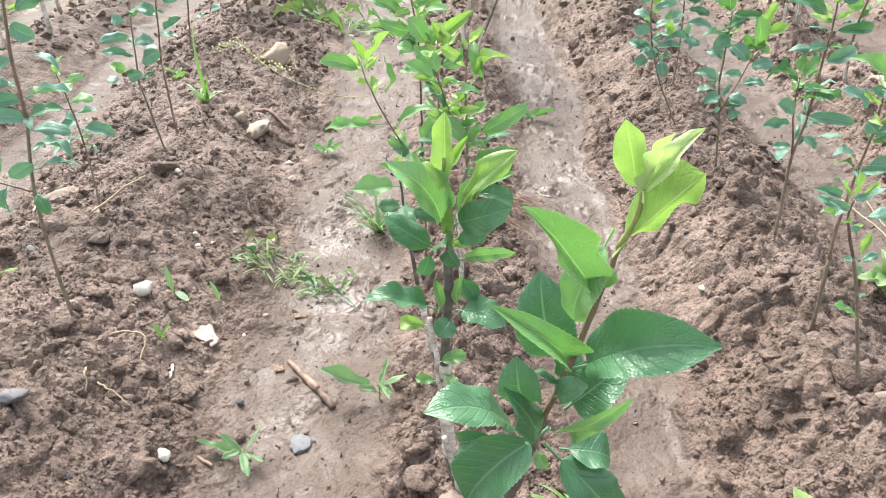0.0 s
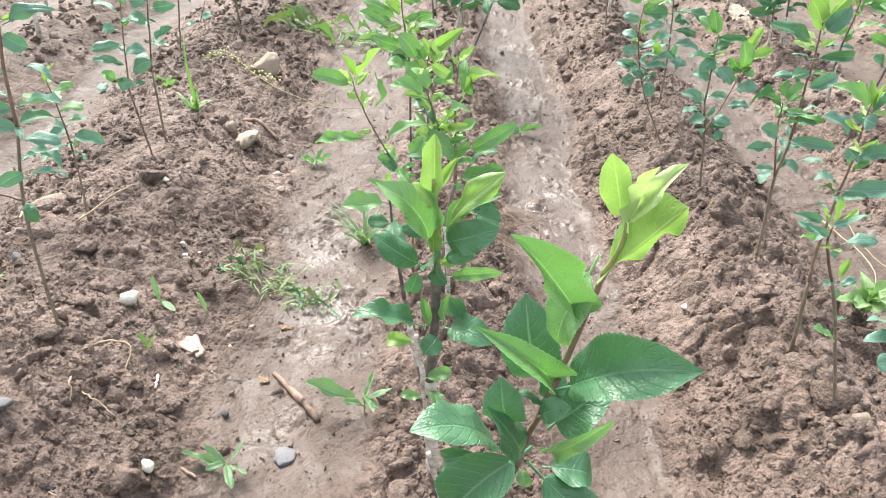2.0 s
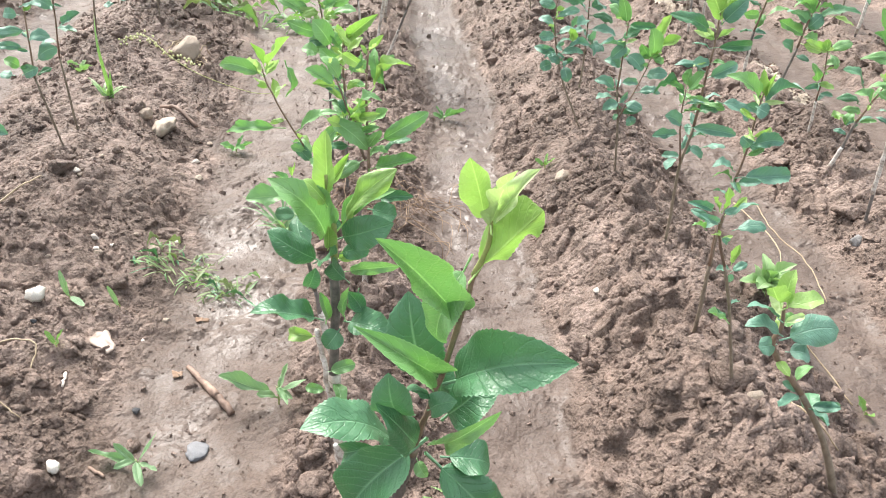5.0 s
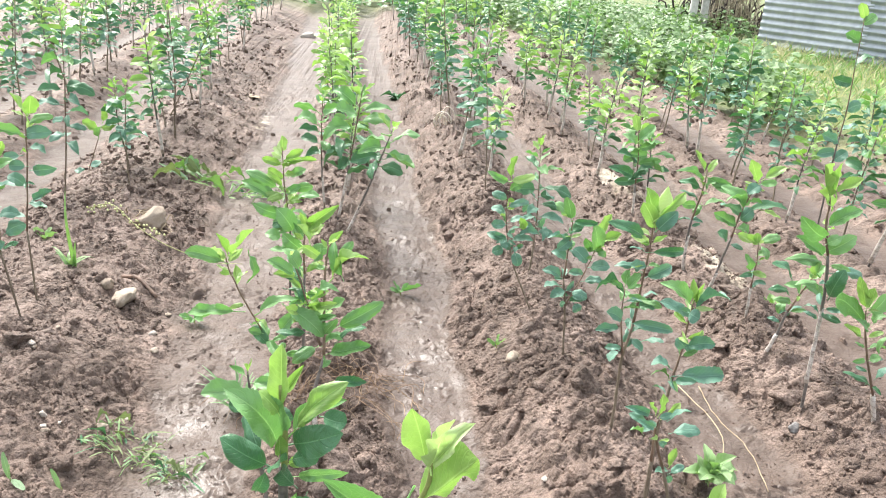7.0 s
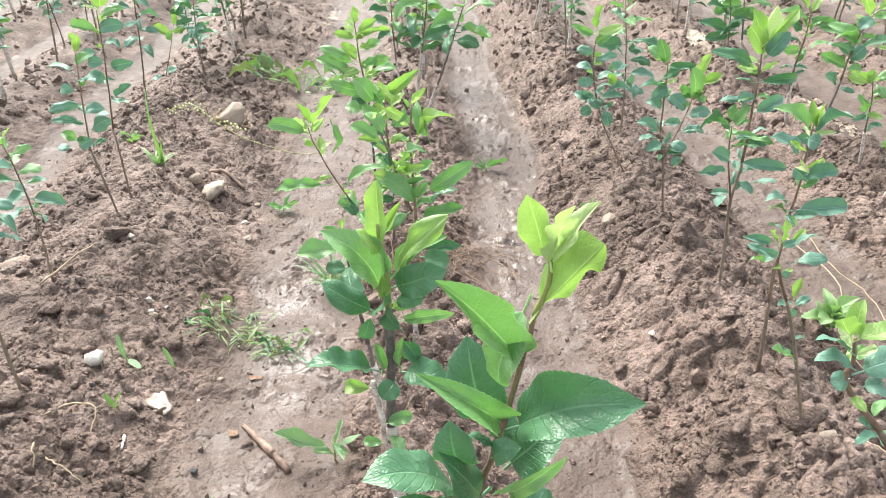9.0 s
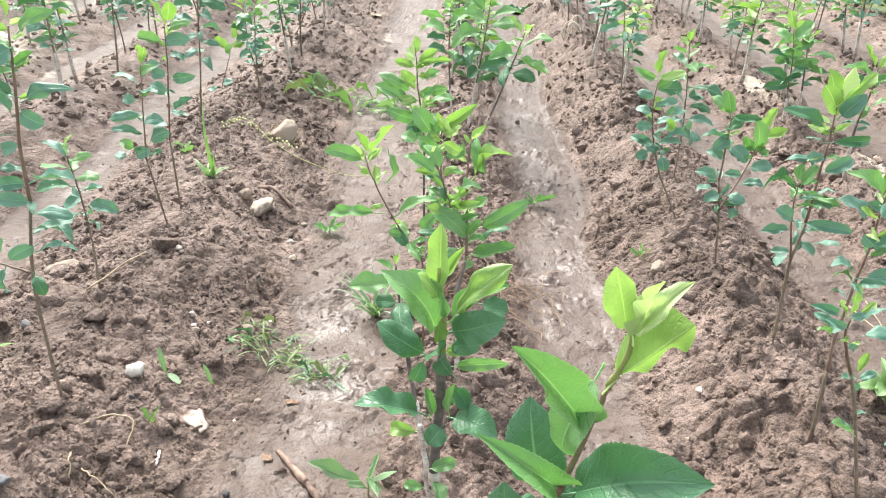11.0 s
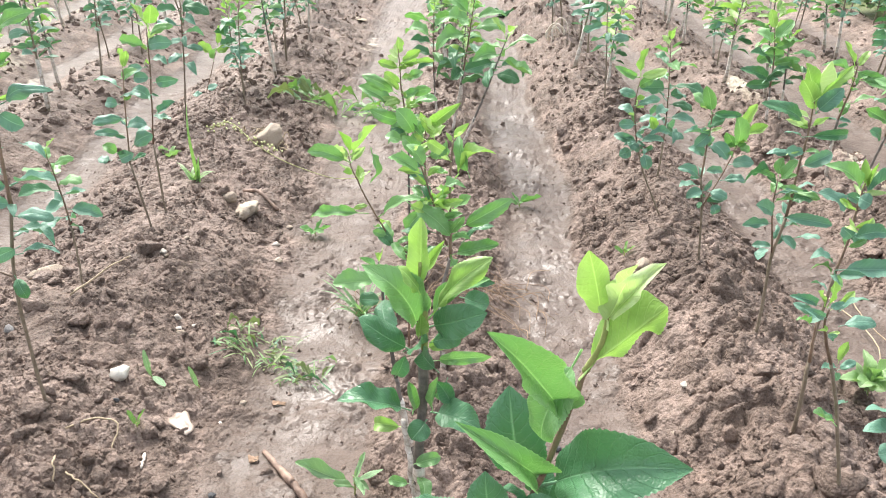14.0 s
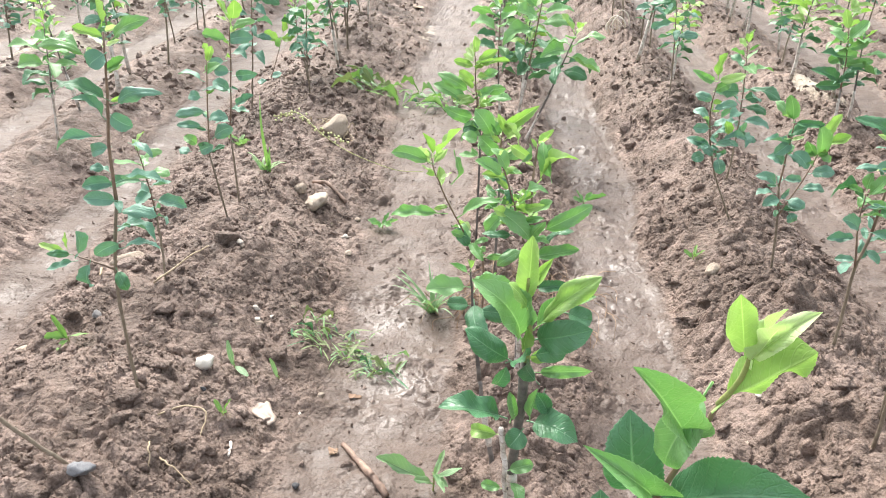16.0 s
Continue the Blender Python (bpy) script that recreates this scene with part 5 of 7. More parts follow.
lf(L1, (-0.633, 1.414, 0.811), (-0.697, 1.400, 0.838), 0.039, "mature", 0)
lf(L1, (-0.610, 1.419, 0.801), (-0.531, 1.424, 0.823), 0.032, "teal", 3)
lf(L1, (-0.646, 1.418, 0.775), (-0.679, 1.395, 0.814), 0.036, "teal", 0)
lf(L1, (-0.633, 1.426, 0.773), (-0.598, 1.430, 0.752), 0.044, "teal", 0)
lf(L1, (-0.679, 1.428, 0.728), (-0.744, 1.405, 0.711), 0.030, "teal", 3)
lf(L1, (-0.649, 1.420, 0.711), (-0.685, 1.424, 0.699), 0.036, "teal", 0)
lf(L1, (-0.593, 1.411, 0.725), (-0.554, 1.404, 0.708), 0.032, "teal", 3)
lf(L1, (-0.662, 1.415, 0.669), (-0.688, 1.413, 0.670), 0.025, "teal", 3)
lf(L1, (-0.667, 1.438, 0.629), (-0.711, 1.412, 0.630), 0.039, "teal", 0)
lf(L1, (-0.650, 1.410, 0.605), (-0.694, 1.383, 0.619), 0.039, "teal", 0)
lf(L1, (-0.631, 1.422, 0.646), (-0.547, 1.403, 0.661), 0.042, "teal", 0)
lf(L1, (-0.648, 1.424, 0.575), (-0.582, 1.429, 0.570), 0.043, "teal", 0)
lf(L1, (-0.653, 1.422, 0.544), (-0.591, 1.431, 0.519), 0.047, "teal", 0)
lf(L1, (-0.655, 1.401, 0.515), (-0.703, 1.391, 0.490), 0.040, "teal", 1)
lf(L1, (-0.644, 1.404, 0.506), (-0.577, 1.413, 0.504), 0.031, "teal", 0)
lf(L1, (-0.751, 1.404, 0.480), (-0.735, 1.396, 0.535), 0.052, "teal", 0)
lf(L1, (-0.793, 1.425, 0.470), (-0.844, 1.426, 0.485), 0.024, "young", 1)
lf(L1, (-0.794, 1.437, 0.476), (-0.791, 1.438, 0.509), 0.017, "young", 1)
lf(L1, (-0.782, 1.426, 0.449), (-0.832, 1.411, 0.434), 0.033, "teal", 1)
lf(L1, (-0.732, 1.408, 0.456), (-0.740, 1.410, 0.404), 0.045, "teal", 0)
lf(L1, (-0.674, 1.410, 0.444), (-0.657, 1.402, 0.407), 0.035, "mature", 0)

L2 = thing("apple_sapling", (-0.798, 2.260, ground_z(-0.798, 2.260)), "slender apple sapling with blue-green leaves on the ridge", "sapling", "apple saplings in rows")
stem_part("trunk", L2, [(-0.798, 2.260, ground_z(-0.798, 2.260) - 0.04), (-0.798, 2.260, 0.125), (-0.832, 2.260, 0.361)], 0.0060, 0.0045, GREY_STEM, 4, 0.001, seed=230)
stem_part("shoot", L2, [(-0.832, 2.260, 0.361), (-0.818, 2.260, 0.509), (-0.799, 2.260, 0.669)], 0.0045, 0.0021, SHOOT, 4, 0.0008, seed=231)
lf(L2, (-0.799, 2.263, 0.666), (-0.802, 2.255, 0.699), 0.030, "young", 1)
lf(L2, (-0.830, 2.262, 0.592), (-0.892, 2.261, 0.606), 0.050, "teal", 0)
lf(L2, (-0.832, 2.251, 0.541), (-0.868, 2.249, 0.542), 0.043, "teal", 3)
lf(L2, (-0.829, 2.255, 0.497), (-0.911, 2.240, 0.486), 0.043, "teal", 0)
lf(L2, (-0.813, 2.251, 0.477), (-0.751, 2.233, 0.489), 0.050, "teal", 0)
lf(L2, (-0.805, 2.253, 0.420), (-0.746, 2.240, 0.456), 0.058, "teal", 0)
lf(L2, (-0.851, 2.266, 0.447), (-0.910, 2.239, 0.455), 0.033, "teal", 0)
lf(L2, (-0.873, 2.271, 0.386), (-0.904, 2.260, 0.410), 0.044, "fresh", 3)
lf(L2, (-0.899, 2.271, 0.361), (-0.930, 2.267, 0.367), 0.047, "teal", 0)
lf(L2, (-0.859, 2.259, 0.369), (-0.817, 2.256, 0.389), 0.052, "teal", 0)
lf(L2, (-0.815, 2.272, 0.613), (-0.772, 2.268, 0.637), 0.042, "fresh", 3)
lf(L2, (-0.794, 2.246, 0.652), (-0.774, 2.239, 0.696), 0.029, "young", 1)
lf(L2, (-0.813, 2.252, 0.566), (-0.755, 2.232, 0.575), 0.042, "teal", 1)

L2B = thing("apple_sapling", (-0.817, 2.410, ground_z(-0.817, 2.410)), "slender apple sapling with blue-green leaves on the ridge", "sapling", "apple saplings in rows")
stem_part("trunk", L2B, [(-0.817, 2.410, ground_z(-0.817, 2.410) - 0.04), (-0.817, 2.410, 0.121), (-0.820, 2.410, 0.365)], 0.0060, 0.0045, GREY_STEM, 4, 0.001, seed=246)
stem_part("shoot", L2B, [(-0.820, 2.410, 0.365), (-0.795, 2.410, 0.576), (-0.783, 2.410, 0.728)], 0.0045, 0.0021, SHOOT, 4, 0.0008, seed=247)
lf(L2B, (-0.780, 2.416, 0.725), (-0.809, 2.394, 0.797), 0.052, "young", 1)
lf(L2B, (-0.763, 2.392, 0.741), (-0.746, 2.376, 0.795), 0.056, "young", 1)
lf(L2B, (-0.794, 2.421, 0.670), (-0.719, 2.417, 0.682), 0.057, "teal", 0)
lf(L2B, (-0.776, 2.413, 0.705), (-0.704, 2.404, 0.735), 0.039, "fresh", 0)
lf(L2B, (-0.798, 2.404, 0.674), (-0.868, 2.405, 0.691), 0.039, "fresh", 1)
lf(L2B, (-0.812, 2.404, 0.608), (-0.862, 2.411, 0.587), 0.047, "teal", 0)
lf(L2B, (-0.786, 2.425, 0.559), (-0.721, 2.423, 0.570), 0.047, "teal", 3)
lf(L2B, (-0.815, 2.426, 0.511), (-0.863, 2.426, 0.536), 0.053, "teal", 0)
lf(L2B, (-0.787, 2.402, 0.474), (-0.724, 2.381, 0.512), 0.048, "teal", 1)
lf(L2B, (-0.805, 2.415, 0.457), (-0.746, 2.394, 0.455), 0.040, "teal", 1)
lf(L2B, (-0.822, 2.415, 0.411), (-0.867, 2.407, 0.405), 0.048, "teal", 0)
lf(L2B, (-0.790, 2.428, 0.627), (-0.748, 2.434, 0.616), 0.047, "teal", 0)
lf(L2B, (-0.798, 2.402, 0.578), (-0.842, 2.398, 0.577), 0.047, "teal", 0)

# the middle row behind them
sapling((0.11, 1.385), (0.05, 1.36, 0.55), 21, 7, 0.06, "fresh", 0.0095, (0.10, 0.34), 0.012, 0.78, "short dark apple stock with a pale sprouting bud", None)
sapling((0.11, 3.30), (0.29, 3.28, 0.56), 26, 12, 0.10, "fresh", 0.009, (0.0, 0.28), 0.012, 0.62, "steeply leaning apple sapling with whitened foot")
sapling((0.06, 3.44), (0.15, 3.46, 0.68), 27, 18, 0.09, "bright", 0.009, (0.05, 0.38), 0.012, 0.45, "apple sapling with whitened lower stem")
sapling((-0.01, 3.59), (-0.03, 3.59, 0.62), 28, 15, 0.085, "bright", 0.0075, (0.05, 0.3), 0.015, 0.45, "apple sapling with whitened lower stem")

# the row on the right-hand ridge
sapling((0.82, 2.72), (0.80, 2.73, 0.68), 37, 20, 0.066, "teal", 0.0055, None, 0.02, 0.3)
sapling((0.74, 3.64), (0.69, 3.64, 0.77), 38, 16, 0.066, "teal", 0.0055, None, 0.02, 0.4)

# the next row beyond it
S0 = thing("apple_sapling", (1.518, 3.020, ground_z(1.518, 3.020)), "stout apple sapling with whitewashed stem", "sapling", "apple saplings in rows")
stem_part("trunk", S0, [(1.518, 3.020, ground_z(1.518, 3.020) - 0.04), (1.518, 3.020, 0.090), (1.507, 3.020, 0.209), (1.509, 3.020, 0.325)], 0.0092, 0.0069, BARK, 4, 0.001, seed=1)
stem_part("shoot", S0, [(1.509, 3.020, 0.325), (1.528, 3.020, 0.439), (1.532, 3.020, 0.537)], 0.0069, 0.0032, SHOOT, 4, 0.0008, seed=2)
stem_part("graft_tape", S0, [(1.516, 3.020, 0.101), (1.509, 3.020, 0.182), (1.509, 3.020, 0.254)], 0.0110, 0.0101, WRAP, 6, 0.0008, "pale weathered graft tape", seed=3)
lf(S0, (1.527, 3.038, 0.532), (1.475, 3.024, 0.607), 0.047, "young", 1)
lf(S0, (1.542, 3.039, 0.520), (1.572, 3.045, 0.571), 0.036, "young", 1)
lf(S0, (1.543, 3.015, 0.503), (1.628, 2.980, 0.477), 0.055, "fresh", 0)
lf(S0, (1.558, 3.007, 0.476), (1.678, 2.948, 0.438), 0.056, "fresh", 0)
lf(S0, (1.519, 3.022, 0.487), (1.402, 2.979, 0.537), 0.055, "fresh", 0)
lf(S0, (1.511, 3.019, 0.463), (1.427, 3.010, 0.485), 0.055, "mature", 3)
lf(S0, (1.520, 3.032, 0.410), (1.436, 2.997, 0.453), 0.062, "mature", 0)
lf(S0, (1.522, 3.039, 0.382), (1.459, 3.017, 0.392), 0.048, "fresh", 1)
lf(S0, (1.545, 3.007, 0.395), (1.617, 2.990, 0.411), 0.047, "fresh", 0)
lf(S0, (1.540, 3.038, 0.384), (1.520, 3.026, 0.342), 0.048, "fresh", 0)
lf(S0, (1.537, 3.005, 0.457), (1.579, 2.996, 0.499), 0.047, "fresh", 3)

S0B = thing("apple_sapling", (1.558, 2.830, ground_z(1.558, 2.830)), "spreading apple sapling with whitewashed foot", "sapling", "apple saplings in rows")
stem_part("trunk", S0B, [(1.558, 2.830, ground_z(1.558, 2.830) - 0.04), (1.558, 2.830, 0.111), (1.580, 2.830, 0.228), (1.599, 2.830, 0.328)], 0.0085, 0.0064, BARK, 4, 0.001, seed=16)
stem_part("shoot", S0B, [(1.599, 2.830, 0.328), (1.612, 2.830, 0.425), (1.639, 2.830, 0.509), (1.656, 2.830, 0.556)], 0.0064, 0.0030, SHOOT, 4, 0.0008, seed=17)
stem_part("graft_tape", S0B, [(1.557, 2.830, 0.116), (1.565, 2.830, 0.144), (1.573, 2.830, 0.178)], 0.0102, 0.0094, WRAP, 6, 0.0008, "pale weathered graft tape", seed=18)
lf(S0B, (1.649, 2.827, 0.556), (1.596, 2.793, 0.640), 0.045, "young", 1)
lf(S0B, (1.672, 2.821, 0.571), (1.743, 2.830, 0.615), 0.050, "young", 1)
lf(S0B, (1.657, 2.822, 0.541), (1.614, 2.809, 0.512), 0.066, "teal", 0)
lf(S0B, (1.665, 2.832, 0.544), (1.723, 2.829, 0.555), 0.040, "fresh", 1)
lf(S0B, (1.652, 2.847, 0.433), (1.761, 2.789, 0.466), 0.062, "mature", 0)
lf(S0B, (1.699, 2.827, 0.443), (1.770, 2.820, 0.418), 0.041, "young", 1)
lf(S0B, (1.617, 2.835, 0.411), (1.527, 2.809, 0.465), 0.083, "teal", 0)
lf(S0B, (1.620, 2.835, 0.400), (1.653, 2.829, 0.445), 0.073, "teal", 0)
lf(S0B, (1.605, 2.828, 0.377), (1.505, 2.804, 0.430), 0.054, "fresh", 1)
lf(S0B, (1.647, 2.847, 0.456), (1.536, 2.863, 0.517), 0.062, "fresh", 0)
lf(S0B, (1.576, 2.814, 0.327), (1.530, 2.799, 0.357), 0.062, "mature", 0)
lf(S0B, (1.619, 2.828, 0.342), (1.676, 2.806, 0.327), 0.049, "young", 1)
lf(S0B, (1.618, 2.828, 0.449), (1.540, 2.798, 0.490), 0.053, "fresh", 3)
lf(S0B, (1.612, 2.825, 0.367), (1.654, 2.813, 0.362), 0.048, "fresh", 3)

S1 = thing("apple_sapling", (1.613, 2.600, ground_z(1.613, 2.600)), "short apple sapling with whitewashed stem", "sapling", "apple saplings in rows")
stem_part("trunk", S1, [(1.613, 2.600, ground_z(1.613, 2.600) - 0.04), (1.613, 2.600, 0.095), (1.603, 2.600, 0.224)], 0.0068, 0.0051, BARK, 4, 0.001, seed=34)
stem_part("shoot", S1, [(1.603, 2.600, 0.224), (1.601, 2.600, 0.328), (1.591, 2.600, 0.395)], 0.0051, 0.0024, SHOOT, 4, 0.0008, seed=35)
stem_part("graft_tape", S1, [(1.611, 2.600, 0.102), (1.608, 2.600, 0.153), (1.603, 2.600, 0.221)], 0.0082, 0.0075, WRAP, 6, 0.0008, "pale weathered graft tape", seed=36)
lf(S1, (1.595, 2.608, 0.392), (1.509, 2.588, 0.430), 0.045, "young", 1)
lf(S1, (1.604, 2.608, 0.398), (1.666, 2.605, 0.422), 0.048, "fresh", 0)
lf(S1, (1.603, 2.598, 0.385), (1.624, 2.572, 0.348), 0.045, "fresh", 0)
lf(S1, (1.586, 2.583, 0.289), (1.643, 2.585, 0.277), 0.035, "young", 1)
lf(S1, (1.595, 2.614, 0.287), (1.554, 2.596, 0.352), 0.038, "fresh", 3)
lf(S1, (1.580, 2.590, 0.399), (1.578, 2.593, 0.435), 0.037, "young", 1)
lf(S1, (1.605, 2.608, 0.347), (1.646, 2.610, 0.361), 0.038, "fresh", 0)

S2A = thing("apple_sapling", (1.569, 2.340, ground_z(1.569, 2.340)), "leaning apple sapling with whitewashed foot", "sapling", "apple saplings in rows")
stem_part("trunk", S2A, [(1.569, 2.340, ground_z(1.569, 2.340) - 0.04), (1.569, 2.340, 0.080), (1.593, 2.340, 0.171), (1.611, 2.340, 0.260)], 0.0085, 0.0064, BARK, 4, 0.001, seed=45)
stem_part("shoot", S2A, [(1.611, 2.340, 0.260), (1.642, 2.340, 0.337), (1.667, 2.340, 0.391)], 0.0064, 0.0030, SHOOT, 4, 0.0008, seed=46)
stem_part("graft_tape", S2A, [(1.568, 2.340, 0.085), (1.581, 2.340, 0.128), (1.594, 2.340, 0.174)], 0.0102, 0.0094, WRAP, 6, 0.0008, "pale weathered graft tape", seed=47)
lf(S2A, (1.587, 2.336, 0.388), (1.513, 2.320, 0.434), 0.060, "mature", 0)
lf(S2A, (1.600, 2.348, 0.320), (1.529, 2.332, 0.341), 0.040, "mature", 3)
lf(S2A, (1.602, 2.355, 0.285), (1.582, 2.346, 0.251), 0.043, "fresh", 3)
lf(S2A, (1.648, 2.351, 0.332), (1.683, 2.352, 0.368), 0.043, "fresh", 0)
lf(S2A, (1.625, 2.324, 0.333), (1.578, 2.330, 0.361), 0.054, "fresh", 3)
lf(S2A, (1.643, 2.335, 0.360), (1.720, 2.339, 0.319), 0.042, "fresh", 0)
lf(S2A, (1.610, 2.334, 0.295), (1.546, 2.320, 0.309), 0.035, "fresh", 0)
lf(S2A, (1.666, 2.350, 0.376), (1.696, 2.348, 0.423), 0.054, "fresh", 1)
lf(S2A, (1.656, 2.321, 0.399), (1.647, 2.308, 0.445), 0.035, "young", 1)

S2B = thing("apple_sapling", (1.557, 2.040, ground_z(1.557, 2.040)), "tall apple sapling with whitewashed stem", "sapling", "apple saplings in rows")
stem_part("trunk", S2B, [(1.557, 2.040, ground_z(1.557, 2.040) - 0.04), (1.557, 2.040, 0.087), (1.542, 2.040, 0.302), (1.529, 2.040, 0.463), (1.507, 2.040, 0.579)], 0.0082, 0.0062, BARK, 4, 0.001, seed=58)
stem_part("shoot", S2B, [(1.507, 2.040, 0.579), (1.479, 2.040, 0.665), (1.472, 2.040, 0.724), (1.462, 2.040, 0.773)], 0.0062, 0.0029, SHOOT, 4, 0.0008, seed=59)
stem_part("graft_tape", S2B, [(1.550, 2.040, 0.173), (1.542, 2.040, 0.302), (1.535, 2.040, 0.417)], 0.0098, 0.0090, WRAP, 6, 0.0008, "pale weathered graft tape", seed=60)
lf(S2B, (1.466, 2.035, 0.750), (1.419, 2.007, 0.841), 0.040, "young", 1)
lf(S2B, (1.483, 2.047, 0.756), (1.464, 2.024, 0.843), 0.040, "young", 1)
lf(S2B, (1.480, 2.037, 0.763), (1.521, 2.005, 0.810), 0.040, "young", 1)
lf(S2B, (1.494, 2.060, 0.710), (1.437, 2.035, 0.760), 0.058, "young", 1)
lf(S2B, (1.477, 2.028, 0.635), (1.388, 2.004, 0.696), 0.066, "fresh", 0)
lf(S2B, (1.492, 2.047, 0.663), (1.556, 2.027, 0.719), 0.056, "fresh", 0)
lf(S2B, (1.502, 2.043, 0.587), (1.558, 2.022, 0.644), 0.061, "fresh", 0)
lf(S2B, (1.493, 2.039, 0.579), (1.415, 2.049, 0.625), 0.047, "fresh", 1)
lf(S2B, (1.551, 2.054, 0.522), (1.642, 2.065, 0.508), 0.044, "teal", 0)
lf(S2B, (1.533, 2.021, 0.463), (1.532, 1.988, 0.554), 0.064, "mature", 0)
lf(S2B, (1.526, 2.059, 0.463), (1.437, 2.032, 0.491), 0.044, "fresh", 0)
lf(S2B, (1.474, 2.026, 0.565), (1.408, 2.005, 0.572), 0.042, "fresh", 0)
lf(S2B, (1.492, 2.040, 0.524), (1.386, 2.013, 0.576), 0.037, "fresh", 3)
lf(S2B, (1.488, 2.025, 0.619), (1.514, 2.015, 0.642), 0.044, "fresh", 0)

S4 = thing("apple_sapling", (1.476, 3.660, ground_z(1.476, 3.660)), "apple sapling with bright tip and pale foot", "sapling", "apple saplings in rows")
stem_part("trunk", S4, [(1.476, 3.660, ground_z(1.476, 3.660) - 0.04), (1.476, 3.660, 0.107), (1.462, 3.660, 0.269)], 0.0080, 0.0060, BARK, 4, 0.001, seed=76)
stem_part("shoot", S4, [(1.462, 3.660, 0.269), (1.454, 3.660, 0.401), (1.432, 3.660, 0.529)], 0.0060, 0.0028, SHOOT, 4, 0.0008, seed=77)
stem_part("graft_tape", S4, [(1.474, 3.660, 0.116), (1.470, 3.660, 0.165), (1.466, 3.660, 0.225)], 0.0096, 0.0088, WRAP, 6, 0.0008, "pale weathered graft tape", seed=78)
lf(S4, (1.437, 3.677, 0.525), (1.413, 3.685, 0.597), 0.052, "young", 1)
lf(S4, (1.440, 3.641, 0.491), (1.500, 3.650, 0.561), 0.071, "fresh", 1)
lf(S4, (1.449, 3.645, 0.448), (1.517, 3.635, 0.478), 0.055, "fresh", 1)
lf(S4, (1.429, 3.644, 0.476), (1.357, 3.627, 0.513), 0.058, "fresh", 3)
lf(S4, (1.459, 3.660, 0.372), (1.554, 3.637, 0.400), 0.059, "fresh", 0)
lf(S4, (1.453, 3.642, 0.334), (1.516, 3.609, 0.365), 0.059, "mature", 0)
lf(S4, (1.432, 3.642, 0.376), (1.336, 3.606, 0.433), 0.068, "mature", 0)
lf(S4, (1.438, 3.651, 0.315), (1.312, 3.603, 0.361), 0.069, "mature", 0)
lf(S4, (1.433, 3.670, 0.412), (1.392, 3.677, 0.378), 0.059, "fresh", 1)
lf(S4, (1.465, 3.677, 0.279), (1.369, 3.689, 0.269), 0.059, "mature", 0)
lf(S4, (1.449, 3.660, 0.430), (1.390, 3.637, 0.447), 0.055, "fresh", 3)

TT = thing("apple_sapling", (2.230, 3.350, ground_z(2.230, 3.350)), "tall dark bare-stemmed sapling above its neighbours", "sapling", "apple saplings in rows")
stem_part("trunk", TT, [(2.230, 3.350, ground_z(2.230, 3.350) - 0.04), (2.230, 3.350, 0.242), (2.222, 3.350, 0.375), (2.219, 3.350, 0.512), (2.219, 3.350, 0.631)], 0.0068, 0.0051, BARK, 4, 0.001, seed=91)
stem_part("shoot", TT, [(2.219, 3.350, 0.631), (2.219, 3.350, 0.761), (2.203, 3.350, 0.947), (2.189, 3.350, 1.126)], 0.0051, 0.0024, SHOOT, 4, 0.0008, seed=92)
lf(TT, (2.219, 3.352, 0.525), (2.266, 3.343, 0.570), 0.072, "teal", 1)
lf(TT, (2.218, 3.347, 0.606), (2.131, 3.327, 0.644), 0.065, "teal", 1)
lf(TT, (2.230, 3.369, 0.654), (2.290, 3.361, 0.686), 0.065, "teal", 1)
lf(TT, (2.226, 3.361, 0.746), (2.289, 3.369, 0.774), 0.071, "teal", 0)
lf(TT, (2.229, 3.370, 0.560), (2.156, 3.375, 0.541), 0.059, "teal", 0)
lf(TT, (2.212, 3.358, 0.860), (2.119, 3.329, 0.883), 0.064, "mature", 1)
lf(TT, (2.200, 3.339, 0.936), (2.267, 3.342, 0.977), 0.070, "mature", 0)
lf(TT, (2.208, 3.367, 1.030), (2.146, 3.376, 1.060), 0.064, "fresh", 1)
lf(TT, (2.197, 3.362, 1.101), (2.242, 3.361, 1.140), 0.058, "fresh", 0)
lf(TT, (2.200, 3.369, 1.125), (2.155, 3.340, 1.182), 0.048, "young", 1)
lf(TT, (2.219, 3.353, 0.709), (2.146, 3.350, 0.730), 0.058, "teal", 0)

S3 = thing("apple_sapling", (1.729, 1.920, ground_z(1.729, 1.920)), "stout apple sapling with whitewashed stem", "sapling", "apple saplings in rows")
stem_part("trunk", S3, [(1.729, 1.920, ground_z(1.729, 1.920) - 0.04), (1.729, 1.920, 0.042), (1.680, 1.920, 0.204)], 0.0085, 0.0064, BARK, 4, 0.001, seed=105)
stem_part("shoot", S3, [(1.680, 1.920, 0.204), (1.613, 1.920, 0.360), (1.580, 1.920, 0.472)], 0.0064, 0.0030, SHOOT, 4, 0.0008, seed=106)
stem_part("graft_tape", S3, [(1.726, 1.920, 0.054), (1.703, 1.920, 0.130), (1.676, 1.920, 0.212)], 0.0102, 0.0094, WRAP, 6, 0.0008, "pale weathered graft tape", seed=107)
lf(S3, (1.587, 1.934, 0.477), (1.534, 1.913, 0.568), 0.039, "young", 1)
lf(S3, (1.572, 1.905, 0.494), (1.574, 1.902, 0.544), 0.042, "young", 1)
lf(S3, (1.589, 1.910, 0.471), (1.624, 1.916, 0.524), 0.056, "fresh", 0)
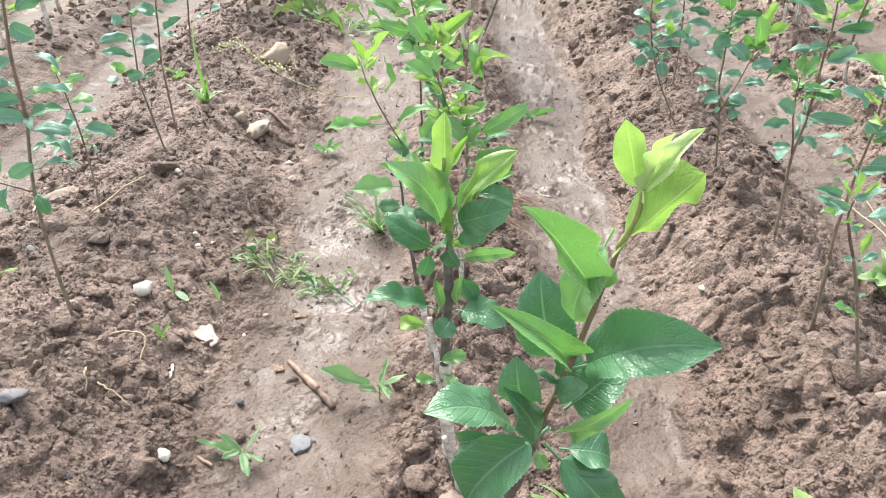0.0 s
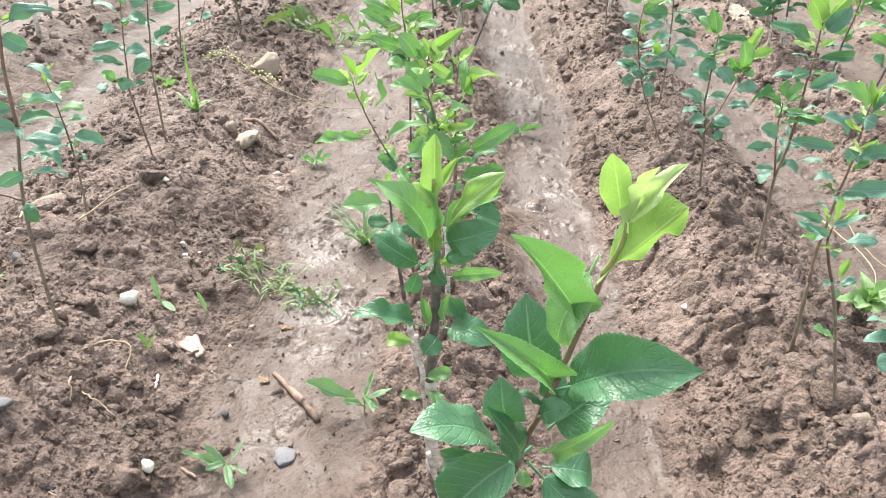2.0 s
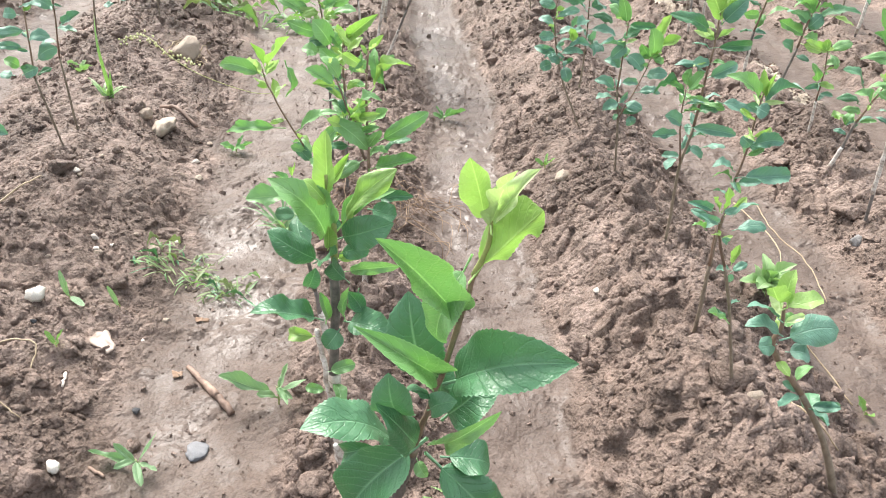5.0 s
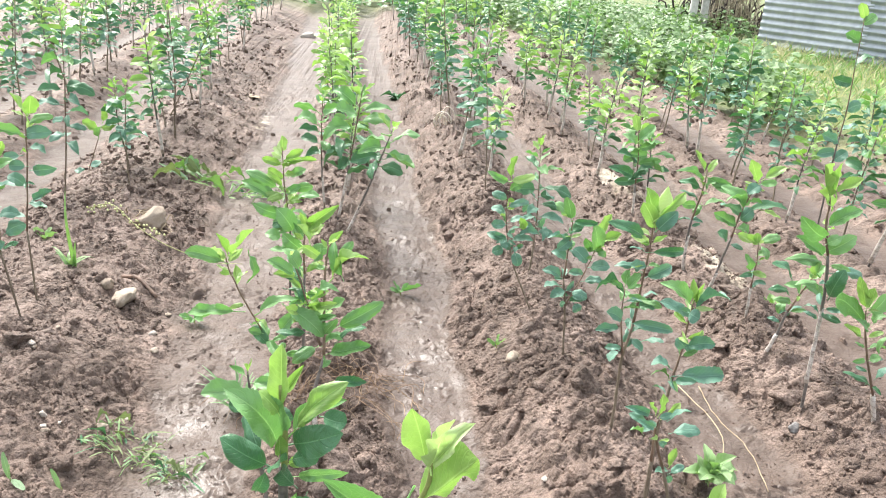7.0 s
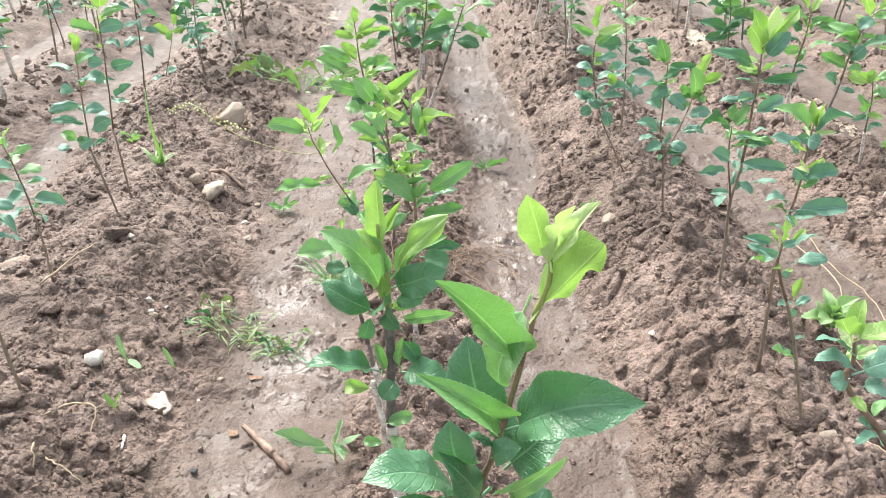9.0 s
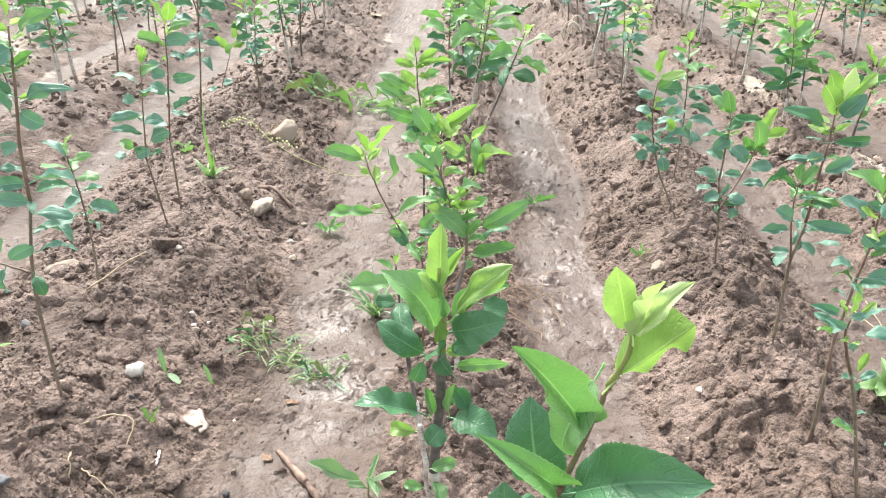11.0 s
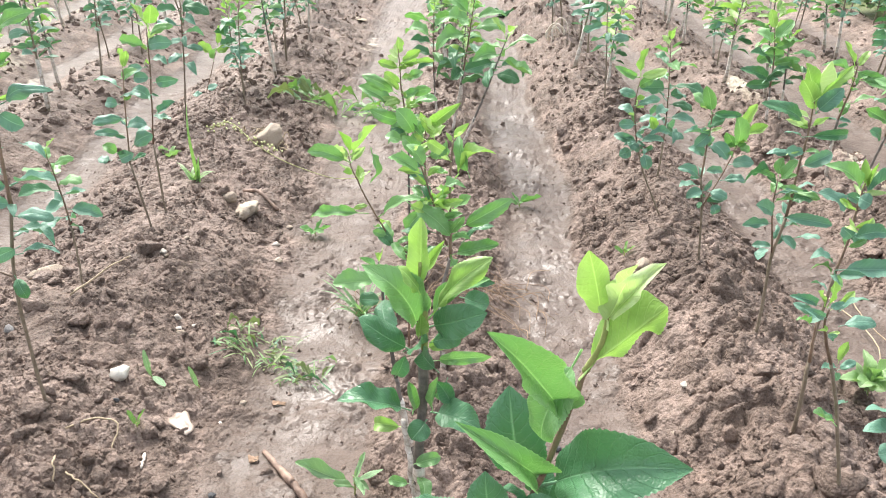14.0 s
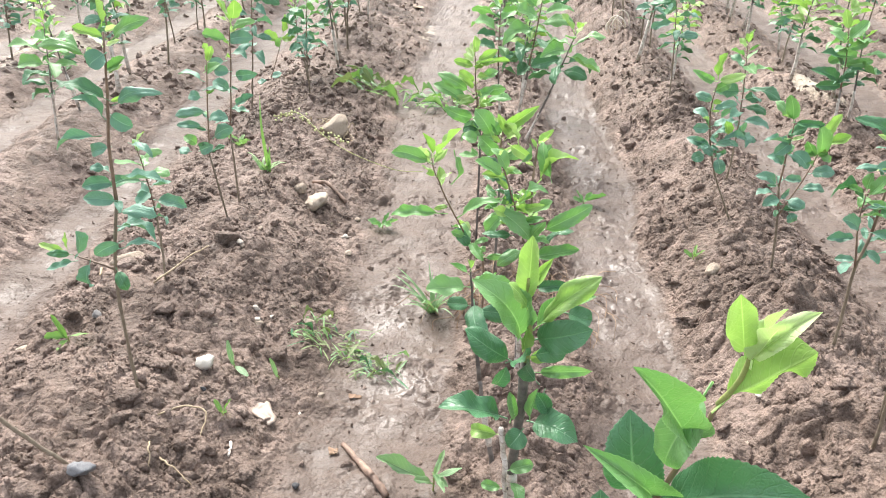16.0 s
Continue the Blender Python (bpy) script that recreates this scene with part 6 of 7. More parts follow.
lf(S3, (1.581, 1.919, 0.443), (1.453, 1.873, 0.531), 0.056, "fresh", 0)
lf(S3, (1.586, 1.918, 0.398), (1.524, 1.904, 0.434), 0.031, "young", 1)
lf(S3, (1.613, 1.922, 0.435), (1.635, 1.919, 0.463), 0.040, "fresh", 3)
lf(S3, (1.640, 1.905, 0.260), (1.548, 1.871, 0.309), 0.037, "mature", 0)
lf(S3, (1.643, 1.907, 0.353), (1.653, 1.905, 0.405), 0.040, "fresh", 3)
lf(S3, (1.660, 1.909, 0.275), (1.679, 1.898, 0.309), 0.050, "teal", 0)
lf(S3, (1.585, 1.903, 0.422), (1.550, 1.894, 0.454), 0.034, "fresh", 3)
lf(S3, (1.623, 1.904, 0.331), (1.643, 1.892, 0.347), 0.035, "fresh", 1)

LS = thing("apple_sapling", (-1.266, 3.900, ground_z(-1.266, 3.900)), "small thin sapling with a bright leaf tuft", "sapling", "apple saplings in rows")
stem_part("trunk", LS, [(-1.266, 3.900, ground_z(-1.266, 3.900) - 0.04), (-1.266, 3.900, -0.016), (-1.200, 3.900, 0.096)], 0.0050, 0.0037, GREY_STEM, 4, 0.001, seed=120)
stem_part("shoot", LS, [(-1.200, 3.900, 0.096), (-1.151, 3.900, 0.230), (-1.119, 3.900, 0.322)], 0.0037, 0.0017, SHOOT, 4, 0.0008, seed=121)
lf(LS, (-1.115, 3.913, 0.344), (-1.104, 3.917, 0.425), 0.062, "young", 1)
lf(LS, (-1.144, 3.895, 0.296), (-1.206, 3.897, 0.345), 0.056, "young", 1)
lf(LS, (-1.125, 3.913, 0.306), (-1.053, 3.902, 0.332), 0.056, "young", 1)
lf(LS, (-1.135, 3.883, 0.274), (-1.108, 3.861, 0.332), 0.071, "fresh", 0)
lf(LS, (-1.198, 3.917, 0.117), (-1.149, 3.924, 0.132), 0.057, "teal", 1)
lf(LS, (-1.223, 3.905, 0.066), (-1.272, 3.909, 0.088), 0.057, "teal", 3)
sapling((1.54, 3.69), (1.51, 3.69, 0.50), 48, 14, 0.085, "fresh", 0.0085, (0.0, 0.35), 0.012, 0.4, "stout apple sapling with whitewashed stem")

# the left-hand ridge
sapling((-0.71, 1.17), (-0.98, 1.05, 0.60), 51, 9, 0.07, "teal", 0.0075, None, 0.012, 0.6, "leaning olive-barked apple sapling")
sapling((-0.85, 1.91), (-0.87, 1.91, 0.53), 53, 12, 0.055, "teal", 0.0055, None, 0.02, 0.45, "thin pale-barked apple sapling")
sapling((-1.15, 3.48), (-1.09, 3.48, 0.92), 56, 20, 0.075, "teal", 0.0065, None, 0.012, 0.3, "tall apple sapling with blue-green leaves")
sapling((-0.92, 3.64), (-0.90, 3.64, 0.60), 57, 16, 0.065, "teal", 0.006, None, 0.012, 0.35)
sapling((-1.10, 4.96), (-0.77, 4.96, 0.81), 58, 20, 0.07, "teal", 0.0065, None, 0.02, 0.3, "leaning apple sapling with blue-green leaves")
sapling((-1.77, 2.92), (-1.72, 2.92, 0.58), 59, 15, 0.085, "fresh", 0.0075, (0.0, 0.4), 0.012, 0.35, "stout apple sapling with whitewashed stem")

def leaf_out(plant, count, size, mats, seed, low=0.45):
    """More leaves along a sapling's upper shoots, turned outwards and up."""
    rng = random.Random(seed)
    lines = STEMS[plant.name]
    top = max(p.z for line in lines for p in line)
    foot = min(p.z for line in lines for p in line)
    spots = [p for line in lines for p in line if p.z > foot + (top - foot) * low]
    for i in range(count):
        p = rng.choice(spots)
        high = (p.z - foot) / (top - foot)
        a = i * 2.4 + rng.uniform(-0.6, 0.6)
        l = size * rng.uniform(0.6, 1.15) * (1.15 - 0.4 * high)
        rise = rng.uniform(-0.3, 0.5) + 0.7 * max(0.0, high - 0.6) * 2
        d = Vector((math.cos(a), math.sin(a), rise)).normalized()
        b = p + d * 0.2 * l
        mat = mats[min(len(mats) - 1, int(high ** 2.2 * len(mats) + rng.uniform(-0.4, 0.4)))] if high > low else mats[0]
        lf(plant, b, b + d * l, l * rng.uniform(0.42, 0.6), mat, rng.choice((0, 0, 1, 3)) if high < 0.85 else rng.choice((1, 1, 2)))


LEAFIER = ((B, 5, 0.055), (C, 30, 0.065), (C2, 26, 0.06), (E, 20, 0.06), (D, 26, 0.06), (R2, 20, 0.048), (R2C, 14, 0.046), (R1, 20, 0.048), (R0, 18, 0.046), (R3, 4, 0.04), (R4, 12, 0.046), (L1, 10, 0.046), (L2, 8, 0.042), (L2B, 8, 0.042), (S0, 10, 0.05), (S0B, 10, 0.05), (S1, 8, 0.045), (S2A, 10, 0.05), (S2B, 12, 0.05), (S4, 10, 0.05), (S3, 10, 0.05))
for k, (plant, count, size) in enumerate(LEAFIER):
    leaf_out(plant, count, size, ("fresh", "fresh", "young", "young", "tender") if k < 5 else ("mature", "teal", "fresh", "young", "tender"), 700 + k)

# ---------------------------------------------------------------- farther saplings
def far_crown(seed, height, count, size, style):
    rng = random.Random(seed)
    mats = {"teal": ("teal", "teal", "mature", "fresh", "young"), "bright": ("mature", "fresh", "young", "young", "tender")}[style]
    groups = collections.defaultdict(list)
    turn = 0
    for i in range(count):
        late = (i + 0.5) / count
        t = 0.32 + 0.68 * late
        turn += 2.4
        length = size * (0.6 + 0.55 * math.sin(math.pi * min(1, late * 0.85 + 0.12))) * rng.uniform(0.8, 1.2) * (0.75 if late > 0.85 else 1)
        d = Vector((math.cos(turn), math.sin(turn), -0.1 + 0.5 * late + (0.7 if late > 0.85 else 0) + rng.uniform(-0.3, 0.3))).normalized()
        p = Vector((0, 0, height * t)) + d * 0.015
        v, f, uv = leaf_shape(rng.choice((0, 1, 3)), 5, 0, rng, THREE)
        m = leaf_pose(p, p + d * length, length * rng.uniform(0.36, 0.5), Vector((rng.uniform(-0.9, 0.9), rng.uniform(-0.9, 0.6), 0.8)))
        groups[mats[min(4, int(late * 4.2 + rng.uniform(0, 0.9)))]].append(([m @ Vector(q) for q in v], f, uv))
    out = []
    for mat, items in sorted(groups.items()):
        v, f = joined([(a, b) for a, b, _ in items])
        out.append(link_mesh("leaves", v, f, LEAF[mat], [q for _, _, c in items for q in c]))
    return out


def far_template(seed, height, style, white):
    rng = random.Random(seed)
    ob = thing("apple_sapling", (0, 0, 0), "slender apple sapling among many in muddy rows" if style == "teal" else "bright green apple sapling with whitened foot", "sapling", "apple saplings in rows")
    lean = Vector((rng.uniform(-0.05, 0.05), rng.uniform(-0.05, 0.05), 0))
    stem_part("trunk", ob, [(0, 0, -0.06), (0, 0, 0.1), lean * 0.3 + Vector((0, 0, height * 0.5)), Vector((0, 0, height))], 0.006, 0.0022, GREY_STEM if style == "teal" else BARK, 3, 0, seed=seed, sides=5)
    if white:
        stem_part("graft_tape", ob, [(0, 0, 0.02), (0, 0, 0.09), lean * 0.2 + Vector((0, 0, 0.2))], 0.0095, 0.008, WRAP, 2, 0, "pale weathered graft tape", seed=seed, sides=5)
    for me in far_crown(seed, height, 40, 0.066, style):
        part_mesh("leaves", me, ob)
    return ob


far_rng = random.Random(77)
templates = {s: [far_template(200 + i + (20 if s == "bright" else 0), 0.5 + 0.06 * i, s, s == "bright" or i == 2) for i in range(4)] for s in ("teal", "bright")}
placed = set()
for row, (centre, _, _) in RIDGES.items():
    first, last = {"C": (3.9, 12.5), "L": (3.9, 12.0), "R": (3.95, 11.5), "S": (3.95, 11.0), "T": (2.6, 10.2), "U": (2.9, 6.5), "V": (90, 0), "J": (3.3, 11.5), "K": (4.0, 11.0), "M": (5.0, 10.5), "N": (6.0, 10.0)}[row]
    y = first
    while y < last:
        style = {"C": "bright", "L": "teal", "R": "teal", "S": "bright", "T": "teal", "U": "teal", "V": "bright", "J": "teal"}.get(row, "bright")
        if far_rng.random() < 0.2:
            style = "teal" if style == "bright" else "bright"
        pool = templates[style]
        k = far_rng.randrange(4)
        x = centre - DRIFT * (y - 1.5) + far_rng.uniform(-0.07, 0.07)
        m = Matrix.Translation((x, y, ground_z(x, y) - 0.005)) @ Euler((radians(far_rng.uniform(-9, 9)), radians(far_rng.uniform(-9, 9)), far_rng.uniform(0, 6.28))).to_matrix().to_4x4()
        if (style, k) in placed:
            ob = copy_thing(pool[k], m)
        else:
            placed.add((style, k))
            ob = pool[k]
            ob.matrix_basis = m
        ob.scale = [far_rng.uniform(0.8, 1.25)] * 3
        y += far_rng.uniform(0.17, 0.40) * (1.0 if y < 7 else 1.25)


# ---------------------------------------------------------------- stones, sticks and litter
def stone(x, y, dims, mat, seed, label, turn=0.0, sink=0.3, name="stone", rough=0.3, tilt=0.0):
    v, f = lump_shape(seed, 3, rough)
    ob = new(name, link_mesh(name, v, f, mat))
    z = ground_z(x, y)
    ob.matrix_basis = Matrix.LocRotScale((x, y, z + dims[2] * (0.9 - 2 * sink)), Euler((tilt, 0, turn)), dims)
    return tagged(ob, label, "stone")


stone(-0.593, 1.565, (0.025, 0.018, 0.024), CHALK, 401, "angular white stone pressed into brown soil", 0.3, 0.12)
stone(-0.388, 1.113, (0.018, 0.012, 0.012), CHALK, 402, "smooth oval white pebble on damp soil", -0.6, 0.0, "pebble", 0.08)
stone(-0.152, 1.203, (0.024, 0.030, 0.010), SLATE, 403, "flat grey slate piece on wet mud", 0.5, 0.25)
stone(0.158, 1.001, (0.042, 0.034, 0.030), MUDDY, 404, "muddy angular stone at the sapling's foot", 0.4, 0.25, rough=0.5)
stone(-0.67, 1.145, (0.027, 0.022, 0.018), SLATE, 405, "grey stone half sunk in brown soil", 0.2, 0.12)
stone(-0.687, 3.19, (0.060, 0.045, 0.055), STONE_B, 406, "large buff stone wound with dry roots", 0.9, 0.15, rough=0.55)
stone(-0.591, 2.529, (0.050, 0.042, 0.042), STONE_B, 407, "rough buff stone on the ridge beside clods", 0.4, 0.2, rough=0.6)
stone(-0.655, 2.585, (0.026, 0.024, 0.022), STONE_B, 408, "small buff stone on the ridge", 1.0, 0.2)
stone(-0.455, 2.40, (0.016, 0.012, 0.009), STONE_W, 409, "small pale stone on wet mud", 0.4)
stone(-0.39, 1.93, (0.014, 0.012, 0.010), STONE_W, 410, "small pale stone beside cut grass", 1.4)
stone(-0.43, 1.86, (0.018, 0.014, 0.012), STONE_B, 411, "small buff stone beside cut grass", 0.2)
stone(0.928, 1.20, (0.022, 0.017, 0.013), STONE_B, 412, "flat buff pebble on the ridge", 0.1, 0.2, "pebble", 0.12)
stone(0.702, 2.22, (0.022, 0.020, 0.022), STONE_B, 413, "buff stone at the furrow's edge", 0.7, 0.2)
stone(-1.02, 2.05, (0.055, 0.028, 0.024), STONE_B, 414, "long buff stone lying on the lumpy ridge", 0.5, 0.25)
stone(1.52, 1.98, (0.022, 0.018, 0.016), STONE_G, 415, "grey pebble on the far ridge", 0.2)
stone(1.40, 1.45, (0.030, 0.024, 0.018), STONE_G, 416, "dark grey stone at the furrow's edge", 1.2)
stone(2.25, 5.9, (0.05, 0.05, 0.045), STONE_B, 417, "round buff stone between distant saplings", 0)
stone(-0.80, 9.9, (0.10, 0.06, 0.05), STONE_W, 418, "pale stone in the far furrow", 0.2)
for k, (x, y) in enumerate(((-0.565, 1.475), (-0.40, 0.985), (-0.30, 1.30), (-0.52, 1.02), (0.42, 1.52))):
    stone(x, y, (0.009, 0.008, 0.006), COAL, 430 + k, "small black charcoal bit on damp soil", k, 0.1, "charcoal_bit")

for k, (x, y, r) in enumerate(((-0.541, 1.787, 0.011), (-0.524, 1.837, 0.006), (-0.486, 1.913, 0.006), (-0.329, 1.6, 0.009), (-0.712, 2.126, 0.012), (-0.694, 2.266, 0.008), (-0.418, 2.294, 0.012), (-0.564, 1.838, 0.012), (-0.444, 2.536, 0.010), (-0.7, 2.114, 0.010), (-0.55, 1.805, 0.008), (0.666, 1.525, 0.007), (0.813, 1.61, 0.007), (0.712, 1.646, 0.008), (0.78, 1.25, 0.006), (-0.63, 1.72, 0.006), (-0.36, 1.53, 0.005))):
    stone(x, y, (r * 1.3, r, r * 0.8), (STONE_B, STONE_W, STONE_B)[k % 3], 440 + k, "small pale pebble pressed into the soil", k * 1.3, 0.1, "pebble", 0.3)
stone(-1.125, 1.626, (0.026, 0.021, 0.02), STONE_B, 460, "pale rounded stone on the lumpy ridge", 0.5, 0.15)
stone(-0.967, 1.736, (0.018, 0.014, 0.012), STONE_G, 461, "grey stone beside dry scraps on the ridge", 0.9, 0.15)


def stick(name, points, r0, r1, mat, label, category, seed, lift=0.6, wobble=0.002, sides=7):
    """A stick or stalk laid over the ground through places (x, y, height above the ground)."""
    pts = [(x, y, ground_z(x, y) + h + r0 * lift) for x, y, h in points]
    ob = thing(name, pts[0], label, category)
    stem_part({"straw": "stalk", "twig": "bark", "root": "strand"}.get(name, "stem"), ob, pts, r0, r1, mat, 5, wobble, "", sides, seed)
    return ob


twig = stick("twig", [(-0.235, 1.45, 0.0), (-0.19, 1.40, 0.002), (-0.15, 1.355, 0.002), (-0.107, 1.31, 0.0)], 0.006, 0.0085, WOOD, "broken brown twig with peeled pale bark on mud", "twig", 501)
stem_part("peeled_wood", twig, [(-0.185, 1.395, ground_z(-0.185, 1.395) + 0.009), (-0.165, 1.373, ground_z(-0.165, 1.373) + 0.010), (-0.145, 1.35, ground_z(-0.145, 1.35) + 0.009)], 0.0072, 0.0078, WOOD, 4, 0.0005, "pale peeled section", seed=502)
stick("twig", [(-0.645, 2.70, 0.006), (-0.58, 2.66, 0.012), (-0.50, 2.60, 0.004)], 0.008, 0.006, WOOD, "pale brown stick lying on the ridge", "twig", 503)
stick("twig", [(-0.335, 1.135, 0.002), (-0.30, 1.115, 0.003)], 0.004, 0.003, WOOD, "short brown twig on damp soil", "twig", 504)
stick("twig", [(-0.468, 1.375, 0.004), (-0.459, 1.35, 0.008), (-0.455, 1.325, 0.002)], 0.004, 0.0025, WHITE_ROOT, "short bleached white twig", "twig", 505)
stick("straw", [(1.33, 2.25, 0.01), (1.31, 2.05, 0.03), (1.35, 1.9, 0.03), (1.33, 1.72, 0.01)], 0.002, 0.0015, STRAW, "long bent straw stalk in the furrow", "straw", 506)
stick("straw", [(1.26, 2.25, 0.01), (1.30, 2.0, 0.02), (1.25, 1.83, 0.01)], 0.0022, 0.0016, STRAW, "bent straw stalk in the furrow", "straw", 507)
stick("straw", [(1.17, 1.66, 0.02), (1.22, 1.5, 0.02), (1.24, 1.36, 0.004)], 0.0024, 0.0016, STRAW, "thin straw stalk in the furrow", "straw", 508)
stick("straw", [(-0.52, 1.01, 0.003), (-0.44, 0.985, 0.006), (-0.36, 0.97, 0.003)], 0.0016, 0.0012, STRAW, "thin dry straw on damp soil", "straw", 509)
stick("root", [(-0.62, 1.36, 0.003), (-0.575, 1.395, 0.02), (-0.53, 1.40, 0.022), (-0.525, 1.35, 0.006)], 0.0022, 0.0015, STRAW, "dry curved root strand on clods", "root", 510)
stick("root", [(-0.60, 1.28, 0.004), (-0.585, 1.25, 0.02), (-0.575, 1.22, 0.004)], 0.002, 0.0015, STRAW, "dry curved root strand on clods", "root", 511)
stick("root", [(-0.57, 1.255, 0.01), (-0.53, 1.235, 0.015), (-0.49, 1.22, 0.004)], 0.002, 0.0013, STRAW, "dry root strand on clods", "root", 512)
stick("straw", [(-0.86, 1.86, 0.004), (-0.80, 1.98, 0.03), (-0.78, 2.06, 0.01)], 0.003, 0.002, STRAW, "dry forked straw on the lumpy ridge", "straw", 513)
stick("straw", [(-1.13, 2.05, 0.004), (-1.06, 1.93, 0.03)], 0.004, 0.003, STRAW, "thin dry stalk on the lumpy ridge", "straw", 514)
stick("straw", [(1.00, 1.22, 0.006), (1.03, 1.17, 0.012), (1.07, 1.12, 0.004)], 0.0022, 0.0015, STRAW, "dry straw on the ridge", "straw", 515)
stick("straw", [(0.40, 1.06, 0.002), (0.47, 1.075, 0.005), (0.52, 1.10, 0.002)], 0.0016, 0.001, ROOT, "thin dry straw in the furrow", "straw", 516)


def torn_flake(x, y, size, mat, seed, label, turn):
    """A crumpled thin flake lying on the soil."""
    rng = random.Random(seed)
    n = 9
    verts, faces = [], []
    for level in (1, -1):
        for i in range(n):
            for j in range(n):
                a, b = (i / (n - 1) - 0.5), (j / (n - 1) - 0.5)
                r = 1 - 0.35 * noise.noise(Vector((a * 2.5, b * 2.5, seed)))
                verts.append((a * size[0] * r, b * size[1] * r * (1 - 0.5 * (a + 0.5)), 0.006 + 0.0045 * noise.noise(Vector((a * 4, b * 4, seed + 3.3))) + level * 0.0007))
    for level in (0, 1):
        o = level * n * n
        for i in range(n - 1):
            for j in range(n - 1):
                q = (o + i * n + j, o + i * n + j + 1, o + (i + 1) * n + j + 1, o + (i + 1) * n + j)
                faces.append(q[::-1] if level else q)
    edge = [i * n for i in range(n)] + [(n - 1) * n + j for j in range(1, n)] + [i * n + n - 1 for i in range(n - 2, -1, -1)] + [j for j in range(n - 2, 0, -1)]
    for k in range(len(edge)):
        a, b = edge[k], edge[(k + 1) % len(edge)]
        faces.append((a, b, b + n * n, a + n * n))
    ob = new("bark_flake", link_mesh("bark_flake", verts, faces, mat))
    ob.matrix_basis = Matrix.LocRotScale((x, y, ground_z(x, y)), Euler((0.1, 0.15, turn)), (1, 1, 1))
    return tagged(ob, label, "litter")


torn_flake(-0.425, 1.478, (0.065, 0.05), PLASTIC, 3, "crumpled pale flake on damp soil", -0.7)
torn_flake(-0.25, 1.42, (0.022, 0.022), ROOT, 4, "small curled brown flake on mud", 0.4)
torn_flake(-0.245, 1.62, (0.03, 0.018), ROOT, 5, "small red-brown bark flake on mud", 0.2)
torn_flake(0.52, 1.055, (0.03, 0.034), LEAF["dry"], 6, "small yellowed leaf scrap on mud", 0.5)
torn_flake(-0.78, 6.05, (0.10, 0.09), STRAW, 7, "dry pale leaf litter in the furrow", 0.5)
torn_flake(0.22, 2.72, (0.05, 0.06), STRAW, 8, "dry leaf scrap beside the saplings", 0.9)


# ---------------------------------------------------------------- weeds and grass
def blade_part(ob, base, tip, width, mat, shape, seed, name="blade"):
    o = Vector(ob.location)
    rng = random.Random(seed)
    d = Vector(tip) - Vector(base)
    facing = Vector((-d.x * 0.3 + rng.uniform(-0.2, 0.2), -d.y * 0.3 - 0.2, 1))
    return part_mesh(name, leaf_mesh(mat, shape, rng.randrange(4)), ob, leaf_pose(Vector(base) - o, Vector(tip) - o, width, facing))


def tuft(x, y, count, length, width, seed, label, mat="grass", spread=1.0, up=0.8, name="grass_tuft", shape=4):
    rng = random.Random(seed)
    z = ground_z(x, y)
    ob = thing(name, (x, y, z), label, "weed")
    for i in range(count):
        a = i * 2.4 + rng.uniform(-0.5, 0.5)
        l = length * rng.uniform(0.55, 1.15)
        out = spread * rng.uniform(0.4, 1.0)
        b = (x + rng.uniform(-0.008, 0.008), y + rng.uniform(-0.008, 0.008), z - 0.006)
        t = (x + math.cos(a) * l * out * 0.8, y + math.sin(a) * l * out * 0.8, z + l * up * rng.uniform(0.5, 1.0))
        blade_part(ob, b, t, width * rng.uniform(0.8, 1.2), mat, shape, seed * 50 + i, "blade" if shape == 4 else "leaf")
    return ob


def sprig(x, y, leaves, label, mat, seed, stem=0.03, name="weed", shape=1):
    """A small broad-leaved weed: a short stem and leaves given as (dx, dy, dz, width)."""
    z = ground_z(x, y)
    ob = thing(name, (x, y, z), label, "weed")
    stem_part("stem", ob, [(x, y, z - 0.01), (x + 0.002, y, z + stem * 0.5), (x, y, z + stem)], 0.0022, 0.0014, GREEN_SHOOT, 3, 0.0003, "", 5, seed)
    for i, (dx, dy, dz, w) in enumerate(leaves):
        h = stem * (0.55 + 0.45 * (i % 3) / 2)
        blade_part(ob, (x + dx * 0.12, y + dy * 0.12, z + h), (x + dx, y + dy, z + h + dz), w, mat, shape, seed * 50 + i, "leaf")
    return ob


sprig(-0.01, 1.329, [(-0.125, 0.02, 0.035, 0.022), (0.06, 0.01, 0.025, 0.022), (0.03, -0.05, 0.0, 0.016), (-0.035, -0.03, 0.03, 0.016), (0.02, 0.03, 0.05, 0.014), (0.035, -0.02, -0.015, 0.018)], "pale narrow-leaved weed seedling at the furrow's edge", "seedling", 601, 0.05)
sprig(-0.25, 1.149, [(-0.095, 0.015, 0.02, 0.018), (0.035, 0.035, 0.045, 0.013), (0.025, -0.055, -0.01, 0.016), (-0.045, 0.02, 0.035, 0.014), (0.045, -0.02, 0.0, 0.013), (-0.03, -0.03, 0.01, 0.013)], "narrow-leaved weed seedling on wet mud", "seedling", 602, 0.03)
sprig(-0.538, 1.595, [(-0.018, 0.02, 0.06, 0.014), (0.045, -0.03, -0.005, 0.016), (0.01, -0.01, 0.05, 0.010)], "two-leaved green seedling on brown soil", "seedling", 603, 0.012, "seedling", 5)
sprig(-0.438, 1.618, [(-0.012, -0.01, 0.062, 0.014)], "single-leaved green seedling on brown soil", "seedling", 604, 0.008, "seedling", 5)
sprig(-0.505, 1.43, [(-0.02, 0.01, 0.03, 0.010), (0.02, -0.02, 0.02, 0.010), (0.02, 0.01, 0.03, 0.010)], "tiny green seedling on brown soil", "grass", 605, 0.012, "seedling")
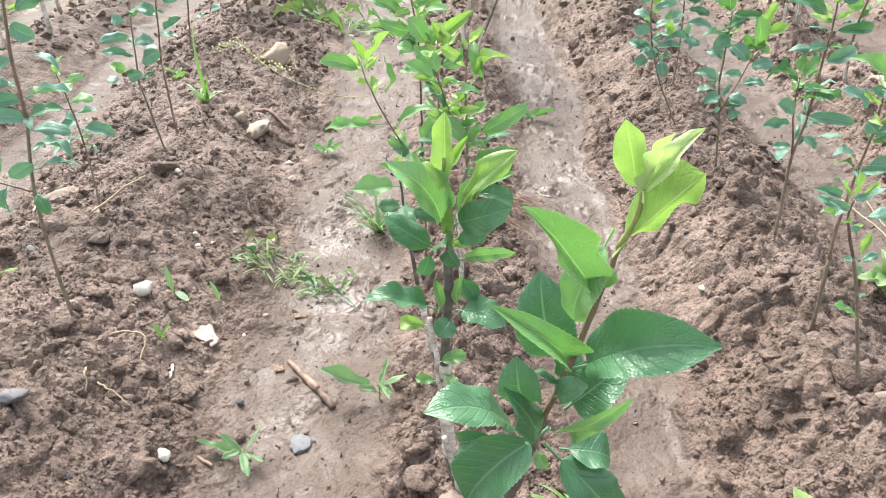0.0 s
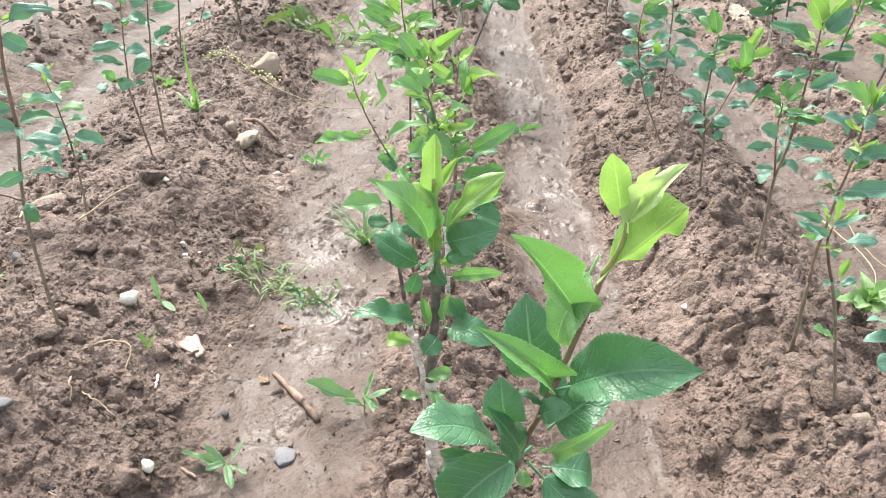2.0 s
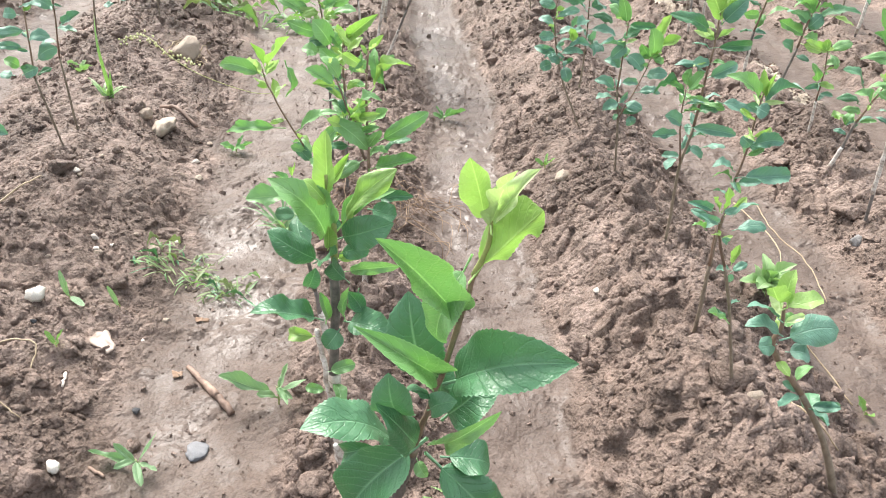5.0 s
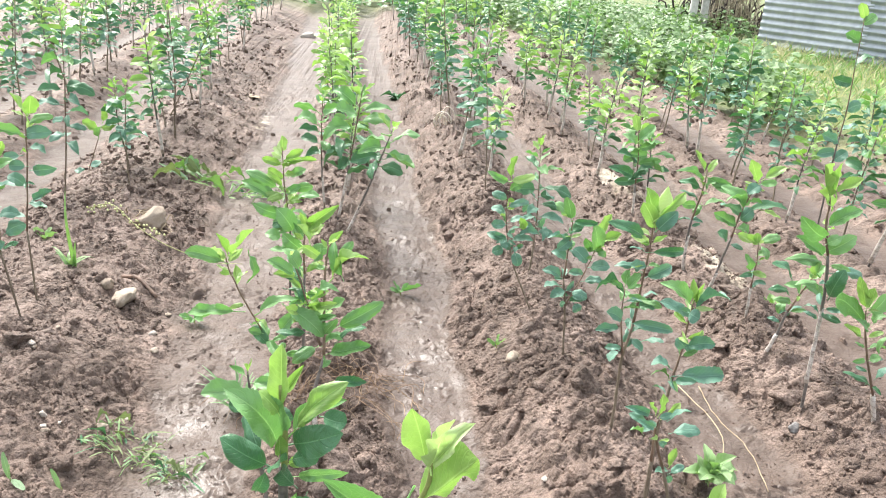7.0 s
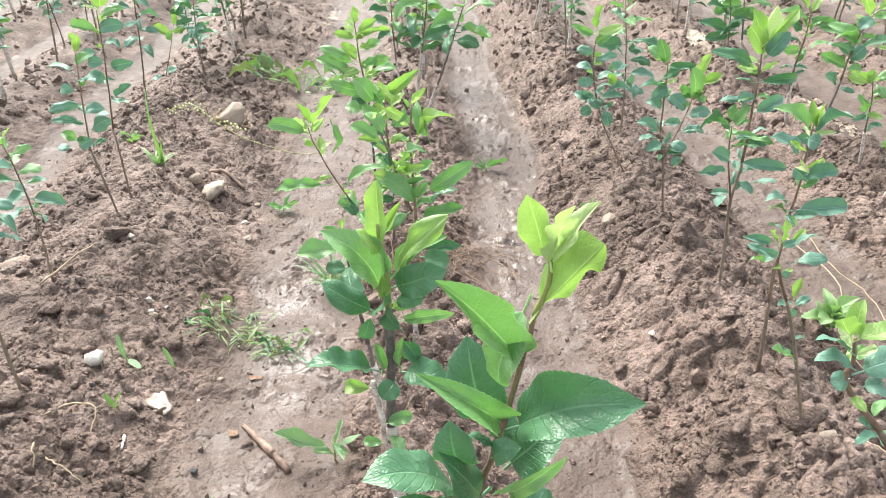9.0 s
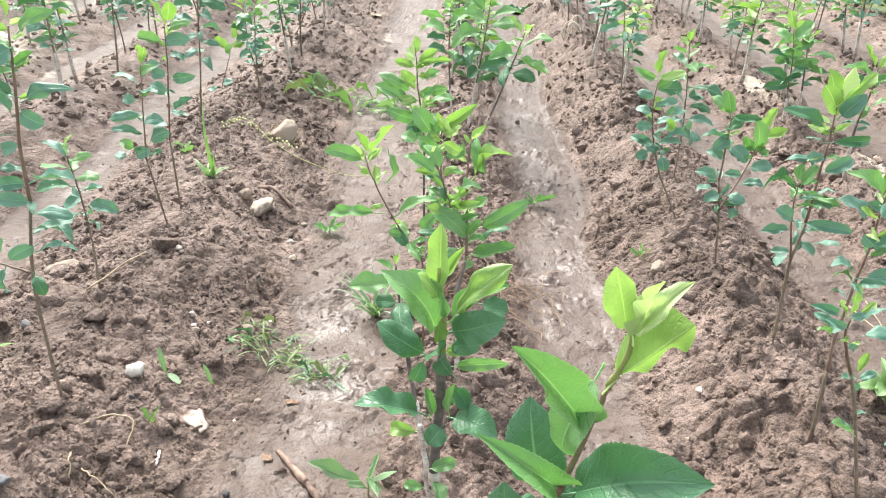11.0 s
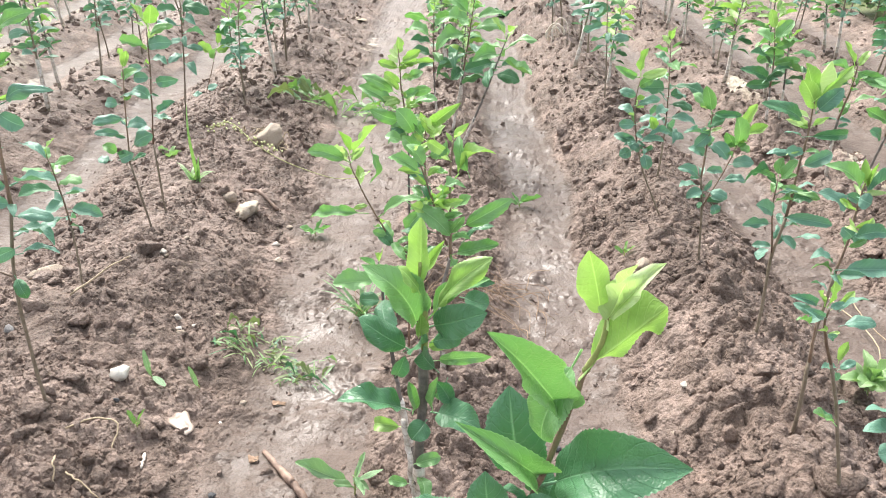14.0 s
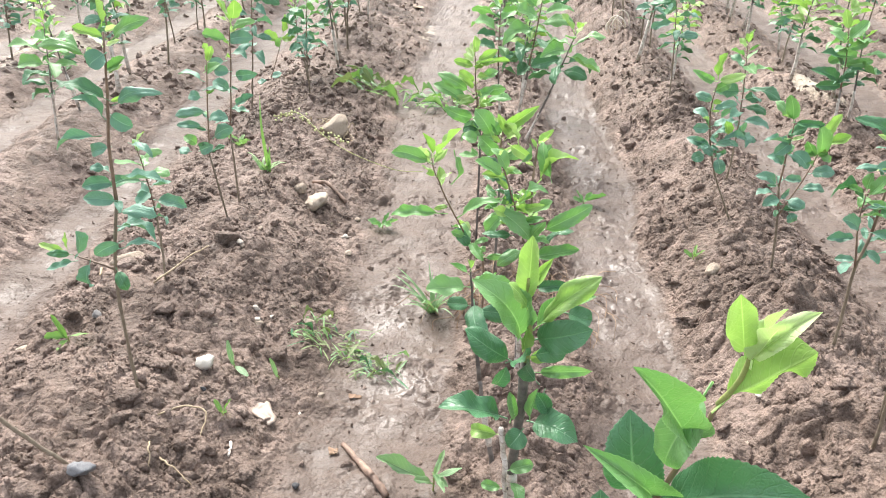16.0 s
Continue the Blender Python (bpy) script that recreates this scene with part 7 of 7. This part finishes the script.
sprig(-0.355, 2.527, [(-0.05, 0.0, 0.02, 0.022), (0.055, 0.01, 0.02, 0.022), (0.0, -0.05, 0.01, 0.02), (0.02, 0.04, 0.035, 0.02), (-0.03, -0.03, 0.02, 0.018), (0.04, -0.035, 0.01, 0.018)], "small spreading weed in the wet furrow", "fresh", 606, 0.02)
sprig(0.66, 2.30, [(-0.03, 0.01, 0.02, 0.013), (0.03, 0.0, 0.025, 0.013), (0.0, -0.03, 0.02, 0.013), (0.01, 0.03, 0.03, 0.012)], "small green weed at the furrow's edge", "grass", 607, 0.015)
sprig(-0.98, 1.62, [(-0.03, 0.0, 0.07, 0.016), (-0.05, -0.02, 0.01, 0.018), (0.06, 0.0, 0.015, 0.018), (0.0, -0.05, 0.0, 0.016)], "small green weed on the lumpy ridge", "grass", 608, 0.02)
sprig(1.26, 1.34, [(0.0, -0.03, 0.02, 0.012), (-0.015, 0.02, 0.03, 0.012)], "tiny seedling in the wet furrow", "grass", 609, 0.01, "seedling")
sprig(1.12, 1.64, [(-0.060, 0.000, 0.030, 0.047), (0.051, 0.017, 0.036, 0.047), (0.000, -0.060, 0.018, 0.047), (-0.025, 0.034, 0.054, 0.043), (0.043, -0.043, 0.018, 0.044), (-0.043, -0.043, 0.012, 0.043), (0.017, 0.000, 0.066, 0.039), (-0.017, -0.017, 0.060, 0.036), (0.060, -0.017, 0.000, 0.043), (-0.076, -0.017, 0.042, 0.039), (0.076, 0.025, 0.012, 0.042), (0.009, -0.076, 0.036, 0.039), (-0.009, 0.043, 0.078, 0.034), (0.034, -0.025, 0.084, 0.029)], "bushy pale broad-leaved weed beside the saplings", "pale", 610, 0.06, "weed", 0)
sprig(0.352, 2.846, [(-0.04, 0.0, 0.02, 0.02), (0.05, 0.0, 0.02, 0.02), (0.0, -0.04, 0.015, 0.02), (0.03, 0.03, 0.03, 0.018), (-0.03, 0.02, 0.035, 0.018), (0.08, 0.0, 0.03, 0.015)], "low weed with tiny pale buds beside the furrow", "fresh", 611, 0.02)

tuft(-0.11, 2.03, 26, 0.19, 0.011, 621, "arching grass tuft at the sapling row's edge", "seedling", 0.9, 0.7)
tuft(0.384, 1.049, 16, 0.16, 0.012, 622, "flattened grass tuft beside a leafy sapling", "grass", 1.1, 0.3)
tuft(-0.824, 2.693, 9, 0.12, 0.013, 623, "small grass tuft on the lumpy ridge", "pale", 1.0, 0.7)
tall = tuft(-0.81, 2.70, 2, 0.20, 0.014, 624, "tall single grass blade on the lumpy ridge", "grass", 0.25, 1.3)
tuft(0.30, 6.6, 22, 0.16, 0.03, 628, "low dark weed in the far furrow", "mature", 1.2, 0.3, "weed_patch", 0)
tuft(1.85, 2.9, 14, 0.10, 0.03, 629, "low green weed on the far ridge", "grass", 1.2, 0.3, "weed_patch", 0)
tuft(-1.03, 2.98, 7, 0.07, 0.02, 630, "small pale weed at the ridge's foot", "pale", 1.0, 0.5, "weed_patch", 1)


def clippings(x0, x1, y0, y1, count, seed, label, size=1.0, mats=("wilted", "wilted", "wilted", "mature", "pale", "seedling")):
    """Cut weeds lying flat and crossing each other."""
    rng = random.Random(seed)
    cx, cy = (x0 + x1) / 2, (y0 + y1) / 2
    ob = thing("grass_clippings", (cx, cy, ground_z(cx, cy)), label, "grass clippings")
    for i in range(count):
        x, y = rng.uniform(x0, x1), rng.uniform(y0, y1)
        a, l = rng.uniform(0, 6.28), size * (0.012 + 0.055 * rng.random() ** 2.0)
        x2, y2 = x + math.cos(a) * l, y + math.sin(a) * l
        b = (x, y, ground_z(x, y) + size * rng.uniform(0.002, 0.014))
        t = (x2, y2, ground_z(x2, y2) + size * rng.uniform(0.004, 0.02))
        blade_part(ob, b, t, size * rng.uniform(0.0022, 0.008), rng.choice(mats), rng.choice((4, 5, 5, 3)), seed * 99 + i)
    return ob


clippings(-0.45, -0.26, 1.75, 1.90, 110, 640, "wilting cut grass lying on wet mud")
clippings(-0.80, -0.56, 3.82, 4.12, 46, 642, "pulled green weeds lying in the furrow", 2.6, ("pale", "grass", "seedling", "wilted"))
clippings(-0.52, -0.22, 3.80, 4.08, 60, 643, "pulled green weeds lying in the furrow", 2.3, ("pale", "grass", "mature", "seedling"))
clippings(-0.28, -0.15, 1.69, 1.80, 60, 641, "wilting cut grass lying on wet mud")


def strand_heap(name, x, y, count, rx, ry, high, r, mat, seed, label, category, loops=False):
    rng = random.Random(seed)
    ob = thing(name, (x, y, ground_z(x, y)), label, category)
    for i in range(count):
        a = rng.uniform(0, 6.28)
        px, py = x + rng.gauss(0, rx * 0.5), y + rng.gauss(0, ry * 0.5)
        l = rng.uniform(0.5, 1.0) * max(rx, ry)
        qx, qy = px + math.cos(a) * l, py + math.sin(a) * l
        mx, my = (px + qx) / 2 + rng.uniform(-0.3, 0.3) * l, (py + qy) / 2 + rng.uniform(-0.3, 0.3) * l
        top = high * rng.uniform(0.2, 1.0)
        pts = [(px, py, ground_z(px, py) + 0.001), (mx, my, ground_z(mx, my) + top), (qx, qy, ground_z(qx, qy) + (0.001 if not loops else 0.0))]
        stem_part("strand", ob, pts, r * rng.uniform(0.7, 1.2), r * 0.5, mat, 5, r, "", 4, seed * 77 + i)
    return ob


strand_heap("dry_root_heap", 0.22, 2.12, 60, 0.17, 0.12, 0.045, 0.0016, ROOT, 650, "matted brown rootlets heaped on the sapling row", "roots")
strand_heap("dry_root_heap", -0.02, 2.06, 45, 0.13, 0.08, 0.06, 0.0016, ROOT, 651, "matted brown rootlets heaped on the sapling row", "roots")
loops = thing("bleached_roots", (0.61, 5.07, ground_z(0.61, 5.07)), "tangle of bleached root loops on the ridge", "roots")
loop_rng = random.Random(652)
for i in range(6):
    a, wide, tall = loop_rng.uniform(-0.6, 0.6), loop_rng.uniform(0.025, 0.06), loop_rng.uniform(0.07, 0.15)
    lx, ly = 0.61 + loop_rng.uniform(-0.03, 0.03), 5.07 + loop_rng.uniform(-0.04, 0.04)
    lz = ground_z(lx, ly)
    ring = [(lx + math.cos(a) * wide * u, ly + math.sin(a) * wide * u, lz + tall * v) for u, v in ((-0.6, -0.1), (-1.0, 0.4), (-0.6, 0.85), (0.0, 1.0), (0.7, 0.8), (1.0, 0.4), (0.5, -0.1))]
    stem_part("strand", loops, ring, 0.005, 0.004, WHITE_ROOT, 5, 0.001, "", 6, 652 + i)
strand_heap("dry_root_heap", -0.69, 3.21, 14, 0.10, 0.07, 0.06, 0.003, STRAW, 653, "dry roots around the buff stone", "roots")

# a fallen seed stalk across the lumpy ridge
stalk_pts = [(-0.95, 3.22), (-0.84, 3.19), (-0.72, 3.10), (-0.58, 3.02), (-0.40, 3.0), (-0.28, 3.0)]
sx, sy = stalk_pts[0]
seed_stalk = thing("seed_stalk", (sx, sy, ground_z(sx, sy)), "fallen pale seed stalk with small round pods", "weed")
stem_part("stem", seed_stalk, [(x, y, ground_z(x, y) + 0.03) for x, y in stalk_pts], 0.002, 0.0014, GREEN_SHOOT, 5, 0.0008, seed=660)
pod_v, pod_f = lump_shape(661, 1, 0.1)
pod_me = link_mesh("seed_pod", [p * 0.006 for p in pod_v], pod_f, SEED)
pod_rng = random.Random(662)
for i in range(46):
    t = pod_rng.uniform(0, 0.62) * 5
    k = int(t)
    x = stalk_pts[k][0] + (stalk_pts[k + 1][0] - stalk_pts[k][0]) * (t - k) + pod_rng.uniform(-0.02, 0.02)
    y = stalk_pts[k][1] + (stalk_pts[k + 1][1] - stalk_pts[k][1]) * (t - k) + pod_rng.uniform(-0.03, 0.03)
    part_mesh("seed_pod", pod_me, seed_stalk, Matrix.Translation(Vector((x, y, ground_z(x, y) + 0.03 + pod_rng.uniform(-0.015, 0.02))) - Vector(seed_stalk.location)))

# ---------------------------------------------------------------- the field's far edge
def leaf_field(name, label, category, places, leaves, length, height, mat, seed, shape=0, width=0.7, up=0.5):
    """Countless leaves of low plants, joined into one mesh."""
    rng = np.random.default_rng(seed)
    kinds = []
    for k in range(4):
        v, f, uv = leaf_shape(shape, 3 if shape != 4 else 2, 0, random.Random(seed + k), THREE)
        n = 3 * ((3 if shape != 4 else 2) + 1)
        kinds.append((np.array(v[:n]), np.array([q for q in f if max(q) < n]), np.array(uv[:n])))
    V, F, U = [], [], []
    total = 0
    for px, py in places:
        pz = ground_z(px, py)
        h = height * rng.uniform(0.65, 1.2)
        for i in range(leaves):
            a = rng.uniform(0, 6.28)
            l = length * rng.uniform(0.6, 1.25)
            d = np.array([math.cos(a), math.sin(a), up * rng.uniform(-0.7, 1.0)])
            d /= np.linalg.norm(d)
            base = np.array([px, py, pz]) + np.array([rng.normal(0, 0.07), rng.normal(0, 0.07), h * rng.uniform(0.1, 1.0) ** 0.7 if shape != 4 else 0])
            n = np.array([rng.uniform(-0.5, 0.5), rng.uniform(-0.8, 0.2), 1.0])
            x = np.cross(d, n)
            x /= np.linalg.norm(x)
            z = np.cross(x, d)
            kv, kf, ku = kinds[i % 4]
            V.append(kv[:, :1] * x * l * width + kv[:, 1:2] * d * l + kv[:, 2:] * z * l + base)
            F.append(kf + total)
            U.append(ku)
            total += len(kv)
    me = link_mesh(name, np.concatenate(V), np.concatenate(F).tolist(), LEAF[mat], np.concatenate(U))
    return tagged(new(name, me), label, category, kind="stuff")


edge_rng = random.Random(808)


def scatter(count, test, box):
    out = []
    while len(out) < count:
        x, y = edge_rng.uniform(box[0], box[1]), edge_rng.uniform(box[2], box[3])
        if test(x, y):
            out.append((x, y))
    return out


def beyond(x, y):
    return (x - 3.55) * 1.0 + (y - 4.6) * 0.27


leaf_field("vegetable_plants", "dense pale-green vegetable plants beyond the sapling rows", "vegetables", scatter(560, lambda x, y: beyond(x, y) > 0 and x - 4.7 < (y - 9.5) * 0.35 and not (x > 4.1 and 8.8 < y < 12.8), (1.0, 7.0, 4.2, 15.0)), 20, 0.095, 0.42, "veg", 820)
leaf_field("vegetable_plants", "dense green vegetable plants at the field's end", "vegetables", scatter(330, lambda x, y: y > 12.6 + 0.12 * abs(x), (-7.0, 3.0, 12.5, 17.0)), 14, 0.15, 0.45, "fresh", 821)
leaf_field("vegetable_plants", "low green plants at the field's edge", "vegetables", scatter(160, lambda x, y: x < -3.2 - 0.25 * (y - 5), (-8.0, -3.0, 4.5, 13.0)), 14, 0.12, 0.35, "grass", 822)
leaf_field("meadow_grass", "yellow-green grass before the metal fence", "grass", scatter(900, lambda x, y: x > 3.6 + (9.0 - y) * 0.1 and beyond(x, y) > 0.2, (3.4, 9.0, 6.0, 13.5)), 10, 0.22, 0.0, "dry", 823, 4, 0.07, 2.2)
leaf_field("meadow_grass", "green grass before the metal fence", "grass", scatter(700, lambda x, y: x > 4.0 and beyond(x, y) > 0.2, (3.8, 9.5, 4.5, 13.5)), 10, 0.22, 0.0, "grass", 824, 4, 0.08, 2.2)


def corrugated_sheet(length, height, pitch, depth, bend):
    verts, faces = [], []
    n = int(height / pitch * 6)
    cols = 8
    for i in range(n + 1):
        z = height * i / n
        d = depth * math.sin(2 * math.pi * z / pitch)
        for j in range(cols + 1):
            t = j / cols
            for side in (0, 1):
                verts.append((length * t, d + bend * math.sin(t * 3.1) + side * 0.002, z))
    w = (cols + 1) * 2
    for i in range(n):
        for j in range(cols):
            a = i * w + j * 2
            faces.append((a, a + 2, a + w + 2, a + w))
            faces.append((a + 1, a + w + 1, a + w + 3, a + 3))
    return verts, faces


fence_at = Vector((5.95, 12.7, ground_z(5.95, 12.7)))
fence = thing("metal_fence", fence_at, "weathered corrugated metal sheet fence in grass", "fence")
fence.rotation_euler = (0, 0, math.atan2(-1.19, 1.0))
for k in range(4):
    v, f = corrugated_sheet(1.62, 1.9, 0.105, 0.016, 0.02 * (k % 2))
    part_mesh("metal_sheet", link_mesh("metal_sheet", v, f, SHEET), fence, pose(k * 1.55, -0.012 * (k % 2), -0.03 - 0.02 * k, 0, 0.6 * (k - 1), 0))
for k in range(5):
    v, f = tube([(k * 1.52 + 0.05, 0.07, -0.2), (k * 1.52 + 0.05, 0.07, 1.0), (k * 1.52 + 0.06, 0.07, 2.0)], [0.04, 0.037, 0.035], 8)
    part_mesh("post", link_mesh("post", v, f, DARK_POST), fence)


def timber_post(x, y, h, r, lean):
    ob = thing("timber_post", (x, y, ground_z(x, y)), "pale weathered timber post at the field's edge", "post")
    z = ground_z(x, y)
    stem_part("shaft", ob, [(x, y, z - 0.2), (x + lean * 0.5, y, z + h * 0.5), (x + lean, y, z + h)], r, r * 0.9, DARK_POST, 3, 0.002, "", 8, 5)
    return ob


timber_post(5.0, 13.2, 1.3, 0.07, 0.03)
timber_post(5.25, 13.3, 1.25, 0.07, -0.04)
strand_heap("brushwood_pile", 5.95, 14.1, 90, 0.8, 0.6, 0.9, 0.02, SHADE, 840, "heap of old brushwood with its shade painted in, behind the fence", "brushwood")
strand_heap("dry_grass_heap", 5.75, 13.6, 90, 0.5, 0.35, 1.1, 0.008, BRUSH, 841, "dry grass hanging over the brushwood", "dry grass")
